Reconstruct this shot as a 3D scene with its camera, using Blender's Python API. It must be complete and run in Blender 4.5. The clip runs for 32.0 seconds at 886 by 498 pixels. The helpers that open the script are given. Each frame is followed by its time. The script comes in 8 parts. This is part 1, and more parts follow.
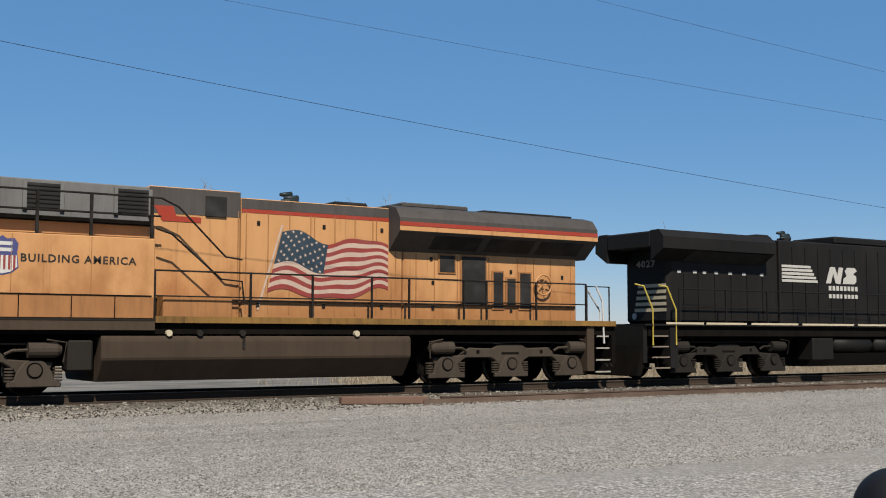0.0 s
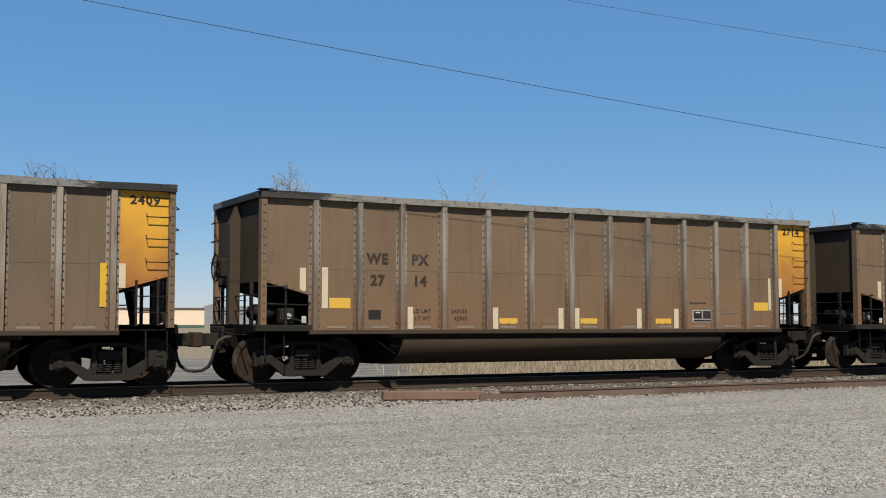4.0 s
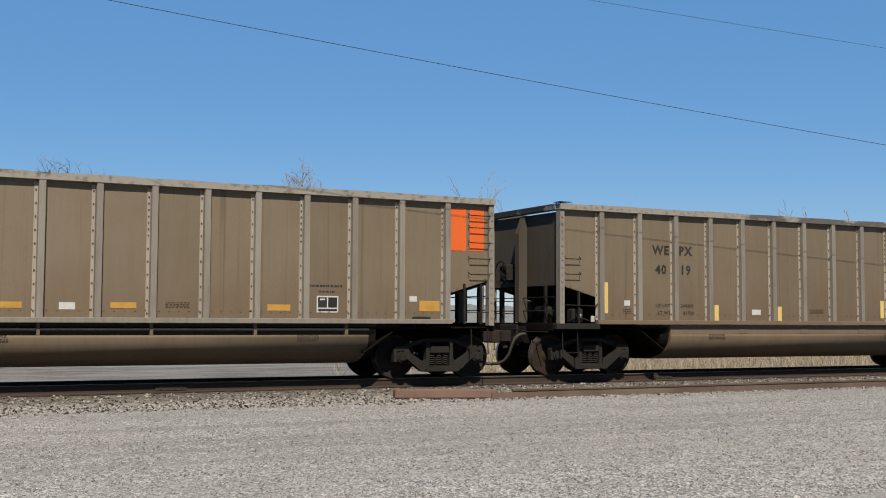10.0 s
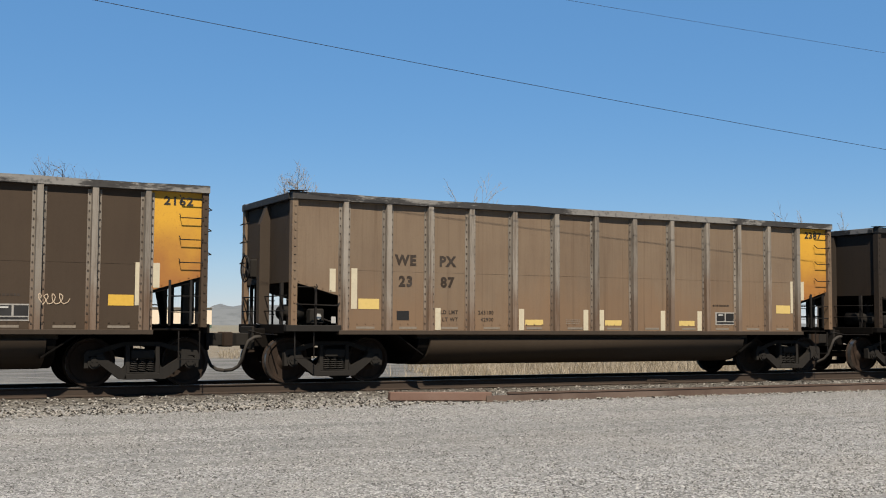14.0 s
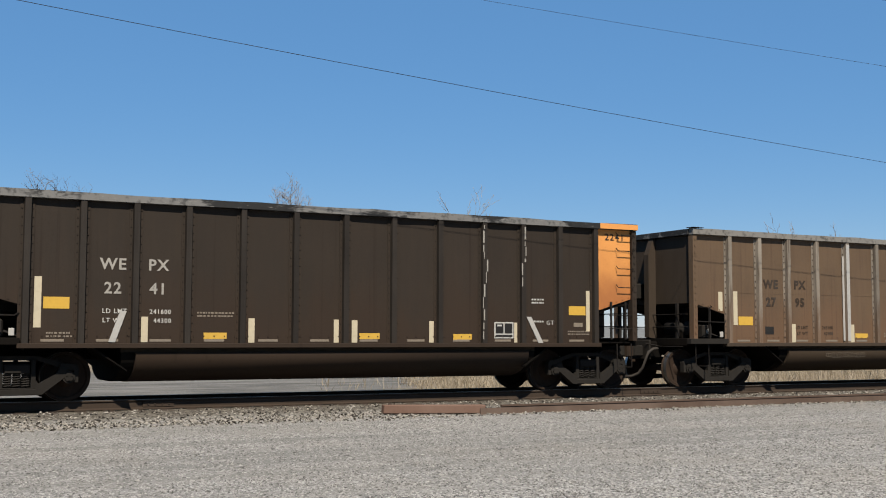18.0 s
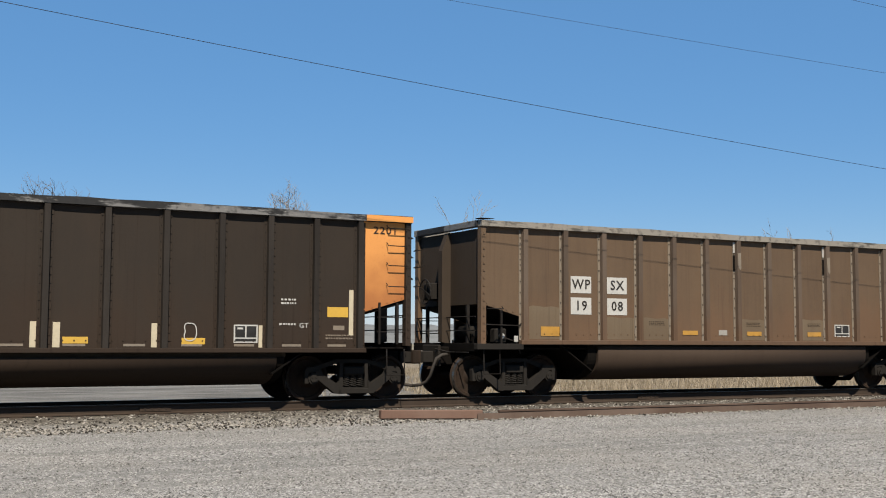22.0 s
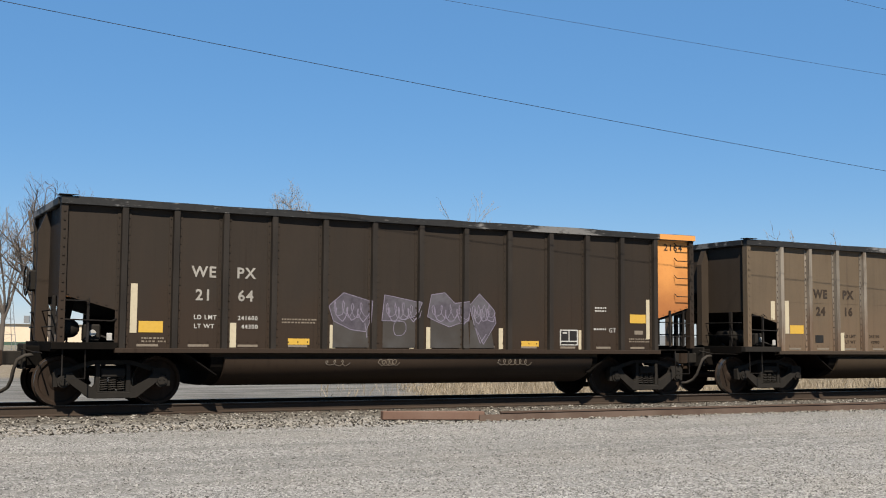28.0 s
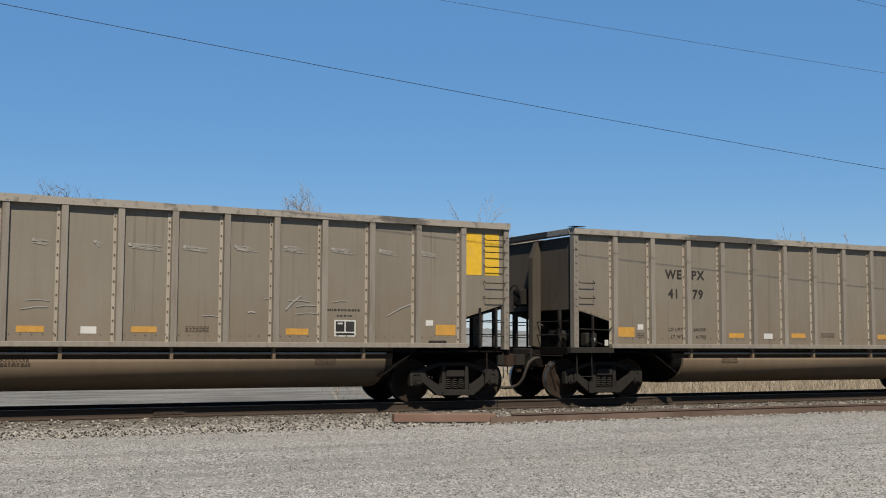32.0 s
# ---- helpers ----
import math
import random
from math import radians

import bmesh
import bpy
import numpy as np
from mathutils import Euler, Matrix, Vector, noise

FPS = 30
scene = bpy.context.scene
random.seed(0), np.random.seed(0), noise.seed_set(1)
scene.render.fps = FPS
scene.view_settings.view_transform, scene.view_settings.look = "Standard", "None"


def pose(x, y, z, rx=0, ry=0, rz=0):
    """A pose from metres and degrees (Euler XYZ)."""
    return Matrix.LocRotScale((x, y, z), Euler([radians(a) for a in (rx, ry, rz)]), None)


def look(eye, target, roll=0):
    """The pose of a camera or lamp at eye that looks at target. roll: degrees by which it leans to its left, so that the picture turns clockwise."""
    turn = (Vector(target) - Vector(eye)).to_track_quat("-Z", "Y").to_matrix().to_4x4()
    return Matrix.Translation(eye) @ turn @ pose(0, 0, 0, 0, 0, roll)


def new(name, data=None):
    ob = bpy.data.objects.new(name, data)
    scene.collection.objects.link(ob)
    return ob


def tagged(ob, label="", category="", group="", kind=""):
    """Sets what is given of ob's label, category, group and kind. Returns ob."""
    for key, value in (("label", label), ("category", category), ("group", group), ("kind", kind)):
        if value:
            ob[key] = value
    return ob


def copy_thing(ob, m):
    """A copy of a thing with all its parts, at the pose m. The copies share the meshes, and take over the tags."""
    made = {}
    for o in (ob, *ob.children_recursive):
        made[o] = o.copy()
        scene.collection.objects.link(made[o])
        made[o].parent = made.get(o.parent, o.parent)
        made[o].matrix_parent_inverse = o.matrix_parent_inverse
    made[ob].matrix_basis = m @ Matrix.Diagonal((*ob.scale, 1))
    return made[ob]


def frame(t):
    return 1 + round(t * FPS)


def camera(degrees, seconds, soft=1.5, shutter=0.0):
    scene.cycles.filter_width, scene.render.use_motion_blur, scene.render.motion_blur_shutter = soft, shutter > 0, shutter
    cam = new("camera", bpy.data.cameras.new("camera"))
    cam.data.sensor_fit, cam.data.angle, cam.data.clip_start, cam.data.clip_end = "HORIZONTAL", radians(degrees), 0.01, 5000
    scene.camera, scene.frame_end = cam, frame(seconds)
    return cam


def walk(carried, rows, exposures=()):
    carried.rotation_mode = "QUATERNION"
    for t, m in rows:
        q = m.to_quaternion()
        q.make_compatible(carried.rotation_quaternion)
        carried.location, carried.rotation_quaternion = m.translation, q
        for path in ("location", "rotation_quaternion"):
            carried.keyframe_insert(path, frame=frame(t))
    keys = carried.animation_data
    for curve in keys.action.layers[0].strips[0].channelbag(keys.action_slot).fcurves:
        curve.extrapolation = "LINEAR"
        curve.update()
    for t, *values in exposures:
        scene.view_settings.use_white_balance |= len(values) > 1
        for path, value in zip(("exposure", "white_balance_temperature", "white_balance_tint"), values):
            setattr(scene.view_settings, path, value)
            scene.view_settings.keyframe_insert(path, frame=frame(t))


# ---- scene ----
YC = 22.947          # centre line of the track; rail heads lie at z = 0


def train_x(t):
    """Distance that the train has gone along the track at t seconds."""
    lag = np.interp(t, (0, 1, 1.5, 2, 2.5, 4.5, 8, 12, 14, 16, 19, 21, 23, 25, 26, 28.5, 29, 30, 31, 32),
                    (-0.03, -0.04, 0.0, 0.02, -0.04, 0.0, 0.01, -0.01, -0.04, -0.08, -0.06, -0.04, 0.0, 0.06, 0.08, -0.30, -0.25, -0.23, -0.13, -0.05))
    return ((-1.015e-4 * t + 9.827e-3) * t + 14.4816) * t - 52.384 + float(lag)


cam = camera(42.1, 32.0, soft=1.05)
PATH = [
    (0, -2.7458, -2.5993, 1.1858, -33.1189, 4.4433, -0.007), (0.5, -2.7458, -2.5993, 1.1858, -33.0911, 4.4433, -0.007),
    (1, -2.7458, -2.5993, 1.1858, -32.9323, 4.4422, 0.034), (1.5, -2.7458, -2.5993, 1.1858, -32.6022, 4.2909, 0.07),
    (2, -2.7458, -2.5993, 1.1858, -32.3268, 3.9755, 0.065), (2.2, -2.6917, -2.548, 1.1862, -32.0073, 3.9656, 0.0375),
    (2.5, -1.5538, -1.4709, 1.1958, -30.8355, 4.0234, 0.06), (2.8, -0.68, -0.64, 1.203, -29.85, 4.02, 0.03),
    (3.1, -0.16, -0.15, 1.2078, -29.05, 3.97, 0.0), (3.4, 0, 0, 1.209, -28.55, 3.88, -0.01), (3.9, 0, 0, 1.209, -28.05, 3.7, -0.01),
    (4.5, 0, 0, 1.209, -27.779, 3.582, -0.008), (5, 0, 0, 1.209, -27.677, 3.571, 0.001),
    (5.5, 0, 0, 1.209, -27.592, 3.566, -0.036), (6, 0, 0, 1.209, -27.532, 3.57, -0.108),
    (6.5, 0, 0, 1.209, -27.491, 3.573, -0.182), (7, 0, 0, 1.209, -27.455, 3.571, -0.214),
    (7.5, 0, 0, 1.209, -27.426, 3.568, -0.215), (8, 0, 0, 1.209, -27.406, 3.571, -0.226),
    (8.5, 0, 0, 1.209, -27.388, 3.574, -0.245), (9, 0, 0, 1.209, -27.38, 3.575, -0.255),
    (9.5, 0, 0, 1.209, -27.384, 3.577, -0.253), (10, 0, 0, 1.209, -27.392, 3.585, -0.242),
    (10.5, 0, 0, 1.209, -27.405, 3.597, -0.234), (11, 0, 0, 1.209, -27.439, 3.611, -0.238),
    (11.5, 0, 0, 1.209, -27.487, 3.624, -0.238), (12, 0, 0, 1.209, -27.519, 3.635, -0.255),
    (12.5, 0, 0, 1.209, -27.535, 3.653, -0.272), (13, 0, 0, 1.209, -27.556, 3.674, -0.272),
    (13.5, 0, 0, 1.209, -27.594, 3.702, -0.319), (15.5, 0, 0, 1.209, -27.74, 3.79, -0.223),
    (16, 0, 0, 1.209, -27.742, 3.858, -0.208), (16.5, 0, 0, 1.209, -27.761, 3.994, -0.197),
    (17, 0, 0, 1.209, -27.813, 4.162, -0.183), (17.5, 0, 0, 1.209, -27.886, 4.27, -0.163),
    (18, 0, 0, 1.209, -27.96, 4.341, -0.137), (18.5, 0, 0, 1.209, -27.999, 4.398, -0.119),
    (19, 0, 0, 1.209, -28.009, 4.434, -0.138), (19.5, 0, 0, 1.209, -28.029, 4.463, -0.131),
    (20, 0, 0, 1.209, -28.057, 4.486, -0.097), (20.5, 0, 0, 1.209, -28.084, 4.506, -0.122),
    (21, 0, 0, 1.209, -28.099, 4.527, -0.168), (21.5, 0, 0, 1.209, -28.097, 4.56, -0.196),
    (22, 0, 0, 1.209, -28.088, 4.598, -0.222), (22.5, 0, 0, 1.209, -28.08, 4.633, -0.259),
    (23, 0, 0, 1.209, -28.076, 4.664, -0.297), (23.5, 0, 0, 1.209, -28.073, 4.684, -0.303),
    (24, 0, 0, 1.209, -28.07, 4.701, -0.295), (24.5, 0, 0, 1.209, -28.072, 4.732, -0.289),
    (25, 0, 0, 1.209, -28.074, 4.763, -0.258), (25.5, 0, 0, 1.209, -28.076, 4.763, -0.209),
    (26, 0, 0, 1.209, -28.075, 4.737, -0.205), (26.5, 0, 0, 1.209, -28.068, 4.715, -0.28),
    (28.5, 0, 0, 1.209, -27.919, 4.645, -0.493), (29, 0, 0, 1.209, -27.765, 4.642, -0.534),
    (29.5, 0, 0, 1.209, -27.65, 4.655, -0.544), (30, 0, 0, 1.209, -27.587, 4.664, -0.521),
    (30.5, 0, 0, 1.209, -27.547, 4.668, -0.475), (31, 0, 0, 1.209, -27.505, 4.692, -0.416),
    (31.5, 0, 0, 1.209, -27.468, 4.733, -0.317), (32, 0, 0, 1.209, -27.443, 4.768, -0.225),
]

walk(cam, [(t, pose(x, y, z, 90 + pitch, roll, yaw)) for t, x, y, z, yaw, pitch, roll in PATH],
     [(0, 0.62), (1, 0.52), (2, 0.56), (4.5, 0.72), (7, 0.79), (9, 0.75), (11, 0.71), (12, 0.69), (13, 0.8), (15, 0.73), (17, 0.73), (21, 0.72), (23, 0.86), (24, 0.75), (26, 0.77), (29, 0.9), (30, 0.87), (31, 0.78), (32, 0.69)])

# ---- light ----
SUN_EL, SUN_AZ = radians(48), radians(201)   # azimuth clockwise from +Y
world = bpy.data.worlds.new("sky")
scene.world = world
world.use_nodes = True
wn = world.node_tree
sky = wn.nodes.new("ShaderNodeTexSky")
sky.sky_type, sky.sun_disc = "NISHITA", False
sky.sun_elevation, sky.sun_rotation = SUN_EL, SUN_AZ
sky.air_density, sky.dust_density, sky.ozone_density = 0.9, 0.0, 3.0
vivid = wn.nodes.new("ShaderNodeHueSaturation")
vivid.inputs["Saturation"].default_value = 1.35
wn.links.new(sky.outputs[0], vivid.inputs["Color"])
tone = wn.nodes.new("ShaderNodeVectorMath")
tone.operation = "MULTIPLY_ADD"
tone.inputs[1].default_value, tone.inputs[2].default_value = (0.65, 0.57, 0.525), (1.2, 2.62, 5.05)
wn.links.new(vivid.outputs[0], tone.inputs[0])
wn.links.new(tone.outputs[0], wn.nodes["Background"].inputs[0])
wn.nodes["Background"].inputs[1].default_value = 0.046
sun = new("sun", bpy.data.lights.new("sun", "SUN"))
sun.data.energy, sun.data.angle, sun.data.color = 5.0, radians(0.53), (1.0, 0.915, 0.79)
sun.matrix_world = look((math.sin(SUN_AZ) * 50, math.cos(SUN_AZ) * 50, 50 * math.tan(SUN_EL)), (0, 0, 0))


# ---- materials ----
class Nodes:
    """Short hand for one material's nodes."""

    def __init__(self, name, rough=0.6, metal=0.0, gloss=0.12):
        self.mat = bpy.data.materials.new(name)
        self.mat.use_nodes = True
        self.t = self.mat.node_tree
        self.bsdf = self.t.nodes["Principled BSDF"]
        self.bsdf.inputs["Roughness"].default_value = rough
        self.bsdf.inputs["Metallic"].default_value = metal
        self.bsdf.inputs["Specular IOR Level"].default_value = gloss

    def put(self, socket, value):
        if isinstance(value, bpy.types.NodeSocket):
            self.t.links.new(value, socket)
        elif isinstance(value, tuple) and len(value) == 3 and socket.type == "RGBA":
            socket.default_value = (*value, 1)
        else:
            socket.default_value = value

    def add(self, kind, out=0, **ins):
        n = self.t.nodes.new("ShaderNode" + kind)
        for key, value in ins.items():
            self.put(n.inputs[key.replace("_", " ")], value)
        return n.outputs[out]

    def coord(self, spread=0.0, stretch=(1, 1, 1)):
        """Object coordinates, moved at random from object to object."""
        n = self.t.nodes.new("ShaderNodeTexCoord").outputs["Object"]
        if spread:
            info = self.t.nodes.new("ShaderNodeObjectInfo").outputs["Random"]
            n = self.vec("ADD", n, self.vec("SCALE", (1.7, 3.1, 0.9), scale=self.math("MULTIPLY", info, spread)))
        return self.vec("MULTIPLY", n, stretch)

    def vec(self, op, a, b=(0, 0, 0), scale=None):
        n = self.t.nodes.new("ShaderNodeVectorMath")
        n.operation = op
        self.put(n.inputs[0], a)
        if scale is None:
            self.put(n.inputs[1], b)
        else:
            self.put(n.inputs["Scale"], scale)
        return n.outputs[0]

    def math(self, op, a, b=0.0, clamp=False):
        n = self.t.nodes.new("ShaderNodeMath")
        n.operation, n.use_clamp = op, clamp
        self.put(n.inputs[0], a)
        self.put(n.inputs[1], b)
        return n.outputs[0]

    def noise(self, where, scale, detail=4.0, rough=0.55):
        n = self.t.nodes.new("ShaderNodeTexNoise")
        self.put(n.inputs["Vector"], where)
        n.inputs["Scale"].default_value, n.inputs["Detail"].default_value, n.inputs["Roughness"].default_value = scale, detail, rough
        return n.outputs["Fac"]

    def ramp(self, x, lo, hi):
        n = self.t.nodes.new("ShaderNodeMapRange")
        n.interpolation_type = "SMOOTHSTEP"
        self.put(n.inputs["Value"], x)
        self.put(n.inputs["From Min"], lo)
        self.put(n.inputs["From Max"], hi)
        return n.outputs["Result"]

    def mix(self, fac, a, b, kind="MIX"):
        n = self.t.nodes.new("ShaderNodeMix")
        n.data_type, n.blend_type = "RGBA", kind
        self.put(n.inputs[0], fac)
        self.put(n.inputs[6], a)
        self.put(n.inputs[7], b)
        return n.outputs[2]

    def done(self, colour, bump=None, strength=0.2, depth=0.01):
        self.put(self.bsdf.inputs["Base Color"], colour)
        if bump is not None:
            n = self.t.nodes.new("ShaderNodeBump")
            n.inputs["Strength"].default_value, n.inputs["Distance"].default_value = strength, depth
            self.put(n.inputs["Height"], bump)
            self.t.links.new(n.outputs[0], self.bsdf.inputs["Normal"])
        return self.mat


def worn(name, col, dirt, amount=0.45, rough=0.65, metal=0.0, fine=25.0, streak=0.5, vary=0.12, bump=0.15, gloss=0.12, rust=None, reach=3.4):
    """Painted or bare metal with dust, rain streaks and small specks."""
    n = Nodes(name, rough, metal, gloss)
    at = n.coord(9.0)
    big = n.noise(at, 0.9, 5)
    small = n.noise(at, fine, 4, 0.65)
    runs = n.noise(n.coord(9.0, (3.2, 3.2, 0.3)), 2.2, 5, 0.7)
    fac = n.math("ADD", n.math("MULTIPLY", n.ramp(big, 0.35, 0.7), 1 - streak), n.math("MULTIPLY", n.ramp(runs, 0.42, 0.72), streak))
    fac = n.math("MULTIPLY", fac, amount)
    c = n.mix(fac, col, dirt)
    c = n.mix(n.math("MULTIPLY", n.ramp(small, 0.55, 0.75), 0.3), c, tuple(x * 0.55 for x in col))
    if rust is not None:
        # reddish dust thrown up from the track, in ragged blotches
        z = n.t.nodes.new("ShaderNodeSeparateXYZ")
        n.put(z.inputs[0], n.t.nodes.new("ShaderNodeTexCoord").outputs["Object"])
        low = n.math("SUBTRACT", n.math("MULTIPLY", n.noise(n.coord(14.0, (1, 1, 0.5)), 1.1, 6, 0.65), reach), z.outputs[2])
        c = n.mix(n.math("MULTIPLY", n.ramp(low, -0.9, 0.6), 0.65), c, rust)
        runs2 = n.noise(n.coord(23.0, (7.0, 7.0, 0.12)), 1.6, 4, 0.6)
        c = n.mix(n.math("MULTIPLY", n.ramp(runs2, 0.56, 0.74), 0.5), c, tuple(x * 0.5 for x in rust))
    info = n.t.nodes.new("ShaderNodeObjectInfo").outputs["Random"]
    value = n.math("ADD", n.math("MULTIPLY", info, vary), 1 - vary / 2)
    c = n.vec("SCALE", c, scale=value)
    n.put(n.bsdf.inputs["Roughness"], n.math("ADD", n.math("MULTIPLY", small, 0.25), rough - 0.12))
    return n.done(c, small, bump, 0.004)


def plain(name, col, rough=0.6, metal=0.0, speck=0.25, scale=18.0, gloss=0.2):
    n = Nodes(name, rough, metal, gloss)
    at = n.coord(7.0)
    f = n.math("MULTIPLY", n.ramp(n.noise(at, scale, 4, 0.65), 0.4, 0.75), speck)
    f2 = n.math("MULTIPLY", n.ramp(n.noise(at, 2.0, 3), 0.4, 0.75), speck * 0.8)
    c = n.mix(f, col, tuple(x * 0.5 for x in col))
    c = n.mix(f2, c, tuple(0.5 * x + 0.06 for x in col))
    return n.done(c)


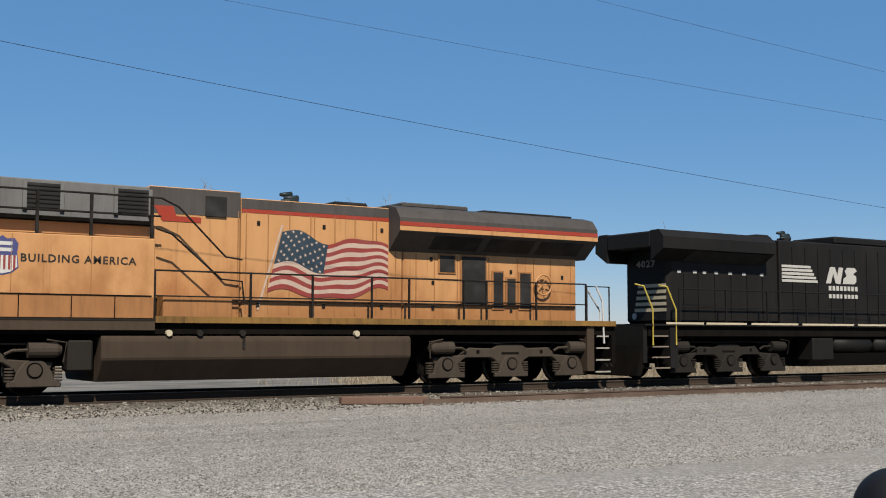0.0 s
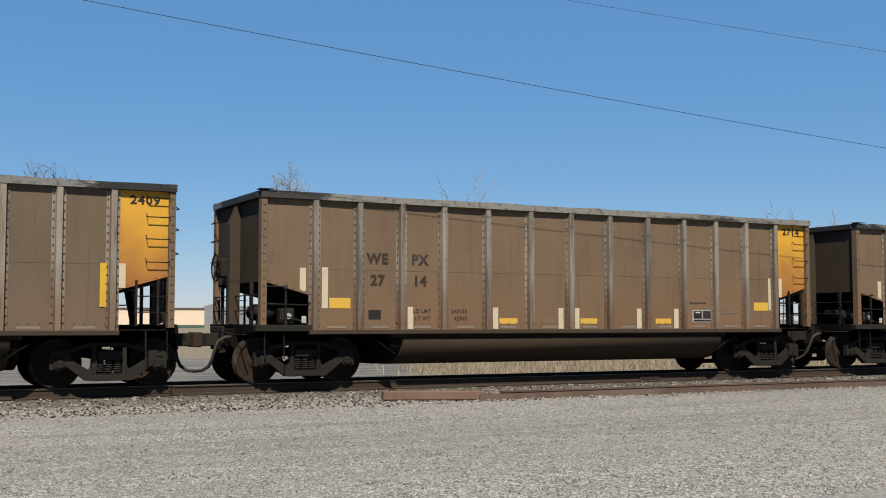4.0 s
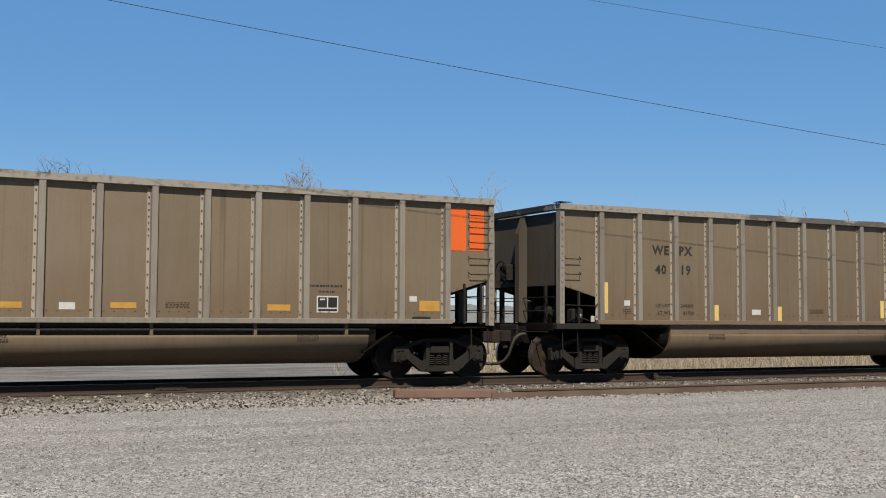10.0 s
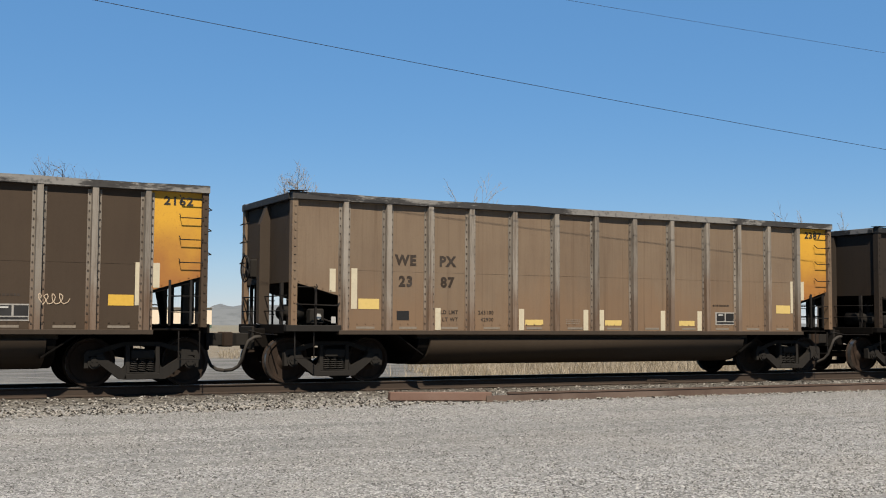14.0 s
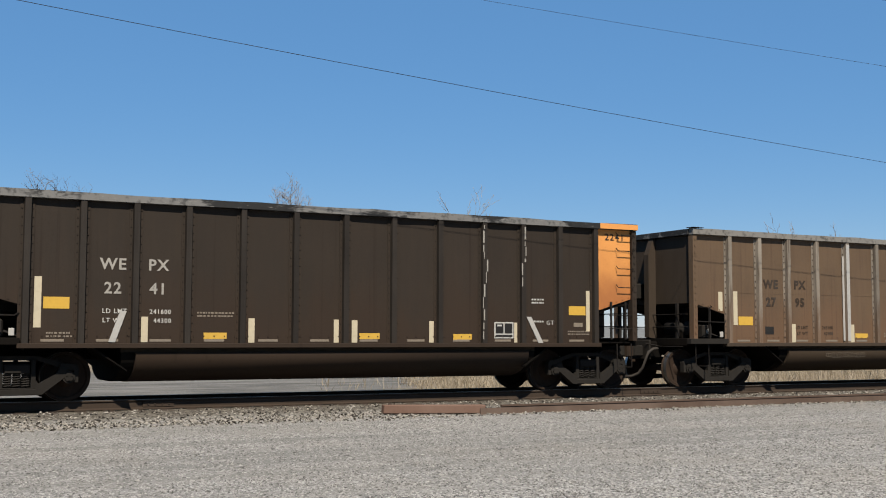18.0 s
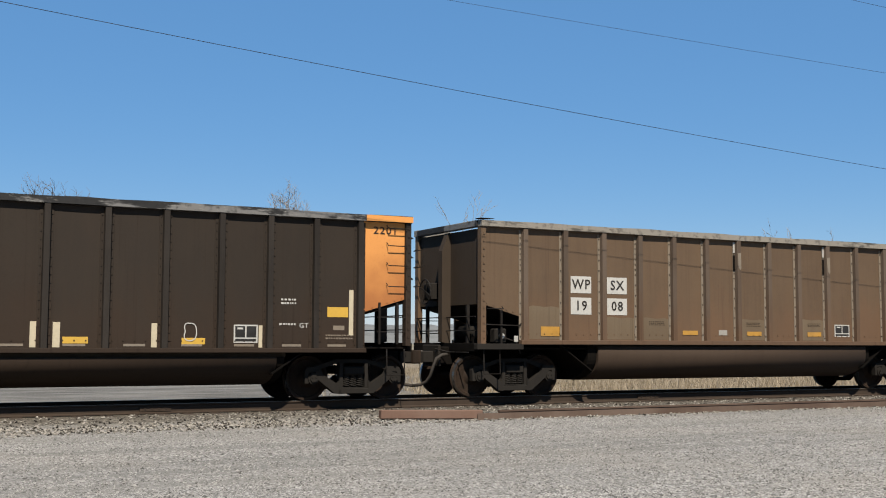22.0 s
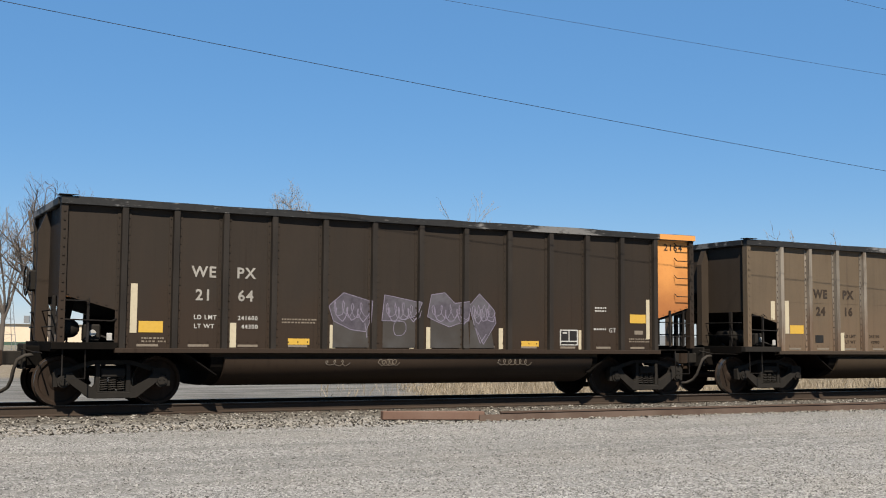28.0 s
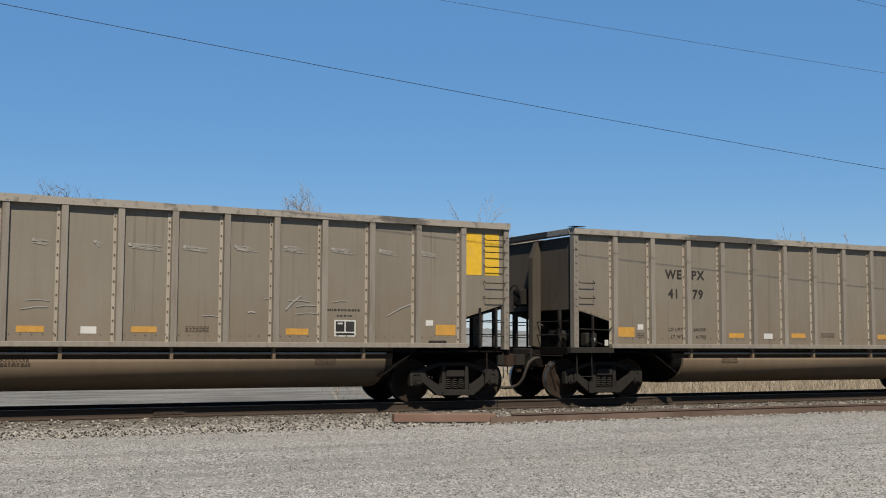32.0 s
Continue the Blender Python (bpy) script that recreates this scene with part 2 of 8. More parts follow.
BROWN = (0.108, 0.071, 0.041)
M = {
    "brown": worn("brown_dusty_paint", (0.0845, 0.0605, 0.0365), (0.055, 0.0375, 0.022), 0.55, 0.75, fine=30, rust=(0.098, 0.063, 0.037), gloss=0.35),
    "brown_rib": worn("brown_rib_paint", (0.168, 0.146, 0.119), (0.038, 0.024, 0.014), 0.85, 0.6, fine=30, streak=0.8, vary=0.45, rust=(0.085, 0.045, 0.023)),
    "black": worn("black_dusty_paint", (0.0215, 0.0165, 0.0125), (0.030, 0.0215, 0.015), 0.5, 0.7, fine=30, vary=0.1, rust=(0.027, 0.017, 0.011)),
    "black_rib": worn("black_rib_paint", (0.0165, 0.0135, 0.011), (0.045, 0.037, 0.03), 0.35, 0.6, fine=30, vary=0.25),
    "grey": worn("weathered_aluminium", (0.1176, 0.1034, 0.08295), (0.08085, 0.06615, 0.0483), 0.5, 0.62, 0.25, fine=30, rust=(0.105, 0.07, 0.042), gloss=0.35),
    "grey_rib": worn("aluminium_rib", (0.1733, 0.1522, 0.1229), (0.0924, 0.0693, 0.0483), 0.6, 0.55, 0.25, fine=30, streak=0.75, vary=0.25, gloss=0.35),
    "flange": worn("rivet_flange", (0.235, 0.207, 0.167), (0.115, 0.08, 0.05), 0.5, 0.6, 0.1),
    "bolt": plain("dark_bolt_head", (0.042, 0.031, 0.022), 0.7),
    # grime plus the shade beneath the cars, both put into this near-black colour
    "under": worn("grimy_shaded_underframe", (0.0045, 0.004, 0.0035), (0.013, 0.0098, 0.0075), 0.5, 0.9, gloss=0.03),
    "cast": worn("dusty_cast_steel", (0.0155, 0.0138, 0.012), (0.025, 0.0215, 0.018), 0.5, 0.85, gloss=0.06),
    "truckdust": worn("dusty_truck_steel", (0.046, 0.037, 0.029), (0.026, 0.02, 0.0155), 0.6, 0.85, gloss=0.06),
    "wheel": worn("rusty_wheel_face", (0.017, 0.0125, 0.0095), (0.045, 0.028, 0.019), 0.6, 0.75, gloss=0.06),
    "tread": plain("polished_tread", (0.235, 0.224, 0.213), 0.3, 0.9, 0.1),
    "iron": plain("dark_iron", (0.013, 0.011, 0.0095), 0.75, 0.1, gloss=0.06),
    "hose": plain("grey_rubber", (0.032, 0.027, 0.022), 0.8),
    "yellow": plain("yellow_panel_paint", (0.403, 0.246, 0.0168), 0.6, 0, 0.3, 9),
    "orange": plain("orange_panel_paint", (0.448, 0.0784, 0.0112), 0.55, 0, 0.15),
    "blue": worn("blue_panel_paint", (0.0616, 0.118, 0.202), (0.0896, 0.0952, 0.112), 0.5, 0.6),
    "cream": plain("cream_reflector", (0.37, 0.319, 0.224), 0.45, 0, 0.25),
    "scrape": plain("bare_metal_scrape", (0.215, 0.2, 0.175), 0.5, 0.1, 0.5, 7),
    "pale": plain("pale_stencil", (0.151, 0.123, 0.092), 0.6, 0, 0.4),
    "amber": plain("amber_reflector", (0.414, 0.252, 0.0392), 0.45, 0, 0.2),
    "amber_dull": plain("dirty_amber_reflector", (0.31, 0.165, 0.032), 0.5, 0, 0.35, 6),
    "white": plain("white_lettering", (0.347, 0.336, 0.308), 0.6, 0, 0.3),
    "number_grey": plain("worn_white_number", (0.235, 0.218, 0.19), 0.65, 0, 0.45, 8),
    "strip_yellow": plain("pale_yellow_reflector", (0.42, 0.30, 0.10), 0.5, 0, 0.2),
    "dark": plain("dark_lettering", (0.0179, 0.0151, 0.0123), 0.7, 0, 0.2),
    "dim": plain("faded_lettering", (0.027, 0.018, 0.0115), 0.7, 0, 0.3),
    "patch": plain("black_patch", (0.0123, 0.0112, 0.0101), 0.6, 0, 0.2),
    "aluminium": plain("bright_white_strap", (0.336, 0.319, 0.291), 0.45, 0.2, 0.3),
    "stripewhite": plain("flag_white", (0.36, 0.27, 0.215), 0.6, 0, 0.3, 5),
    "stripered": plain("flag_red", (0.185, 0.032, 0.027), 0.6, 0, 0.35, 5),
    "stripeblue": plain("flag_blue", (0.0196, 0.0336, 0.0476), 0.6, 0, 0.25),
    "armour": worn("yellow_loco_paint", (0.40, 0.213, 0.09), (0.27, 0.122, 0.044), 0.4, 0.45, fine=40, streak=0.35, vary=0.05, gloss=0.2, rust=(0.2, 0.078, 0.026), reach=4.7),
    "armour_low": worn("yellow_loco_paint_grimy", (0.26, 0.122, 0.048), (0.12, 0.058, 0.027), 0.7, 0.5, fine=40, vary=0.05),
    "locogrey": worn("grey_loco_roof", (0.058, 0.053, 0.049), (0.026, 0.022, 0.018), 0.6, 0.6),
    "locogrey_light": worn("light_grey_loco_panel", (0.125, 0.123, 0.12), (0.05, 0.043, 0.037), 0.5, 0.5),
    "locored": plain("red_band", (0.235, 0.0308, 0.0168), 0.5, 0, 0.2),
    "sillyellow": worn("yellow_sill", (0.19, 0.105, 0.03), (0.035, 0.023, 0.012), 0.85, 0.65, fine=12),
    "locoblack": worn("black_loco_paint", (0.0085, 0.0080, 0.0076), (0.019, 0.0162, 0.0135), 0.5, 0.55, gloss=0.1),
    "tank": worn("grimy_fuel_tank", (0.046, 0.033, 0.023), (0.026, 0.018, 0.0125), 0.6, 0.8),
    "glass": plain("dark_cab_glass", (0.0055, 0.006, 0.0065), 0.08, 0, 0.05, gloss=0.2),
    "mesh": plain("dark_grille", (0.0123, 0.0112, 0.0101), 0.7, 0, 0.3, 60),
    "railwhite": plain("white_handrail_paint", (0.403, 0.392, 0.37), 0.5, 0, 0.1),
    "railyellow": plain("yellow_handrail_paint", (0.347, 0.269, 0.0448), 0.5, 0, 0.1),
    "horn": plain("dark_green_horn", (0.0123, 0.0196, 0.0224), 0.5),
    "lens": plain("lamp_lens", (0.28, 0.28, 0.269), 0.1, 0, 0.05),
    "rail": worn("brown_rail_side", (0.042, 0.031, 0.0235), (0.026, 0.0185, 0.014), 0.5, 0.9, gloss=0.05),
    "railhead": plain("worn_rail_head", (0.16, 0.143, 0.122), 0.5, 0.6, 0.25),
    "tie": worn("creosoted_tie", (0.0476, 0.0381, 0.0308), (0.0896, 0.0756, 0.0616), 0.6, 0.9),
    "timber": worn("weathered_red_timber", (0.105, 0.062, 0.045), (0.17, 0.12, 0.093), 0.5, 0.9, streak=0.1, bump=0.4),
    "rustbar": worn("rusty_scrap_rail", (0.07, 0.047, 0.035), (0.145, 0.108, 0.085), 0.5, 0.9, streak=0.1, bump=0.4),
    "wire": plain("black_wire", (0.0112, 0.0112, 0.0123), 0.6),
    "bark": worn("grey_bark", (0.0896, 0.0756, 0.0644), (0.0504, 0.042, 0.0364), 0.5, 0.9, bump=0.5),
    "limb_twig": plain("grey_brown_twig", (0.12, 0.1, 0.085), 0.9),
    "twig": plain("pale_twig", (0.205, 0.187, 0.17), 0.9),
    "wall": worn("cream_metal_wall", (0.52, 0.42, 0.31), (0.45, 0.36, 0.26), 0.4, 0.7, fine=4),
    "basegreen": plain("dark_green_base", (0.045, 0.075, 0.055), 0.7),
    "wallroof": plain("pale_metal_roof", (0.235, 0.224, 0.207), 0.5, 0.1),
    "tower": plain("galvanised_lattice", (0.168, 0.174, 0.179), 0.6, 0.4),
    "silver": plain("silver_spray_paint", (0.15, 0.138, 0.126), 0.45, 0.2, 0.3, 5),
    "teal": plain("teal_spray_paint", (0.0672, 0.185, 0.19), 0.6, 0, 0.25),
    "sand": plain("sand_spray_paint", (0.37, 0.28, 0.19), 0.6, 0, 0.25),
    "steelblue": plain("grey_blue_spray_paint", (0.0728, 0.0864, 0.106), 0.6, 0, 0.35, 4),
    "mauve": plain("dull_pink_spray_paint", (0.118, 0.0756, 0.07), 0.6, 0, 0.35, 4),
    "lilac": plain("lilac_spray_paint", (0.058, 0.05, 0.06), 0.6, 0, 0.8, 9),
    "lilac_line": plain("pale_lilac_line", (0.14, 0.12, 0.155), 0.6, 0, 0.6, 9),
    "smoke": plain("thin_grey_overspray", (0.036, 0.031, 0.027), 0.7, 0, 0.5, 4),
    "rubber": plain("black_stand_in", (0.00448, 0.00448, 0.00504), 0.6, 0, 0.1),
}


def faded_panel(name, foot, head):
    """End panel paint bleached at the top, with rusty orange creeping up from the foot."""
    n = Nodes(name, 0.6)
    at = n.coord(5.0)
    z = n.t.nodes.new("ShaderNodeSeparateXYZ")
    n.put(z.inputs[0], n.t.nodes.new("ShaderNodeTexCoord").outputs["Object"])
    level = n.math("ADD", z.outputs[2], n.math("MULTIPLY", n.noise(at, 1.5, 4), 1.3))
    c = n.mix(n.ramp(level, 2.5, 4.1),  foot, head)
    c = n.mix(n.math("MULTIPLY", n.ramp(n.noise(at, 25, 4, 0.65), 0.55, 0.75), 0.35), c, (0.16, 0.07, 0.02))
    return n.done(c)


def chord_material(name, dark, scraped, share):
    """Top chord: dark steel with long scraped stretches and bright nicks."""
    n = Nodes(name, 0.6, 0.1, 0.15)
    long = n.noise(n.coord(31.0, (0.32, 1, 1)), 1.0, 3, 0.5)
    fine = n.noise(n.coord(9.0, (2.0, 6, 9)), 3.0, 5, 0.7)
    c = n.mix(n.ramp(n.math("ADD", long, n.math("MULTIPLY", fine, 0.16)), 0.65 - share, 0.69 - share), dark, scraped)
    c = n.mix(n.math("MULTIPLY", n.ramp(fine, 0.6, 0.68), 0.5), c, (0.24, 0.225, 0.2))
    c = n.mix(n.math("MULTIPLY", n.ramp(n.noise(n.coord(5.0), 9, 4), 0.5, 0.7), 0.6), c, tuple(0.6 * v for v in dark))
    return n.done(c, fine, 0.3, 0.006)


M["chord"] = chord_material("scraped_top_chord", (0.036, 0.033, 0.03), (0.155, 0.145, 0.13), 0.13)
M["chord_grey"] = chord_material("scraped_aluminium_chord", (0.075, 0.068, 0.058), (0.19, 0.17, 0.142), 0.2)
M["chord_black"] = chord_material("scraped_dark_chord", (0.02, 0.0195, 0.019), (0.13, 0.125, 0.118), 0.05)


def gravel_material():
    """The whole ground: crushed stone lot, ballast edge, far gravel, dry grass and fields."""
    n = Nodes("ground_surface", 0.95)
    p = n.t.nodes.new("ShaderNodeNewGeometry").outputs["Position"]
    xyz = n.t.nodes.new("ShaderNodeSeparateXYZ")
    n.put(xyz.inputs[0], p)
    x, y = xyz.outputs[0], xyz.outputs[1]
    v = n.t.nodes.new("ShaderNodeTexVoronoi")
    n.put(v.inputs["Vector"], p)
    v.inputs["Scale"].default_value = 42
    cell = n.t.nodes.new("ShaderNodeSeparateColor")
    n.put(cell.inputs[0], v.outputs["Color"])
    v2 = n.t.nodes.new("ShaderNodeTexVoronoi")
    n.put(v2.inputs["Vector"], p)
    v2.inputs["Scale"].default_value = 24
    cell2 = n.t.nodes.new("ShaderNodeSeparateColor")
    n.put(cell2.inputs[0], v2.outputs["Color"])
    stone = n.math("ADD", n.math("MULTIPLY", cell.outputs[0], 0.6), n.math("MULTIPLY", cell2.outputs[1], 0.4))
    c = n.mix(n.ramp(stone, 0.12, 0.9), (0.115, 0.109, 0.1), (0.465, 0.445, 0.408))
    gaps = n.math("MAXIMUM", n.ramp(v.outputs["Distance"], 0.42, 0.68), n.math("MULTIPLY", n.ramp(v2.outputs["Distance"], 0.5, 0.72), 0.8))
    c = n.mix(n.math("MULTIPLY", gaps, 0.55), c, (0.05, 0.046, 0.041))
    ruts = n.noise(n.vec("MULTIPLY", p, (0.12, 0.75, 1)), 1.0, 5, 0.6)
    c = n.mix(n.math("MULTIPLY", n.ramp(ruts, 0.44, 0.62), 0.5), c, (0.175, 0.166, 0.149))
    wheel = n.noise(n.vec("MULTIPLY", p, (0.05, 1.5, 1)), 1.0, 4, 0.65)
    c = n.mix(n.math("MULTIPLY", n.math("MULTIPLY", n.ramp(wheel, 0.5, 0.62), n.ramp(y, 9.5, 14.0)), 0.55), c, (0.128, 0.122, 0.111))
    patch = n.noise(p, 0.35, 4)
    c = n.mix(n.math("MULTIPLY", n.ramp(patch, 0.45, 0.75), 0.3), c, (0.225, 0.2, 0.165))
    # beyond the track the gravel is older and dirtier
    worn_lot = n.noise(n.vec("MULTIPLY", p, (0.25, 1.1, 1)), 1.0, 6, 0.7)
    old = n.mix(n.ramp(worn_lot, 0.36, 0.64), (0.05, 0.046, 0.038), (0.19, 0.178, 0.158))
    old = n.mix(n.math("MULTIPLY", cell2.outputs[2], 0.4), old, (0.09, 0.085, 0.075))
    c = n.mix(n.math("MULTIPLY", n.ramp(y, 25.0, 26.5), 0.85), c, old)
    wob = n.noise(p, 0.22, 4)
    edge = n.math("ADD", y, n.math("MULTIPLY", wob, 9.0))
    lean = n.math("ADD", n.math("SUBTRACT", x, n.math("MULTIPLY", y, 0.5)), n.math("MULTIPLY", wob, 4.0))
    straw = n.mix(n.ramp(n.noise(p, 3.0, 5, 0.7), 0.3, 0.7), (0.235, 0.192, 0.135), (0.13, 0.106, 0.074))
    grassy = n.math("MULTIPLY", n.ramp(lean, 1.0, 3.5), n.ramp(y, 26.5, 28))
    c = n.mix(grassy, c, straw)
    far = n.ramp(edge, 58, 64)
    c = n.mix(far, c, straw)
    c = n.mix(n.math("MULTIPLY", n.ramp(edge, 200, 215), 0.75), c, (0.17, 0.155, 0.112))
    # dark oily ballast between and beside the rails
    off = n.math("ABSOLUTE", n.math("SUBTRACT", y, YC))
    bed = n.math("SUBTRACT", 1.0, n.ramp(n.math("ADD", off, n.math("MULTIPLY", wob, 0.6)), 2.1, 2.8))
    bc = n.mix(cell2.outputs[0], (0.022, 0.018, 0.014), (0.17, 0.152, 0.125))
    c = n.mix(bed, c, bc)
    h = n.math("ADD", n.math("MULTIPLY", cell.outputs[0], 0.5), n.math("MULTIPLY", cell2.outputs[0], 0.5))
    return n.done(c, h, 0.75, 0.02)


M["ground"] = gravel_material()
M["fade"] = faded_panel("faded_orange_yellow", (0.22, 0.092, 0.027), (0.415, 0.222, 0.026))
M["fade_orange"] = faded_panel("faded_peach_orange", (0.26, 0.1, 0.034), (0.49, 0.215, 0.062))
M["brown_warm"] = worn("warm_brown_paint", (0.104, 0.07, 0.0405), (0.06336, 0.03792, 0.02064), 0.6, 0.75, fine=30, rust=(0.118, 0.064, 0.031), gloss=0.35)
# belly and neck colour, darker than the brown side panels
M["tub_brown"] = worn("dark_brown_belly", (0.038, 0.027, 0.0178), (0.029, 0.02, 0.013), 0.5, 0.8, fine=30)
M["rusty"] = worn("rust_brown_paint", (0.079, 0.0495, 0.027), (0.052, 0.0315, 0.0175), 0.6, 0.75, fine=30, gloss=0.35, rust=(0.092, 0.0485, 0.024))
M["rusty_rib"] = worn("rusty_rib_paint", (0.078, 0.058, 0.043), (0.042, 0.027, 0.018), 0.6, 0.7, fine=30, streak=0.7, vary=0.3, rust=(0.085, 0.047, 0.026))
# belly of the rusty car, darker than its panels
M["tub_rust"] = worn("dark_rusty_belly", (0.036, 0.0245, 0.0172), (0.026, 0.017, 0.012), 0.5, 0.8, fine=30)
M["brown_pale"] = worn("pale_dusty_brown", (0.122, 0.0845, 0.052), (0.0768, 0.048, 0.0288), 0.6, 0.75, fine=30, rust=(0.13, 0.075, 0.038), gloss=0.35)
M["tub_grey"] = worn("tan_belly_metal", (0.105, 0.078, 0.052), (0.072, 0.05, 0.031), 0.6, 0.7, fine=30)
M["silver_grey"] = worn("pale_aluminium", (0.143, 0.124, 0.0955), (0.098, 0.0805, 0.0575), 0.45, 0.6, 0.25, fine=30, rust=(0.13, 0.098, 0.066), gloss=0.35)
M["roof_silver"] = worn("silver_cab_roof", (0.26, 0.25, 0.235), (0.12, 0.105, 0.09), 0.5, 0.5)
# end walls, end posts and brown sills are darker than the side panels
M["end_grey"] = worn("dark_end_metal", (0.052, 0.043, 0.033), (0.034, 0.027, 0.02), 0.6, 0.75, fine=30)
M["end_brown"] = worn("dark_brown_end", (0.038, 0.028, 0.02), (0.026, 0.019, 0.013), 0.6, 0.8, fine=30)
M["brown_dark"] = worn("dark_brown_paint", (0.042, 0.029, 0.019), (0.031, 0.021, 0.014), 0.5, 0.75, fine=30)
M["tanned"] = worn("brownish_aluminium", (0.126, 0.0966, 0.062), (0.0905, 0.063, 0.037), 0.5, 0.65, 0.25, fine=30, rust=(0.1, 0.067, 0.039), gloss=0.35)


def stone_material(name, lo, hi):
    n = Nodes(name, 0.9)
    r = n.t.nodes.new("ShaderNodeNewGeometry").outputs["Random Per Island"]
    c = n.mix(n.ramp(r, 0.0, 1.0), lo, hi)
    c = n.mix(n.math("MULTIPLY", n.noise(n.coord(), 40, 3), 0.35), c, tuple(0.5 * v for v in lo))
    return n.done(c)


M["chips"] = stone_material("crushed_limestone", (0.08, 0.076, 0.068), (0.40, 0.38, 0.345))
M["ballast"] = stone_material("mixed_ballast", (0.016, 0.013, 0.010), (0.34, 0.31, 0.265))
M["straw"] = stone_material("dry_straw", (0.15, 0.12, 0.08), (0.34, 0.288, 0.215))


# ---- mesh helpers ----
def part(name, bm, material, parent=None, label="", smooth=False, kind=""):
    """Links a bmesh as one mesh object under a thing or a part."""
    me = bpy.data.meshes.new(name)
    bm.to_mesh(me)
    bm.free()
    if smooth:
        for poly in me.polygons:
            poly.use_smooth = True
    me.materials.append(M[material] if isinstance(material, str) else material)
    ob = new(name, me)
    if parent is not None:
        ob.parent = parent
    return tagged(ob, label, kind=kind)


def thing(name, label, category, group="", kind=""):
    return tagged(new(name), label, category, group, kind)


def box(x0, x1, y0, y1, z0, z1, bevel=0.0, bm=None):
    bm = bm or bmesh.new()
    m = Matrix.Translation(((x0 + x1) / 2, (y0 + y1) / 2, (z0 + z1) / 2)) @ Matrix.Diagonal((abs(x1 - x0), abs(y1 - y0), abs(z1 - z0), 1))
    made = bmesh.ops.create_cube(bm, size=1, matrix=m)
    if bevel:
        edges = {e for v in made["verts"] for e in v.link_edges}
        bmesh.ops.bevel(bm, geom=list(edges), offset=bevel, segments=1, affect="EDGES")
    return bm


def prism(pts, lo, hi, axis="y", bm=None, bevel=0.0):
    """A polygon pushed along an axis: y takes (x, z) points, x takes (y, z), z takes (x, y)."""
    bm = bm or bmesh.new()

    def at(p, d):
        return {"y": (p[0], d, p[1]), "x": (d, p[0], p[1]), "z": (p[0], p[1], d)}[axis]
    a = [bm.verts.new(at(p, lo)) for p in pts]
    b = [bm.verts.new(at(p, hi)) for p in pts]
    faces = [bm.faces.new(a), bm.faces.new(b[::-1])]
    for i in range(len(pts)):
        j = (i + 1) % len(pts)
        faces.append(bm.faces.new((a[j], a[i], b[i], b[j])))
    bmesh.ops.recalc_face_normals(bm, faces=faces)
    if bevel:
        bmesh.ops.bevel(bm, geom=list({e for f in faces for e in f.edges}), offset=bevel, segments=1, affect="EDGES")
    return bm


def rod(p, q, r, seg=8, bm=None, r2=None, caps=True):
    bm = bm or bmesh.new()
    p, q = Vector(p), Vector(q)
    d = q - p
    m = Matrix.Translation((p + q) / 2) @ d.to_track_quat("Z", "Y").to_matrix().to_4x4()
    bmesh.ops.create_cone(bm, cap_ends=caps, segments=seg, radius1=r, radius2=r if r2 is None else r2, depth=d.length, matrix=m)
    return bm


def pipe(points, r, seg=6, bm=None):
    """A bent bar through points."""
    bm = bm or bmesh.new()
    pts = [Vector(p) for p in points]
    rings = []
    for i, p in enumerate(pts):
        d = (pts[min(i + 1, len(pts) - 1)] - pts[max(i - 1, 0)]).normalized()
        q = d.to_track_quat("Z", "Y").to_matrix()
        rings.append([bm.verts.new(p + q @ Vector((math.cos(a) * r, math.sin(a) * r, 0))) for a in (2 * math.pi * k / seg for k in range(seg))])
    for a, b in zip(rings, rings[1:]):
        for k in range(seg):
            bm.faces.new((a[k], a[(k + 1) % seg], b[(k + 1) % seg], b[k]))
    bm.faces.new(rings[0][::-1])
    bm.faces.new(rings[-1])
    return bm


def arc(cx, cz, r, a0, a1, steps):
    return [(cx + r * math.cos(radians(a0 + (a1 - a0) * i / steps)), cz + r * math.sin(radians(a0 + (a1 - a0) * i / steps))) for i in range(steps + 1)]


LETTERS = {}


def lettering(text, x, y, z, size, material, parent, wide=1.0, bold=0.0, label=""):
    """Raised flat lettering on a wall that faces -y; x, z: the middle of the text."""
    key = (text, round(bold, 3))
    if key not in LETTERS:
        cu = bpy.data.curves.new("lettering", "FONT")
        cu.body, cu.size, cu.offset, cu.extrude, cu.resolution_u = text, 1.0, bold, 0.003, 2
        cu.space_character = 1.16
        cu.align_x, cu.align_y = "CENTER", "CENTER"
        ob = bpy.data.objects.new("lettering", cu)
        me = bpy.data.meshes.new_from_object(ob)
        bpy.data.objects.remove(ob)
        LETTERS[key] = me
    me = LETTERS[key].copy()
    k = size / 0.72
    me.transform(Matrix.Translation((x, y, z)) @ Matrix.Rotation(radians(90), 4, "X") @ Matrix.Diagonal((k * wide, k, 1, 1)))
    me.materials.clear()
    me.materials.append(M[material])
    ob = new("lettering", me)
    ob.parent = parent
    return tagged(ob, label)


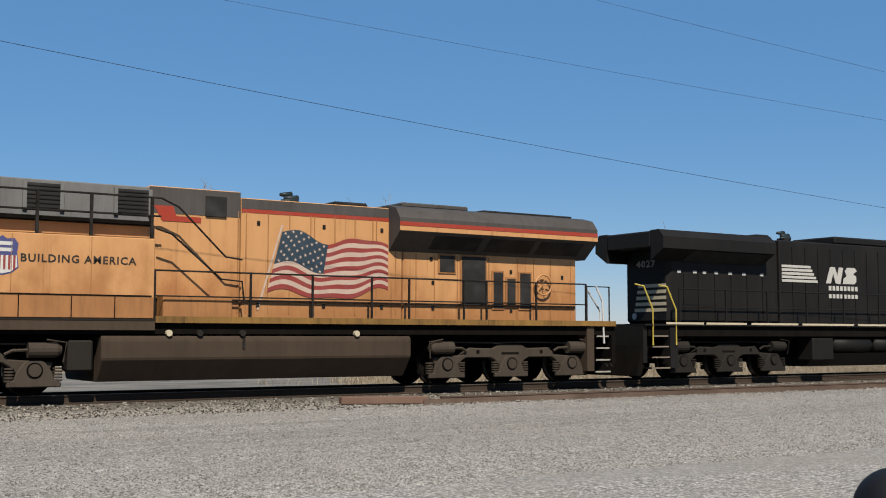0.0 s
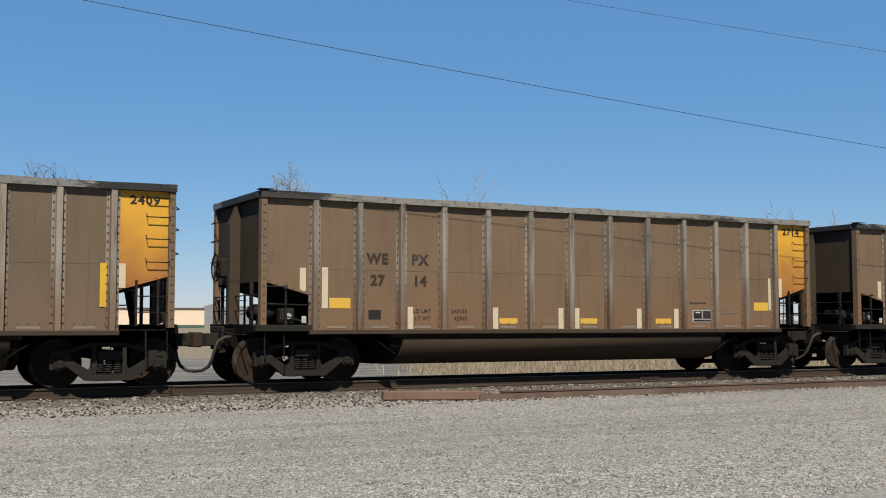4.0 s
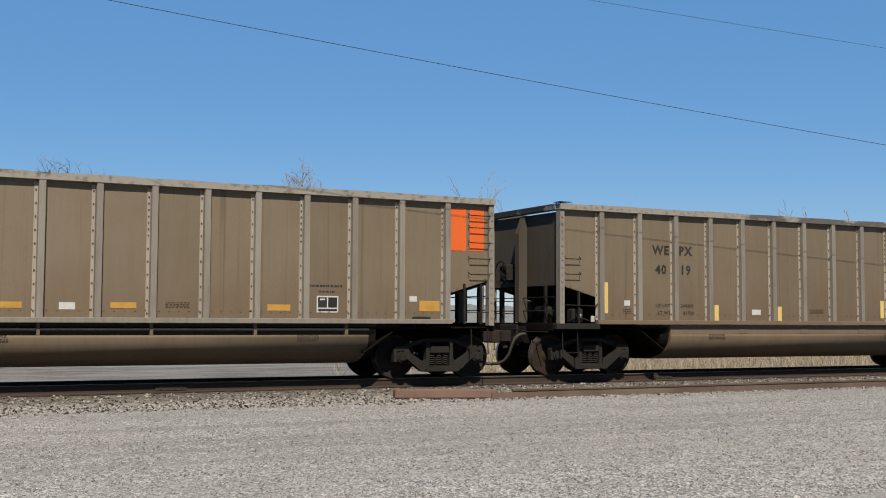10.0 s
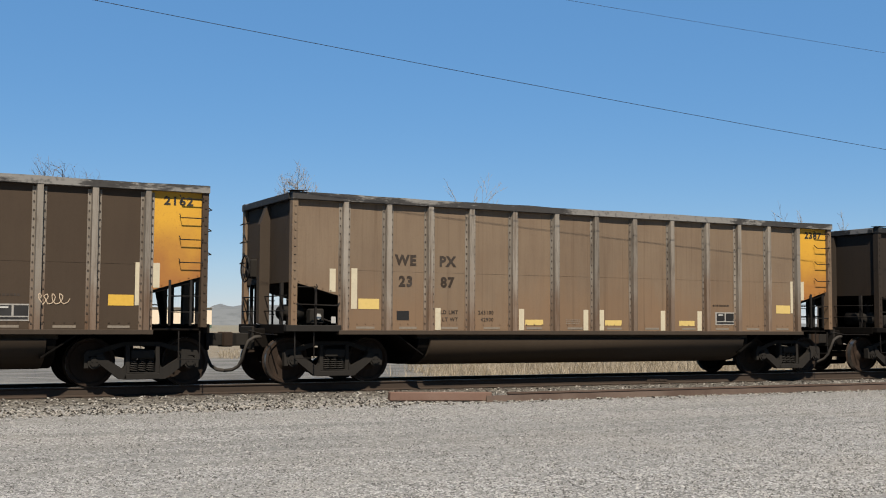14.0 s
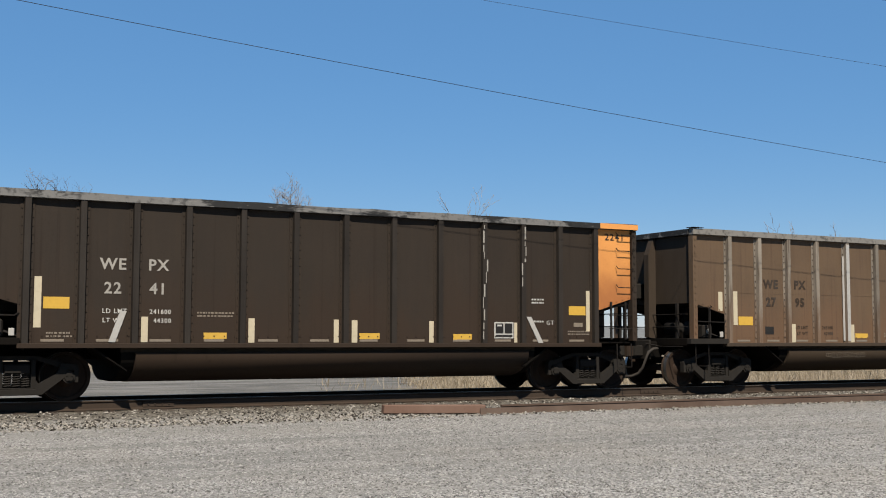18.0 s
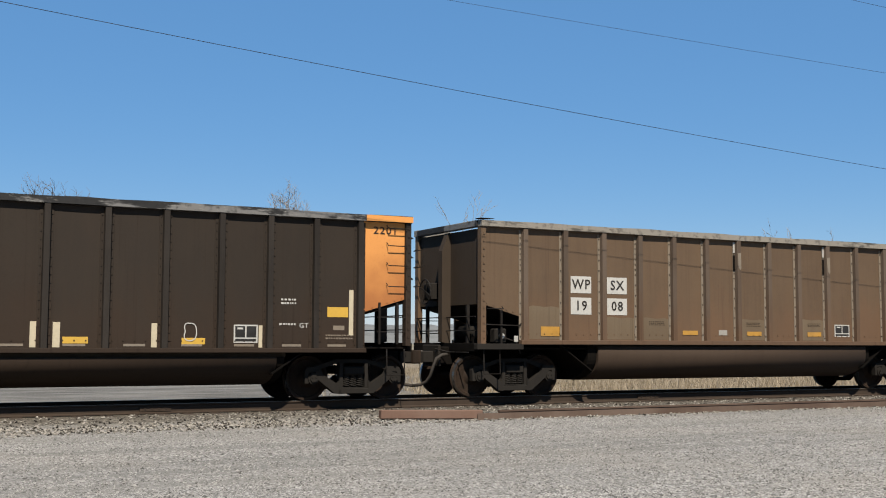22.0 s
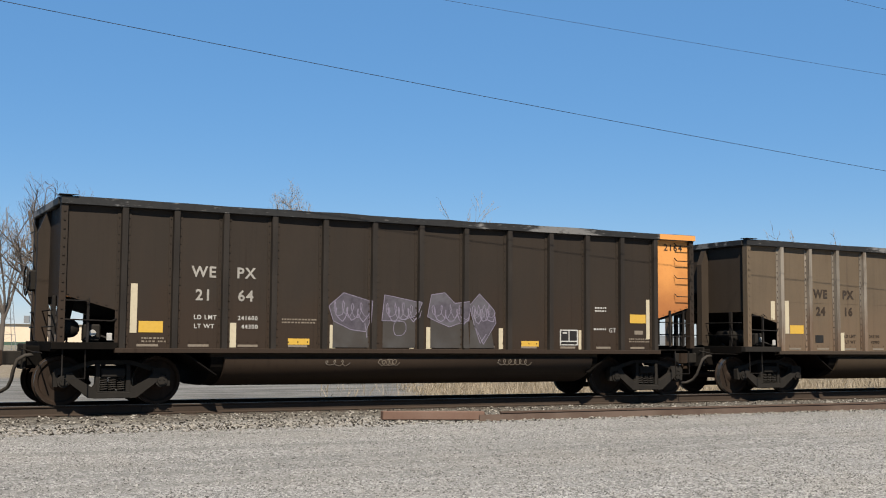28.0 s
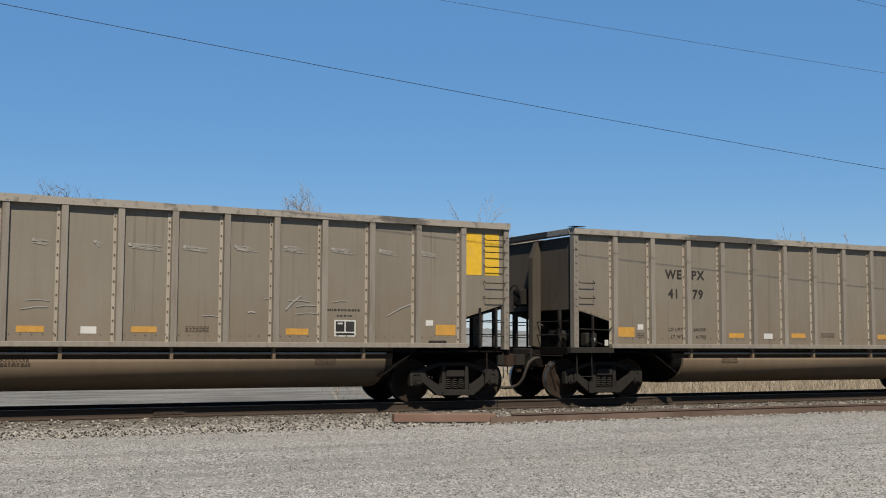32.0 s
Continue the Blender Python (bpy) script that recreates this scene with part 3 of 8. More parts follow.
# ---- ground and track ----
def ground_height(x, y):
    """Lot, ballast shoulder, far side and the gently rising fields."""
    ys = (-4000, 19.6, 20.6, 21.35, 24.55, 26.4, 60, 300, 4000)
    zs = (-0.33, -0.33, -0.30, -0.20, -0.20, -0.5, -0.55, -0.3, -0.3)
    z = float(np.interp(y, ys, zs))
    if 3 < y < 21 and -20 < x < 60:
        z += 0.018 * noise.noise((x * 0.45, y * 0.8, 0)) + 0.012 * noise.noise((x * 1.7, y * 1.7, 4))
    return z


def build_ground():
    xs = sorted(set([-4000, -1200, -400, -150, -60, 150, 400, 1200, 4000] + [round(v, 2) for v in np.arange(-20, 60.1, 0.5)]))
    ys = sorted(set([-4000, -800, -150, -30, 40, 50, 60, 90, 140, 210, 300, 600, 1500, 4000] + [round(v, 2) for v in np.arange(2, 30.1, 0.4)] + [19.6, 20.6, 21.35, 24.55, 26.4]))
    verts = [(x, y, ground_height(x, y)) for y in ys for x in xs]
    w = len(xs)
    faces = [(j * w + i, j * w + i + 1, (j + 1) * w + i + 1, (j + 1) * w + i) for j in range(len(ys) - 1) for i in range(w - 1)]
    me = bpy.data.meshes.new("ground")
    me.from_pydata(verts, [], faces)
    me.materials.append(M["ground"])
    for poly in me.polygons:
        poly.use_smooth = True
    return tagged(new("ground", me), "grey crushed stone lot with dry grass and fields beyond", "ground", kind="structure")


build_ground()


def scatter(name, material, label, category, places, sizes, seed, flat=0.6):
    """Loose stones: squashed, twisted octahedra joined into one mesh."""
    rng = np.random.default_rng(seed)
    n = len(places)
    base = np.array([(1, 0, 0), (0, 1, 0), (-1, 0, 0), (0, -1, 0), (0, 0, 1), (0, 0, -1)], float)
    tri = np.array([(0, 1, 4), (1, 2, 4), (2, 3, 4), (3, 0, 4), (1, 0, 5), (2, 1, 5), (3, 2, 5), (0, 3, 5)])
    jit = rng.uniform(0.6, 1.25, (n, 6, 1)) * base[None]
    jit[:, :, 2] *= flat
    a = rng.uniform(0, 2 * math.pi, n)
    c, s = np.cos(a), np.sin(a)
    tilt = rng.uniform(-0.5, 0.5, n)
    x = jit[:, :, 0] * c[:, None] - jit[:, :, 1] * s[:, None]
    y = jit[:, :, 0] * s[:, None] + jit[:, :, 1] * c[:, None]
    z = jit[:, :, 2] + tilt[:, None] * x
    v = np.stack([x, y, z], 2) * sizes[:, None, None] + places[:, None, :]
    f = tri[None] + (np.arange(n) * 6)[:, None, None]
    me = bpy.data.meshes.new(name)
    me.from_pydata(v.reshape(-1, 3).tolist(), [], f.reshape(-1, 3).tolist())
    me.materials.append(M[material])
    return tagged(new(name, me), label, category, kind="stuff")


def lot_stones():
    rng = np.random.default_rng(5)
    n = 80000
    y = 7.6 + 13.0 * rng.random(n) ** 1.2
    x = y * rng.uniform(0.0, 1.72, n) - 1.8
    z = np.array([ground_height(a, b) for a, b in zip(x, y)])
    size = rng.uniform(0.007, 0.016, n) * (1 + 0.8 * (rng.random(n) > 0.98))
    scatter("gravel", "chips", "pale grey crushed stone strewn over the lot", "gravel", np.stack([x, y, z + 0.003], 1), size, 6)
    n = 17000
    x = rng.uniform(-6, 46, n)
    y = 20.0 + np.abs(rng.normal(0, 0.75, n)) * np.where(rng.random(n) > 0.25, 1, -0.35)
    y = np.where(y > 22.0, rng.uniform(20.4, 22.0, n), y)
    z = np.array([ground_height(a, b) for a, b in zip(x, y)])
    scatter("ballast", "ballast", "coarse mixed ballast heaped along the rail", "ballast", np.stack([x, y, z + 0.012], 1), rng.uniform(0.013, 0.036, n), 7, 0.75)
    n = 5000
    x = rng.uniform(-6, 46, n)
    y = rng.uniform(22.3, 25.6, n)
    z = np.array([ground_height(a, b) for a, b in zip(x, y)])
    scatter("ballast", "ballast", "dark ballast between and behind the rails", "ballast", np.stack([x, y, z + 0.012], 1), rng.uniform(0.02, 0.04, n), 8, 0.75)


lot_stones()


def track():
    base = thing("railway_track", "single line of brown rail on old wooden ties", "track", kind="structure")
    prof = [(-0.07, -0.185), (0.07, -0.185), (0.07, -0.172), (0.012, -0.15), (0.012, -0.04), (0.036, -0.03), (0.036, -0.006)]
    prof = prof + [(-a, b) for a, b in prof[::-1] if abs(a) != 0.07 or b > -0.18]
    for side in (-1, 1):
        yy = YC + side * 0.754
        rail = part("rail", prism([(yy + a, b) for a, b in prof], -520, 560, "x"), "rail", base)
        part("rail_head", box(-520, 560, yy - 0.034, yy + 0.034, -0.006, 0.0), "railhead", rail, "polished running surface")
    shape = box(-0.115, 0.115, -1.3, 1.3, -0.09, 0.09, 0.012)
    me = bpy.data.meshes.new("tie")
    shape.to_mesh(me)
    shape.free()
    me.materials.append(M["tie"])
    plate = bpy.data.meshes.new("tie_plate")
    shape = box(-0.1, 0.1, -0.17, 0.17, -0.008, 0.008)
    shape.to_mesh(plate)
    shape.free()
    plate.materials.append(M["rail"])
    rng = random.Random(3)
    for i in range(110):
        t = new("tie", me)
        t.parent = base
        t.matrix_basis = pose(-12 + i * 0.52 + rng.uniform(-0.03, 0.03), YC + rng.uniform(-0.05, 0.05), -0.284, 0, 0, rng.uniform(-1.2, 1.2))
        if 0 < t.matrix_basis.translation.x < 40:
            p = new("tie_plate", plate)
            p.parent = base
            p.matrix_basis = pose(-12 + i * 0.52, YC - 0.754, -0.189)
    bm = bmesh.new()
    for x in list(np.arange(-500, -12.5, 1.04)) + list(np.arange(45.7, 540, 0.52)):
        box(x - 0.115, x + 0.115, YC - 1.3, YC + 1.3, -0.374, -0.194, bm=bm)
    tagged(part("ties", bm, "tie", base), kind="stuff")
    for x in (5.6, 17.4, 29.2):
        j = part("joint_bar", prism([(x - 0.3, -0.14), (x + 0.3, -0.14), (x + 0.3, -0.045), (x - 0.3, -0.045)], YC - 0.79, YC - 0.766), "rail", base)
        for dx in (-0.2, -0.07, 0.07, 0.2):
            part("bolt", rod((x + dx, YC - 0.81, -0.09), (x + dx, YC - 0.79, -0.09), 0.016, 6), "rail", j)


track()


def scrap():
    """Old timber and rusty rails that lie along the foot of the ballast."""
    t = tagged(part("timber", prism([(-0.98, -0.085), (1.08, -0.09), (1.1, 0.08), (-0.97, 0.085)], -0.1, 0.1, bevel=0.015), "timber"), "weathered reddish timber baulk lying on the gravel", "timber")
    t.matrix_world = pose(10.42, 20.12, -0.205, 0, 0.6, -11)
    for dy, z, x0, x1, lab in ((0.0, -0.26, 11.35, 33.0, "long rusty scrap rail lying on its side"), (0.24, -0.235, 12.0, 47.0, "old rusty rail half buried in ballast"), (0.02, -0.265, 33.2, 52.0, "rusty scrap rail lying end to end with another")):
        prof = [(-0.07, -0.075), (0.07, -0.075), (0.07, -0.055), (0.02, -0.04), (0.02, 0.03), (0.038, 0.04), (0.038, 0.075), (-0.038, 0.075), (-0.038, 0.04), (-0.02, 0.03), (-0.02, -0.04), (-0.07, -0.055)]
        turn = [(19.86 + dy + 0.9 * b, z + 0.9 * a) for a, b in prof] if dy == 0 else [(19.86 + dy + a, z + b) for a, b in prof]
        tagged(part("scrap_rail", prism(turn, x0, x1, "x"), "rustbar"), lab, "rail", "scrap rails beside the track")


scrap()


# ---- hopper cars ----
def twin(ob, parent):
    """The same part on the opposite corner of the car."""
    o = ob.copy()
    scene.collection.objects.link(o)
    o.parent = parent
    o.matrix_basis = Matrix.Rotation(math.pi, 4, "Z") @ ob.matrix_basis
    for ch in ob.children:
        c = ch.copy()
        scene.collection.objects.link(c)
        c.parent = o
    return o


PANEL_Y, RIB_Y = -1.5, -1.6
RIBS = {"steel": [0, 1.07, 2.15, 3.22, 4.2, 5.16, 6.12], "alu": [0, 1.0, 2.0, 3.0, 4.03, 5.08, 6.14]}
KINDS = {
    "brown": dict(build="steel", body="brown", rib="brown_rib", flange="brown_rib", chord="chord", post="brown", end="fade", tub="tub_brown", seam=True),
    "black": dict(build="steel", body="black", rib="black_rib", flange="black", chord="chord_black", post="black", end="fade_orange", tub="black", seam=False),
    "grey": dict(build="alu", body="grey", rib="grey_rib", flange="flange", chord="chord_grey", post="grey_rib", end="grey", tub="tub_grey", seam=False),
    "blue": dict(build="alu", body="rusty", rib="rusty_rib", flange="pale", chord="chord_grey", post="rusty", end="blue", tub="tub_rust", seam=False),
}


def ribs_of(kind):
    half = RIBS[KINDS[kind]["build"]]
    return sorted([-v for v in half[1:]] + half)


def bearing_truck(car):
    """One two-axle truck at the near left; its copies serve the other corners."""
    x = -6.17
    made = []
    bm = prism([(x - 0.36, 0.14), (x + 0.36, 0.14), (x + 0.32, 0.25), (x - 0.32, 0.25)], -1.2, -1.0, bevel=0.012)
    for s in (-1, 1):
        prism([(x + s * a, b) for a, b in ((0.24, 0.24), (0.325, 0.24), (0.31, 0.76), (0.24, 0.76))], -1.17, -1.03, bm=bm)
        prism([(x + s * a, b) for a, b in ((0.31, 0.14), (0.43, 0.15), (0.83, 0.46), (0.86, 0.6), (0.74, 0.62), (0.68, 0.53), (0.37, 0.34), (0.31, 0.42))], -1.2, -1.05, bm=bm)
        prism([(x + s * a, b) for a, b in ((0.72, 0.6), (0.74, 0.7), (1.03, 0.68), (1.07, 0.6), (1.06, 0.36), (0.985, 0.36), (0.985, 0.58))], -1.16, -1.03, bm=bm)
        prism([(x + s * a, b) for a, b in ((0.0, 0.76), (0.0, 0.84), (0.34, 0.84), (0.85, 0.7), (0.95, 0.64), (0.74, 0.63), (0.34, 0.76))], -1.09, -1.0, bm=bm)
    frame_part = part("side_frame", bm, "cast", car)
    made.append(frame_part)
    part("wedge", box(x - 0.235, x + 0.235, -1.08, -1.0, 0.54, 0.74), "under", frame_part)
    for i, dx in enumerate((-0.155, 0.0, 0.155)):
        turns = [j * math.pi / 4 for j in range(6 * 8 + 1)]
        pts = [(x + dx + 0.066 * math.cos(a), -1.1 + 0.062 * math.sin(a), 0.275 + 0.041 * a / 6.283) for a in turns]
        made.append(part("spring", pipe(pts, 0.017, 4), "cast", car))
    made.append(part("spring_seat", box(x - 0.28, x + 0.28, -1.19, -1.0, 0.252, 0.272, 0.005), "cast", car))
    made.append(part("bolster", box(x - 0.22, x + 0.22, -1.2, 1.2, 0.525, 0.69, 0.02), "cast", car))
    for dx in (-0.89, 0.89):
        bm = rod((x + dx, -1.19, 0.457), (x + dx, -0.9, 0.457), 0.115, 14)
        rod((x + dx, -1.22, 0.457), (x + dx, -1.19, 0.457), 0.08, 10, bm)
        for k in range(3):
            a = k * 2.094 + 0.5
            rod((x + dx + 0.05 * math.cos(a), -1.235, 0.457 + 0.05 * math.sin(a)), (x + dx + 0.05 * math.cos(a), -1.22, 0.457 + 0.05 * math.sin(a)), 0.014, 6, bm)
        made.append(part("bearing", bm, "cast", car))
        made.append(part("adapter", box(x + dx - 0.15, x + dx + 0.15, -1.14, -0.98, 0.565, 0.63, 0.01), "cast", car))
    made.append(part("brake_beam", pipe([(x - 0.36, -0.8, 0.42), (x - 0.36, 0.0, 0.36), (x - 0.36, 0.8, 0.42)], 0.04), "under", car))
    shoe = part("brake_shoe", prism(arc(x - 0.89, 0.457, 0.475, -28, 28, 6) + arc(x - 0.89, 0.457, 0.53, 28, -28, 6), -0.82, -0.70), "under", car)
    made.append(shoe)
    for o in made:
        if not o.name.startswith(("spring", "adapter", "bearing", "brake_shoe")):
            twin(o, car)
    # the two truck sides that these two did not give
    flip = Matrix.Diagonal((1, -1, 1, 1))
    for o in made:
        if o.name.startswith(("bolster", "brake_beam")):
            continue
        m = o.copy()
        m.data = o.data.copy()
        m.data.transform(flip)
        m.data.flip_normals()
        scene.collection.objects.link(m)
        m.parent = car
        twin(m, car)
        if o.name.startswith(("spring", "adapter", "bearing", "brake_shoe")):
            bpy.data.objects.remove(m)


def wheelset_mesh(radius=0.457, gauge=0.754):
    bm = bmesh.new()
    rod((0, -1.0, 0), (0, 1.0, 0), 0.085, 10, bm)
    for s in (-1, 1):
        prof = [(0.09, 0.10), (0.12, 0.09), (0.2, 0.025), (radius - 0.09, 0.035), (radius - 0.06, 0.075), (radius - 0.004, 0.075), (radius, -0.035), (radius + 0.026, -0.06), (radius + 0.024, -0.075), (radius - 0.07, -0.075), (radius - 0.10, -0.02), (0.2, -0.03), (0.1, -0.06)]
        seg = 32
        rings = [[bm.verts.new((r * math.cos(a), s * (gauge + o), r * math.sin(a))) for r, o in prof] for a in (2 * math.pi * k / seg for k in range(seg))]
        for k in range(seg):
            a, b = rings[k], rings[(k + 1) % seg]
            for i in range(len(prof)):
                j = (i + 1) % len(prof)
                bm.faces.new((a[i], a[j], b[j], b[i]) if s > 0 else (b[i], b[j], a[j], a[i]))
    bmesh.ops.recalc_face_normals(bm, faces=bm.faces[:])
    me = bpy.data.meshes.new("wheelset")
    bm.to_mesh(me)
    bm.free()
    me.materials.append(M["wheel"])
    me.materials.append(M["tread"])
    for poly in me.polygons:
        c = poly.center
        r = math.hypot(c.x, c.z)
        if r > radius - 0.03 and abs(abs(c.y) - gauge) < 0.06 and abs(poly.normal.y) < 0.5:
            poly.material_index = 1
    return me


WHEELS = wheelset_mesh()


def grab(p, q, out, r=0.011):
    """A bent grab iron from p to q that stands off by out."""
    p, q, out = Vector(p), Vector(q), Vector(out)
    return pipe([p, p + out, q + out, q], r, 5)


def belly_y(z):
    """The near face of the rounded belly at a height."""
    return -0.5 - math.sqrt(max(0.0, 1 - (max(0.0, 0.87 - z) / 0.54) ** 2))


def hopper(kind):
    """A coal car of one build; the origin lies on the rail at its middle, the camera sees its -y side."""
    k = KINDS[kind]
    steel = k["build"] == "steel"
    car = new("hopper_car")
    ribs = ribs_of(kind)
    edges = [-7.2] + ribs + [7.2]
    up = 0.0 if steel else 0.04          # the aluminium build stands a little taller, with a higher sill
    top, low, sill = (3.68, 1.07, 0.98) if steel else (3.72, 1.25, 1.15)
    made = []
    for i, (a, b) in enumerate(zip(edges, edges[1:])):
        a, b = a + 0.03, b - 0.03
        if i == 0:
            pts = [(a, 2.02), (b, 1.74), (b, top), (a, top)]
        elif i == len(edges) - 2:
            pts = [(a, 1.78), (b, 2.08), (b, top), (a, top)]
        else:
            pts = [(a, low), (b, low), (b, top), (a, top)]
        last = i == len(edges) - 2
        bm = prism(pts, PANEL_Y, PANEL_Y + 0.02)
        if 0 < i < len(edges) - 2:
            if k["seam"]:
                box(a + 0.05, b - 0.05, PANEL_Y - 0.004, PANEL_Y, 2.278, 2.284, bm=bm)
            for j in range(5):
                xx = a + (b - a) * (j + 0.5) / 5
                box(xx - 0.012, xx + 0.012, PANEL_Y - 0.012, PANEL_Y, low + 0.12, low + 0.144, bm=bm)
        else:
            s0, s1 = pts[0], pts[1]
            for j in range(6):
                f = (j + 0.5) / 6
                xx, zz = s0[0] + (s1[0] - s0[0]) * f, s0[1] + (s1[1] - s0[1]) * f + 0.05
                box(xx - 0.013, xx + 0.013, PANEL_Y - 0.014, PANEL_Y, zz - 0.013, zz + 0.013, bm=bm)
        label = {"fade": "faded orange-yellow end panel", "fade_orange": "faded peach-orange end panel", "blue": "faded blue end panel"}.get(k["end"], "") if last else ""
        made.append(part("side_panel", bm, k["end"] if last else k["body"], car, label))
    for i, x in enumerate(ribs):
        w = 0.065 if steel else 0.07
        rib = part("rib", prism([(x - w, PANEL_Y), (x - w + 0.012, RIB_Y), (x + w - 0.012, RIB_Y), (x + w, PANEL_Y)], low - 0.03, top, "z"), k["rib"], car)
        made.append(rib)
        bm = bmesh.new()
        fw = 0.06
        box(x - w - fw, x - w, PANEL_Y - 0.012, PANEL_Y - 0.001, low, 3.62 + up, bm=bm)
        if steel:
            box(x + w, x + w + fw, PANEL_Y - 0.012, PANEL_Y - 0.001, low, 3.62 + up, bm=bm)
        step = 0.155 if steel else 0.24
        z = low + 0.08 + 0.03 * (i % 3)
        while z < 3.6:
            for xx in (x - w - fw / 2, x + w + fw / 2)[:2 if steel else 1]:
                box(xx - 0.013, xx + 0.013, PANEL_Y - 0.026, PANEL_Y - 0.012, z - 0.013, z + 0.013, bm=bm)
            z += step if steel or z < 2.6 or i % 3 else 0.12
        plate = part("rib_flange", bm, k["flange"], rib)
        plate.data.materials.append(M["black" if kind == "black" else "bolt"])
        for poly in plate.data.polygons:
            if poly.area < 0.002:
                poly.material_index = 1
    for s in (-1, 1):
        x = s * 7.2
        bm = prism([(x - 0.06, RIB_Y + 0.02), (x + 0.06, RIB_Y + 0.02), (x + 0.06, -1.42), (x - 0.06, -1.42)], 1.12, top, "z")
        z = 1.3
        while z < 3.6:
            box(x - 0.02, x + 0.02, RIB_Y + 0.004, RIB_Y + 0.02, z - 0.02, z + 0.02, bm=bm)
            z += 0.16
        made.append(part("corner_post", bm, k["post"], car))
    # chord with small dents
    rng = random.Random(len(kind))
    n = 24
    bm = bmesh.new()
    rings = []
    for i in range(n + 1):
        x = -7.27 + 14.54 * i / n
        d, e = rng.uniform(-0.008, 0.008), rng.uniform(-0.012, 0.008)
        rings.append([bm.verts.new(p) for p in ((x, -1.615 + d, 3.66 + up), (x, -1.615 + d, 3.795 + up + e), (x, -1.45, 3.81 + up + e), (x, -1.45, 3.655 + up))])
    for a, b in zip(rings, rings[1:]):
        for j in range(4):
            bm.faces.new((a[j], b[j], b[(j + 1) % 4], a[(j + 1) % 4]))
    bm.faces.new(rings[0])
    bm.faces.new(rings[-1][::-1])
    bmesh.ops.recalc_face_normals(bm, faces=bm.faces[:])
    made.append(part("top_chord", bm, k["chord"], car))
    made.append(part("side_sill", prism([(-6.25, sill), (6.25, sill), (6.25, low), (-6.25, low)], RIB_Y - 0.005, -1.46, bevel=0.008), {"grey": "grey_rib", "black": "black", "blue": "rusty_rib"}.get(kind, "end_brown"), car))
    if kind == "black":
        part("chord_end", box(6.22, 7.28, -1.632, -1.626, 3.665, 3.785), "fade_orange", car, "orange painted end of the top chord")
    # left end wall, slope sheet and posts
    made.append(part("end_chord", box(-7.3, -7.14, -1.445, 1.445, 3.655 + up, 3.795 + up, 0.012), "chord_black", car))
    made.append(part("chord_cap", prism([(-7.31, -1.65), (-6.98, -1.65), (-7.12, -1.4), (-7.31, -1.4)], 3.815 + up, 3.827 + up, "z"), "iron", car))
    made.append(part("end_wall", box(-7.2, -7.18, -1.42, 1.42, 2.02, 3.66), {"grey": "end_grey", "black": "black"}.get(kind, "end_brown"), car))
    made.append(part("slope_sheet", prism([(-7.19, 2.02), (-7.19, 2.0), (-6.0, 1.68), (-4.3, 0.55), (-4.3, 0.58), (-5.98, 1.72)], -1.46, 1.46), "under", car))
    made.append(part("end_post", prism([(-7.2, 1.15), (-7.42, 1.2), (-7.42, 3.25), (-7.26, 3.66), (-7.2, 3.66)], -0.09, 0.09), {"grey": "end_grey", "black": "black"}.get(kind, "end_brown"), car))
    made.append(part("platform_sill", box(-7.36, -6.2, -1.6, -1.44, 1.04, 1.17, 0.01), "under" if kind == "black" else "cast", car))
    # end beam joined with a thin deck, added to shade the truck below
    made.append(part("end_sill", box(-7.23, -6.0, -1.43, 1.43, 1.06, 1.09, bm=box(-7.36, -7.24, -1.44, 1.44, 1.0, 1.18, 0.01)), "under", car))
    for y in (-0.95, 0.95):
        made.append(part("end_stanchion", box(-7.27, -7.21, y - 0.035, y + 0.035, 1.18, 2.02), "iron", car))
    for j, z in enumerate((1.45, 1.75)):
        made.append(part("end_rail", rod((-7.3, -1.4, z), (-7.3, 1.4, z), 0.013, 5), "iron", car))
    made.append(part("side_rail", pipe([(-7.16, -1.57, 1.58), (-6.3, -1.57, 1.56), (-6.2, -1.5, 1.62)], 0.014, 5), "iron", car))
    made.append(part("platform_post", box(-6.75, -6.71, -1.55, -1.5, 1.17, 1.9), "iron", car))
    # grab irons: left end of the near side, then its right end
    if kind == "grey":
        for z in (2.32, 2.66):
            made.append(part("grab_iron", grab((-7.12, -1.53, z), (-6.72, -1.53, z), (0, -0.08, -0.06)), "iron", car))
        for z in (2.25, 2.58, 2.92, 3.24, 3.5):
            made.append(part("grab_iron", grab((6.66, -1.53, z), (7.15, -1.53, z), (0, -0.08, -0.05)), "iron", car))
    else:
        made.append(part("grab_iron", grab((-7.14, -1.53, 1.97), (-6.72, -1.53, 1.97), (0, -0.08, -0.05)), "iron", car))
        for z in (2.4, 2.83, 3.24, 3.6):
            made.append(part("grab_iron", grab((6.72, -1.53, z), (7.15, -1.53, z), (0, -0.09, -0.07)), "iron", car))
        for z in (2.55, 3.0, 3.4):
            made.append(part("grab_iron", grab((7.25, -1.5, z), (7.25, -1.1, z), (0.09, 0, -0.05)), "iron", car))
    for x in (6.55, 6.95):
        made.append(part("ladder_rail", box(x - 0.02, x + 0.02, -1.58, -1.54, 1.15, 2.0), "iron", car))
    for z in (1.4, 1.7):
        made.append(part("ladder_rung", rod((6.5, -1.56, z), (7.2, -1.56, z), 0.011, 5), "iron", car))
    for x in (-6.95, 6.95):
        made.append(part("stirrup_step", pipe([(x - 0.2, -1.5, 1.05), (x - 0.2, -1.52, 0.52), (x + 0.2, -1.52, 0.52), (x + 0.2, -1.5, 1.05)], 0.016, 5), "iron", car))
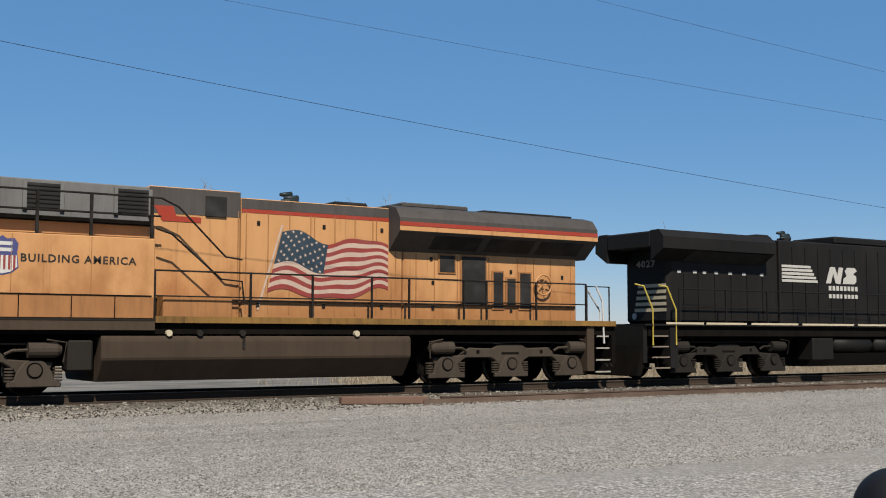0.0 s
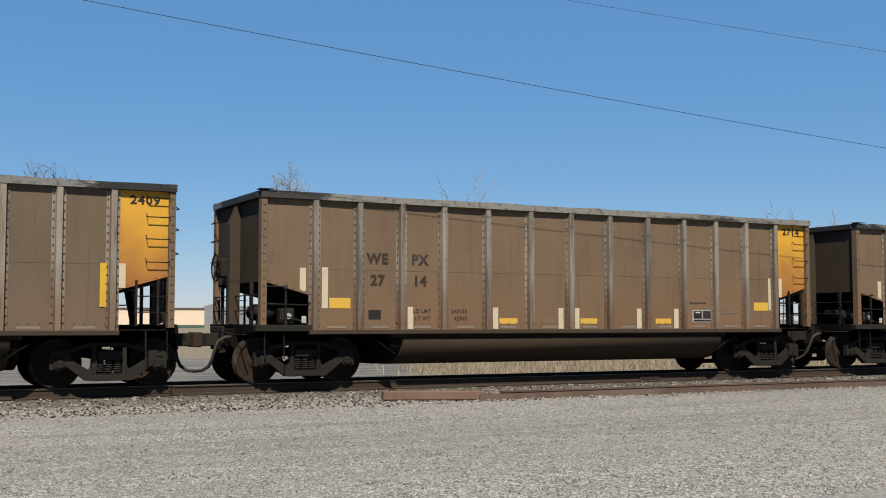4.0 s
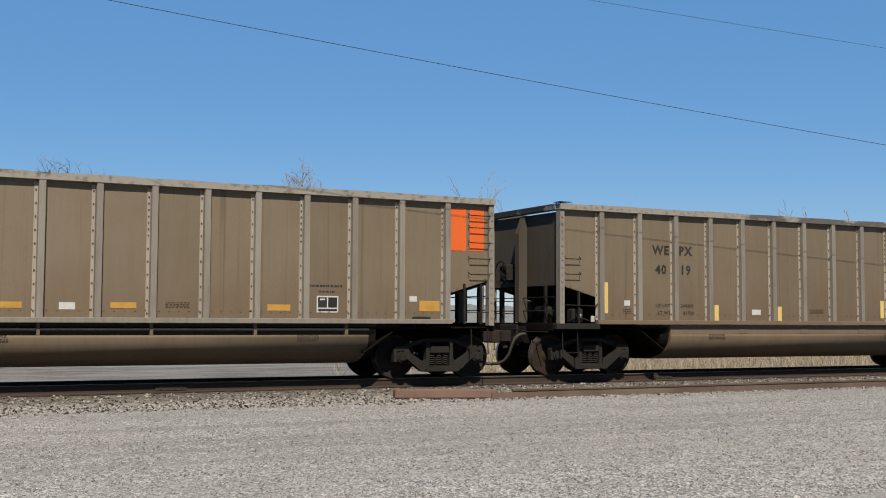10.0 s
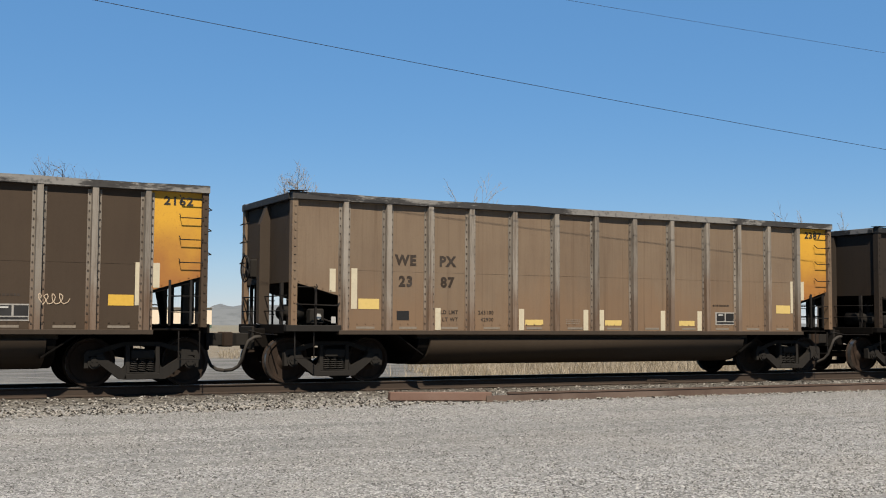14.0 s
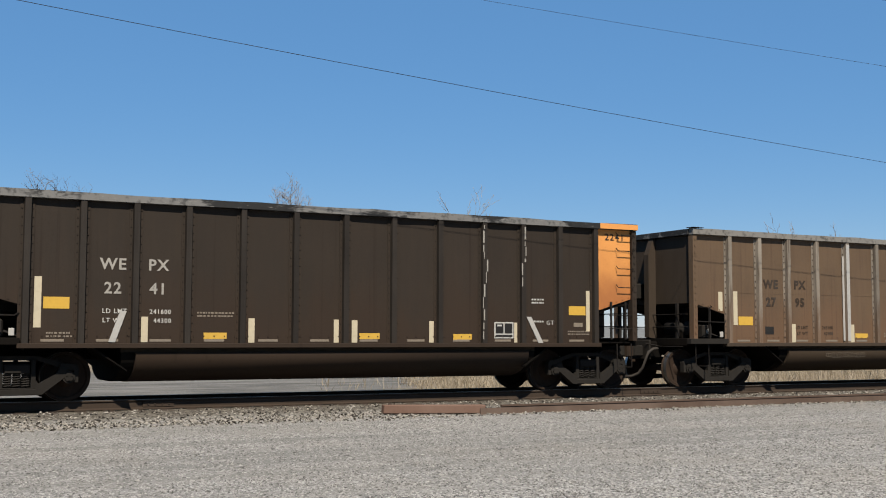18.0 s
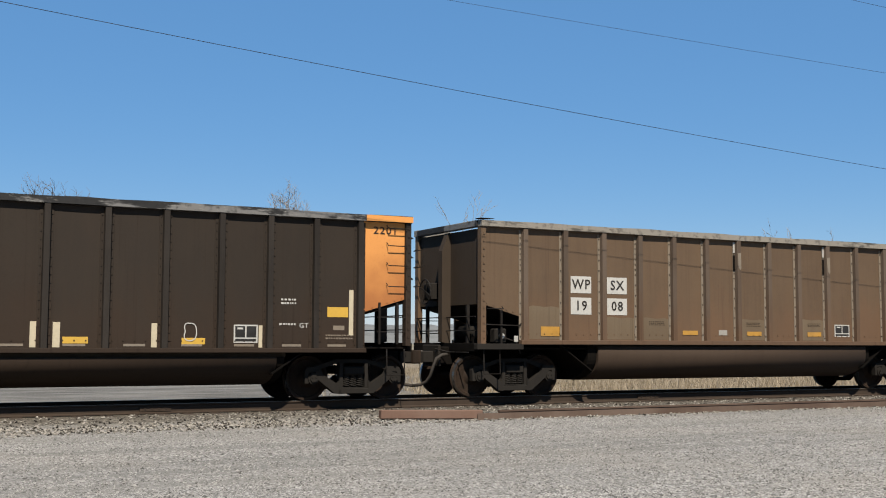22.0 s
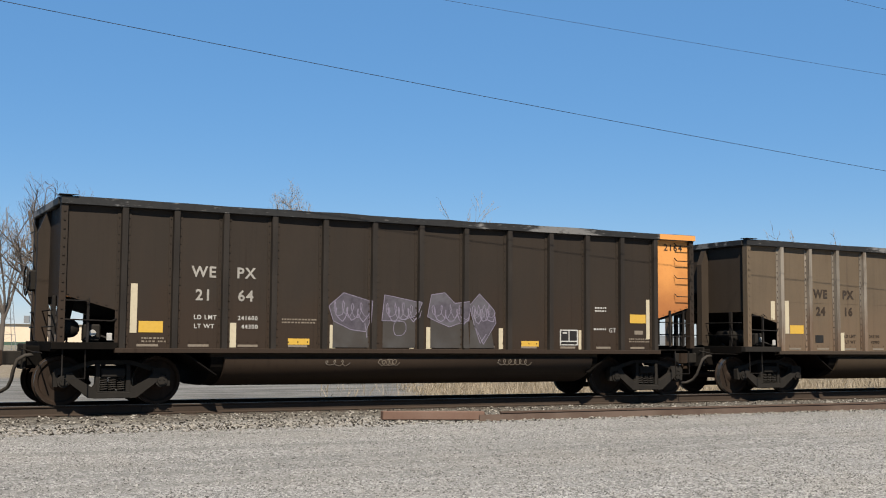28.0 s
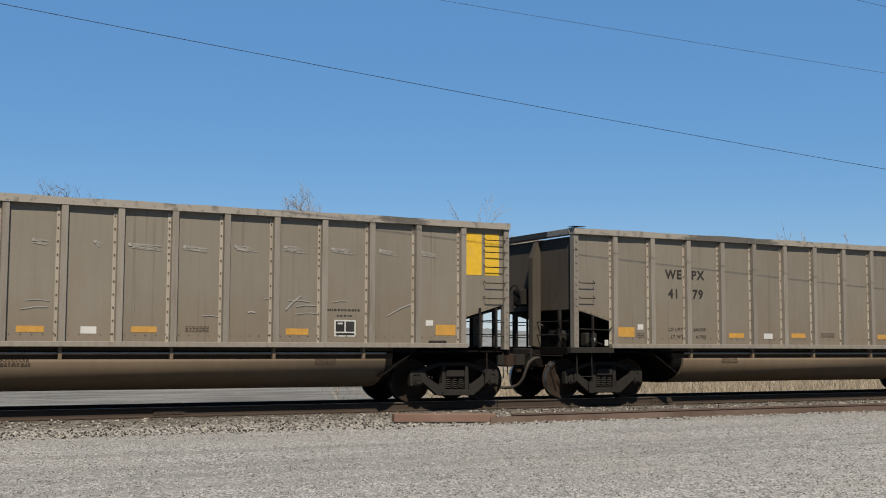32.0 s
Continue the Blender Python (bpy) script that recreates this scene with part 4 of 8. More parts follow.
    # draft gear
    made.append(part("coupler", prism([(-7.2, -0.13), (-7.9, -0.13), (-8.0, -0.2), (-8.12, -0.16), (-8.08, 0.02), (-8.0, 0.12), (-7.9, 0.13), (-7.2, 0.13)], 0.74, 1.0, "z", bevel=0.02), "cast", car))
    made.append(part("knuckle", prism([(-7.98, -0.2), (-8.16, -0.19), (-8.2, -0.08), (-8.1, 0.03), (-8.03, -0.04)], 0.72, 1.02, "z", bevel=0.025), "wheel", car))
    made.append(part("end_brace", prism([(-7.12, 1.18), (-7.02, 1.18), (-6.86, 2.0), (-6.98, 2.0)], -0.98, -0.86), "under", car))
    made.append(part("draft_box", box(-7.6, -7.2, -0.32, 0.32, 0.68, 1.1, 0.03), "under", car))
    made.append(part("striker", box(-7.66, -7.6, -0.4, 0.4, 0.66, 1.14, 0.02), "cast", car))
    hose = [(-7.5, -0.52, 0.93), (-7.64, -0.52, 0.92), (-7.77, -0.5, 0.84), (-7.83, -0.45, 0.64), (-7.85, -0.38, 0.47), (-7.89, -0.26, 0.33), (-7.98, -0.13, 0.255), (-8.1, 0.0, 0.235)]
    made.append(part("air_hose", pipe(hose, 0.036, 7), "hose", car, smooth=True))
    made.append(part("uncoupling_lever", pipe([(-7.5, -1.45, 0.98), (-7.5, -0.6, 0.98), (-7.7, -0.3, 1.05)], 0.014, 5), "iron", car))
    # tub, centre sill
    rim = 0.89 if steel else (1.12 if kind == "blue" else 0.925)
    half = [(-1.5, rim)] + [(belly_y(0.87 - 0.54 * math.sin(a)), 0.87 - 0.54 * math.sin(a)) for a in [radians(v) for v in range(0, 91, 9)]]
    prof = half + [(-a, b) for a, b in half[::-1]]
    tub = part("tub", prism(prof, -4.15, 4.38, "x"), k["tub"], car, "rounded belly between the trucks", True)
    tub.data.polygons[0].use_smooth = tub.data.polygons[1].use_smooth = False
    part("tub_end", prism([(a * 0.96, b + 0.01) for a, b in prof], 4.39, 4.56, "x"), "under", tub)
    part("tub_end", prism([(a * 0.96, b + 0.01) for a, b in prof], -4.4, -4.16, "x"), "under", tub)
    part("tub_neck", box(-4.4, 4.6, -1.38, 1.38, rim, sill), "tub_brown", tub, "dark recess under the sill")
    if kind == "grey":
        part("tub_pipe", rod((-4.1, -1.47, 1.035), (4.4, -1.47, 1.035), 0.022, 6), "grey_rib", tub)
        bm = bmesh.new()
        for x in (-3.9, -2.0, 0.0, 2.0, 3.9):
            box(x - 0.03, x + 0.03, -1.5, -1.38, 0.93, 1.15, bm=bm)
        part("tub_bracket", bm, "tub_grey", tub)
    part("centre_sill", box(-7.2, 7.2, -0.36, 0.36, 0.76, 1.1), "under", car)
    # unseen plate, added to keep daylight off the underframe
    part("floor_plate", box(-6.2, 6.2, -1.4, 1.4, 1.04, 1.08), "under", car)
    for o in made:
        twin(o, car)
    # brake gear on the left platform
    for y in (-0.7,):
        part("air_tank", rod((-6.95, y - 0.35, 1.42), (-6.95, y + 0.45, 1.42), 0.17, 14), "cast", car, smooth=True)
    part("brake_valve", box(-6.75, -6.45, -1.3, -1.05, 1.18, 1.5, 0.03), "cast", car)
    part("valve_cap", rod((-6.6, -1.36, 1.34), (-6.6, -1.3, 1.34), 0.06, 8), "aluminium", car)
    part("brake_pipe", pipe([(-6.45, -1.2, 1.3), (-6.2, -1.3, 1.2), (-6.1, -1.3, 0.95)], 0.02, 5), "iron", car)
    part("tag", box(-6.38, -6.28, -1.5, -1.47, 1.2, 1.34, 0.01), "aluminium", car, "white metal tag")
    wheel = bmesh.new()
    pipe([(-7.52, 0.55 + 0.28 * math.cos(a), 2.35 + 0.28 * math.sin(a)) for a in [i * math.pi / 8 for i in range(17)]], 0.018, 5, wheel)
    for i in range(4):
        a = i * math.pi / 2 + 0.4
        rod((-7.5, 0.55, 2.35), (-7.52, 0.55 + 0.28 * math.cos(a), 2.35 + 0.28 * math.sin(a)), 0.012, 5, wheel)
    part("hand_brake_wheel", wheel, "iron", car)
    part("brake_housing", box(-7.46, -7.2, 0.35, 0.75, 2.15, 2.55, 0.03), "cast", car)
    bearing_truck(car)
    markings(kind, car)
    return car


# ---- markings ----
def tape(car, x0, x1, z0, z1, material, label="", y=None):
    part("marking", box(x0, x1, (PANEL_Y if y is None else y) - 0.006, (PANEL_Y if y is None else y) - 0.001, z0, z1), material, car, label)


def data_box(car, x0, x1, z0, z1, steel):
    """Small black stencil with a pale frame."""
    tape(car, x0, x1, z0, z1, "white" if not steel else "number_grey", "framed data stencil")
    w, h = x1 - x0, z1 - z0
    for a, b, c, d in ((0.06, 0.47, 0.3, 0.92), (0.53, 0.94, 0.3, 0.92), (0.06, 0.94, 0.08, 0.22)):
        part("marking", box(x0 + w * a, x0 + w * b, PANEL_Y - 0.009, PANEL_Y - 0.006, z0 + h * c, z0 + h * d), "patch", car)
    part("marking", box(x0 + w * 0.15, x0 + w * 0.38, PANEL_Y - 0.012, PANEL_Y - 0.009, z0 + h * 0.74, z0 + h * 0.84), "white", car)


def fine_print(car, x0, x1, z0, z1, material, lines=2, seed=1):
    """Writing too small to read, as rows of short bars."""
    rng = random.Random(seed)
    bm = bmesh.new()
    h = (z1 - z0) / lines
    for i in range(lines):
        x = x0
        while x < x1 - 0.02:
            w = min(rng.uniform(0.02, 0.06), x1 - x)
            box(x, x + w, PANEL_Y - 0.005, PANEL_Y - 0.001, z1 - h * i - h * 0.5, z1 - h * i, bm=bm)
            x += w + rng.uniform(0.012, 0.03)
    part("marking", bm, material, car, kind="stuff")


def markings(kind, car):
    """What all cars of one build carry."""
    ribs = ribs_of(kind)
    if kind == "black":
        for x, z0, z1 in ((-5.97, 1.35, 2.26), (-4.07, 1.09, 1.56), (-2.01, 1.08, 1.55), (-0.23, 1.08, 1.54), (0.16, 1.08, 1.53), (1.92, 1.08, 1.53), (4.0, 1.08, 1.51), (5.9, 1.33, 2.24)):
            tape(car, x, x + 0.125, z0, z1, "cream", "cream reflector strip")
        for x, z0, z1 in ((-2.89, 1.15, 1.27), (0.33, 1.15, 1.27), (2.49, 1.14, 1.26), (5.43, 1.69, 1.89)):
            tape(car, x, x + 0.45, z0, z1, "amber", "yellow reflector strip")
        fine_print(car, -3.02, -2.3, 1.54, 1.66, "pale", 2, 3)
        fine_print(car, -5.75, -5.3, 1.15, 1.27, "pale", 2, 4)
        fine_print(car, 4.45, 4.76, 1.9, 2.04, "white", 2, 5)
        fine_print(car, 4.42, 4.78, 1.48, 1.56, "white", 1, 6)
        fine_print(car, 5.4, 5.98, 1.22, 1.34, "pale", 2, 7)
        tape(car, 5.56, 5.8, 1.43, 1.52, "pale")
        lettering("GT", 4.93, PANEL_Y - 0.006, 1.51, 0.1, "white", car)
        for a, b in (((-4.6, 1.09), (-4.4, 1.66)), ((4.68, 1.07), (4.37, 1.64))):
            part("strap", prism([(a[0] - 0.06, a[1]), (a[0] + 0.06, a[1]), (b[0] + 0.06, b[1]), (b[0] - 0.06, b[1])], PANEL_Y - 0.02, PANEL_Y - 0.002), "aluminium", car, "pale punched metal strap")
        data_box(car, 3.5, 3.98, 1.17, 1.52, False)
        lettering("LD LMT", -4.56, PANEL_Y - 0.006, 1.655, 0.085, "white", car, 1.0, 0.012)
        lettering("LT WT", -4.58, PANEL_Y - 0.006, 1.485, 0.085, "white", car, 1.0, 0.012)
        lettering("241600", -3.72, PANEL_Y - 0.006, 1.65, 0.085, "white", car, 1.0, 0.012)
        lettering("44300", -3.68, PANEL_Y - 0.006, 1.485, 0.085, "white", car, 1.0, 0.012)
    elif kind == "brown":
        for x, z0, z1 in ((-6.43, 1.84, 2.3), (-5.96, 1.5, 2.32), (-4.05, 1.08, 1.54), (-2.0, 1.08, 1.54), (-0.31, 1.08, 1.54), (0.12, 1.08, 1.54), (1.86, 1.08, 1.54), (2.95, 1.08, 1.54), (5.92, 1.52, 2.31), (6.24, 1.85, 2.31)):
            tape(car, x, x + 0.13, z0, z1, "cream", "cream reflector strip")
        for x, z0, z1 in ((-5.8, 1.5, 1.71), (-1.84, 1.19, 1.31), (0.28, 1.19, 1.31), (2.4, 1.19, 1.31), (5.44, 1.51, 1.71)):
            tape(car, x, x + 0.46, z0, z1, "amber", "yellow reflector strip")
        tape(car, -4.94, -4.66, 1.28, 1.47, "patch", "black stencil block")
        data_box(car, 3.5, 4.1, 1.22, 1.52, True)
        fine_print(car, 3.42, 3.95, 1.62, 1.7, "dim", 1, 2)
        fine_print(car, -0.78, -0.4, 1.2, 1.32, "pale", 3, 8)
        lettering("LD LMT", -3.72, PANEL_Y - 0.006, 1.45, 0.08, "dim", car, 1.0, 0.012)
        lettering("LT WT", -3.7, PANEL_Y - 0.006, 1.3, 0.08, "dim", car, 1.0, 0.012)
        lettering("243100", -2.83, PANEL_Y - 0.006, 1.45, 0.08, "dim", car, 1.0, 0.012)
        lettering("42900", -2.8, PANEL_Y - 0.006, 1.3, 0.08, "dim", car, 1.0, 0.012)
    elif kind == "grey":
        for x, z0, z1, w in ((-6.03, 1.41, 1.63, 0.47), (-2.76, 1.41, 1.52, 0.47), (-0.76, 1.42, 1.53, 0.47), (2.23, 1.4, 1.52, 0.47), (5.52, 1.41, 1.63, 0.47)):
            tape(car, x, x + w, z0, z1, "amber_dull", "dirty amber reflector strip")
        tape(car, -5.47, -5.31, 1.58, 1.7, "white")
        tape(car, -1.66, -1.38, 1.39, 1.52, "white", "white data label")
        tape(car, 5.29, 5.46, 1.61, 1.72, "white")
        fine_print(car, -5.5, -5.28, 1.38, 1.5, "dim", 3, 1)
        fine_print(car, -1.64, -1.4, 1.41, 1.5, "dark", 3, 2)
        fine_print(car, 0.25, 0.7, 1.42, 1.54, "tub_brown", 4, 3)
        fine_print(car, 3.1, 3.84, 1.84, 1.92, "dark", 1, 4)
        fine_print(car, 3.3, 3.65, 1.74, 1.8, "dark", 1, 5)
        data_box(car, 3.25, 3.71, 1.37, 1.7, False)
        fine_print(car, -3.0, -2.5, 0.8, 0.93, "tub_brown", 4, 6)
        fine_print(car, 2.85, 3.3, 0.8, 0.93, "tub_brown", 4, 7)
        part("vent_hatch", box(5.35, 5.75, PANEL_Y - 0.09, PANEL_Y, 1.18, 1.3, 0.02), "iron", car)
        lettering("LD LMT", -4.37, PANEL_Y - 0.006, 1.59, 0.08, "dark", car)
        lettering("LT WT", -4.33, PANEL_Y - 0.006, 1.42, 0.08, "dark", car)
        lettering("244300", -3.66, PANEL_Y - 0.006, 1.59, 0.08, "dark", car)
        lettering("41700", -3.62, PANEL_Y - 0.006, 1.42, 0.08, "dark", car)
    else:
        for x0, x1, z1 in ((-6.0, -5.2, 2.0), (-3.9, -3.08, 1.78), (-2.9, -2.08, 1.78), (0.08, 0.92, 1.78), (2.08, 2.92, 1.8), (5.17, 6.04, 2.02)):
            spray(car, kind, [[(x0, 1.27), (x1, 1.27), (x1, z1 - 0.03), (x1 - 0.2, z1), (x0 + 0.4, z1 - 0.02), (x0 + 0.1, z1 + 0.01), (x0, z1 - 0.01)]], "tanned", -0.0125, "worn patch of pale primer")
        for x0, x1, z0, z1 in ((-5.7, -5.2, 1.34, 1.55), (-1.71, -1.25, 1.387, 1.49), (0.3, 0.765, 1.376, 1.48), (2.316, 2.79, 1.372, 1.48), (5.27, 5.99, 1.339, 1.557)):
            tape(car, x0, x1, z0, z1, "amber_dull", "yellow reflector strip", PANEL_Y - 0.006)
        for x0, x1, z0, z1, seed in ((-2.7, -2.25, 1.59, 1.7, 41), (0.29, 0.74, 1.59, 1.7, 42), (2.33, 2.76, 1.6, 1.7, 43), (5.46, 5.9, 1.77, 1.94, 44)):
            fine_print(car, x0, x1, z0, z1, "tub_brown", 3, seed)
        tape(car, -0.595, -0.335, 1.385, 1.51, "number_grey", "small worn white label")
        tape(car, 5.49, 5.71, 1.475, 1.545, "white", "small white label", PANEL_Y - 0.012)
        data_box(car, 3.27, 3.8, 1.37, 1.68, False)
    if kind in ("brown", "black"):
        bm = bmesh.new()
        for a, b in zip(ribs, ribs[1:]):
            box((a + b) / 2 - 0.2, (a + b) / 2 + 0.2, PANEL_Y - 0.006, PANEL_Y - 0.001, 1.1, 1.145, bm=bm)
        part("marking", bm, "pale", car, "row of faded stencil strips", kind="stuff")


def number(car, kind, mark, num, colour=None):
    """The car's reporting mark and number, split by a rib as painted."""
    y = PANEL_Y - 0.006
    col = colour or {"black": "number_grey", "brown": "dim", "grey": "dark", "blue": "dark"}[kind]
    if kind == "grey":
        rows, xl, xr, size, bold = (2.87, 2.42), -4.42, -3.7, 0.21, 0.028
    elif kind == "blue":
        rows, xl, xr, size, bold = (2.5, 2.02), -4.62, -3.62, 0.22, 0.01
        for x in (xl, xr):
            for z in rows:
                tape(car, x - 0.28, x + 0.28, z - 0.19, z + 0.19, "white", "white number plate")
        y -= 0.006
    else:
        rows, xl, xr, size, bold = (2.51, 2.07), (-4.6 if kind == "black" else -4.74), -3.77, 0.21, (0.022 if kind == "black" else 0.042)
    lettering(mark[:2], xl, y, rows[0], size, col, car, 1.0, bold)
    lettering(mark[2:], xr, y, rows[0], size, col, car, 1.0, bold)
    lettering(num[:2], xl, y, rows[1], size, col, car, 1.0, bold)
    lettering(num[2:], xr, y, rows[1], size, col, car, 1.0, bold)
    if kind in ("black", "brown"):
        lettering(num, 6.7, y, 3.48, 0.155, "dark", car, 1.15, 0.03 if kind == "brown" else 0.006)


def clip(poly, x0, x1):
    """The part of a polygon between two uprights."""
    for side, keep in ((x0, 1), (x1, -1)):
        out = []
        for p, q in zip(poly, poly[1:] + poly[:1]):
            a, b = (p[0] - side) * keep >= 0, (q[0] - side) * keep >= 0
            if a:
                out.append(p)
            if a != b:
                f = (side - p[0]) / (q[0] - p[0])
                out.append((side, p[1] + f * (q[1] - p[1])))
        poly = out
        if len(poly) < 3:
            return []
    return poly


def spray(car, kind, polys, material, lift=0.0, label="spray-painted graffiti"):
    """Flat paint that follows ribs and panels alike."""
    ribs = ribs_of(kind)
    bm = bmesh.new()
    cuts = []
    last = -7.1
    for r in ribs:
        cuts += [(last, r - 0.075, PANEL_Y - 0.014 - lift), (r - 0.075, r + 0.075, RIB_Y - 0.002 - lift)]
        last = r + 0.075
    cuts.append((last, 7.1, PANEL_Y - 0.014 - lift))
    for n, poly in enumerate(polys):
        for x0, x1, y in cuts:
            y -= (n % 24) * 5e-5
            c = clip(poly, x0, x1)
            if len(c) > 2:
                try:
                    f = bm.faces.new([bm.verts.new((p[0], y, p[1])) for p in c])
                    if f.normal.y > 0:
                        f.normal_flip()
                except ValueError:
                    pass
    part("graffiti", bm, material, car, label, kind="stuff")


def spray_belly(car, polys, material, lift=0.0):
    """Flat paint that follows the curve of the belly."""
    bm = bmesh.new()
    for n, poly in enumerate(polys):
        for k in range(12):
            lo = 0.36 + 0.045 * k
            band = clip([(b, a) for a, b in poly], lo, min(lo + 0.045, 0.92))
            if len(band) > 2:
                bm.faces.new([bm.verts.new((x, belly_y(z) - 0.006 - lift - (n % 24) * 5e-5, z)) for z, x in band])
    bmesh.ops.recalc_face_normals(bm, faces=bm.faces[:])
    part("graffiti", bm, material, car, "spray-painted graffiti on the belly", kind="stuff")


def blob(cx, cz, w, h, seed, points=9, rough=0.3):
    """A soft irregular outline."""
    rng = random.Random(seed)
    rr = [1 + rng.uniform(-rough, rough) for _ in range(points)]
    out = []
    n = points * 5
    for i in range(n):
        f = i / 5
        a, b = rr[int(f) % points], rr[(int(f) + 1) % points]
        s = f - int(f)
        s = s * s * (3 - 2 * s)
        ang = 2 * math.pi * i / n
        out.append((cx + w * (a + (b - a) * s) * math.cos(ang), cz + h * (a + (b - a) * s) * math.sin(ang)))
    return out


def stroke(points, w):
    """A brush line as a row of quads."""
    out = []
    for p, q in zip(points, points[1:]):
        d = Vector((q[0] - p[0], q[1] - p[1]))
        if d.length < 1e-4:
            continue
        nrm = Vector((-d.y, d.x)).normalized() * w / 2
        out.append([(p[0] + nrm.x, p[1] + nrm.y), (q[0] + nrm.x, q[1] + nrm.y), (q[0] - nrm.x, q[1] - nrm.y), (p[0] - nrm.x, p[1] - nrm.y)])
    return out


def scrawl(x0, x1, z0, z1, seed, n=7, w=0.02):
    """A looping tag without words."""
    rng = random.Random(seed)
    pts = []
    for i in range(n * 8):
        f = i / (n * 8 - 1)
        a = f * n * 2 * math.pi
        pts.append((x0 + (x1 - x0) * f + 0.06 * math.cos(a) * rng.uniform(0.7, 1.3), (z0 + z1) / 2 + (z1 - z0) / 2 * math.sin(a) * rng.uniform(0.5, 1.0)))
    return stroke(pts, w)


def outline(poly, w):
    return stroke(poly + poly[:1], w)


# ---- the train ----
CARS = [  # place in the train, build, mark, number, what sets it apart
    (-3, "brown", "WEPX", "2408", "dusty brown steel coal hopper car with yellow end panel"),
    (-2, "brown", "WEPX", "2756", "brown coal hopper car with white chalk drawings"),
    (-1, "brown", "WEPX", "2714", "dusty brown steel coal hopper car with yellow end panel"),
    (0, "brown", "WEPX", "2409", "brown coal hopper car with silver bubble graffiti"),
    (1, "black", "WEPX", "2268", "black steel coal hopper car with orange-yellow end panel"),
    (2, "grey", "WEPX", "4182", "grey aluminium coal hopper car with yellow end patches"),
    (3, "grey", "WPSX", "1685", "grey aluminium coal hopper car with large outlined graffiti"),
    (4, "grey", "WEPX", "4019", "brownish aluminium coal hopper car with cream reflector strips"),
    (5, "grey", "WPSX", "1420", "grey coal hopper car with orange end patches and black smear"),
    (6, "grey", "WEPX", "4138", "grey aluminium coal hopper car with yellow end patches"),
    (7, "black", "WEPX", "2369", "black steel coal hopper car with orange-yellow end panel"),
    (8, "brown", "WEPX", "2387", "dusty brown steel coal hopper car with yellow end panel"),
    (9, "brown", "WEPX", "2162", "dark brown coal hopper car with black number patch"),
    (10, "grey", "WPSX", "1729", "grey aluminium coal hopper car with orange end patches"),
    (11, "brown", "WEPX", "2795", "brown coal hopper car with one bare bright rib"),
    (12, "black", "WEPX", "2241", "black coal hopper car with two scraped pale ribs"),
    (13, "brown", "WEPX", "2622", "dusty brown steel coal hopper car with yellow end panel"),
    (14, "brown", "WEPX", "2861", "dusty brown steel coal hopper car with yellow end panel"),
    (15, "blue", "WPSX", "1908", "brown coal hopper car with faded blue end panel"),
    (16, "black", "WEPX", "2201", "black steel coal hopper car with orange-yellow end panel"),
    (17, "brown", "WEPX", "2491", "brown coal hopper car with faint chalk scrawls"),
    (18, "black", "WEPX", "2292", "black coal hopper car with worn reflectors"),
    (19, "brown", "WEPX", "2397", "brown coal hopper car with teal and sand graffiti"),
    (20, "brown", "WEPX", "2416", "dusty brown steel coal hopper car with yellow end panel"),
    (21, "black", "WEPX", "2164", "black coal hopper car with lilac and white graffiti"),
    (22, "black", "WEPX", "2061", "black steel coal hopper car with orange-yellow end panel"),
    (23, "brown", "WEPX", "2478", "brown coal hopper car with one white patch and bright rib"),
    (24, "grey", "WEPX", "4179", "grey aluminium coal hopper car with yellow end patches"),
    (25, "grey", "WEPX", "", "grey aluminium coal hopper car scraped along its side"),
]
TINTS = {"2409": "brown", "2162": "brown_dark", "4019": "tanned", "1420": "tanned", "2478": "rusty", "2795": "rusty", "2756": "brown_warm", "2714": "brown_warm", "2622": "brown_warm",
         "2491": "brown_warm", "2387": "brown_pale", "4179": "silver_grey", "4182": "silver_grey", "": "silver_grey", "1729": "silver_grey", "1685": "silver_grey"}
MOVING = []      # (thing, its x ahead of the train's mark, wheel radius, wheel sets with their x)


def add_wheels(car, xs, me, radius):
    sets = []
    for x in xs:
        w = new("wheelset", me)
        w.parent = car
        w.matrix_basis = pose(x, 0, radius)
        sets.append((w, x))
    return sets


def end_patches(car, material):
    y = PANEL_Y - 0.001
    for x0, x1 in ((6.23, 6.62), (6.7, 7.05)):
        tape(car, x0, x1, 2.7, 3.6, material, "bright painted end patch")


def bright_rib(car, kind, i, chips=False, low=1.15):
    x = ribs_of(kind)[i]
    if not chips:
        part("bare_rib", box(x - 0.055, x + 0.055, RIB_Y - 0.006, RIB_Y - 0.001, 1.12, 3.6), "aluminium", car, "bare bright rib face")
        part("bare_rib", box(x - 0.14, x - 0.07, PANEL_Y - 0.034, PANEL_Y - 0.029, 1.12, 3.3), "aluminium", car, "bare bright flange")
    else:
        rng = random.Random(i)
        bm = bmesh.new()
        z = low
        while z < 3.6:
            h = rng.uniform(0.06, 0.3)
            w = rng.uniform(0.012, 0.035)
            xx = x + rng.choice((-0.05, 0.02)) + rng.uniform(-0.01, 0.02)
            box(xx, xx + w, RIB_Y - 0.006, RIB_Y - 0.001, z, min(z + h, 3.6), bm=bm)
            z += h + rng.uniform(0.0, 0.06)
        part("paint_chips", bm, "number_grey", car, "paint scraped down to pale metal", kind="stuff")


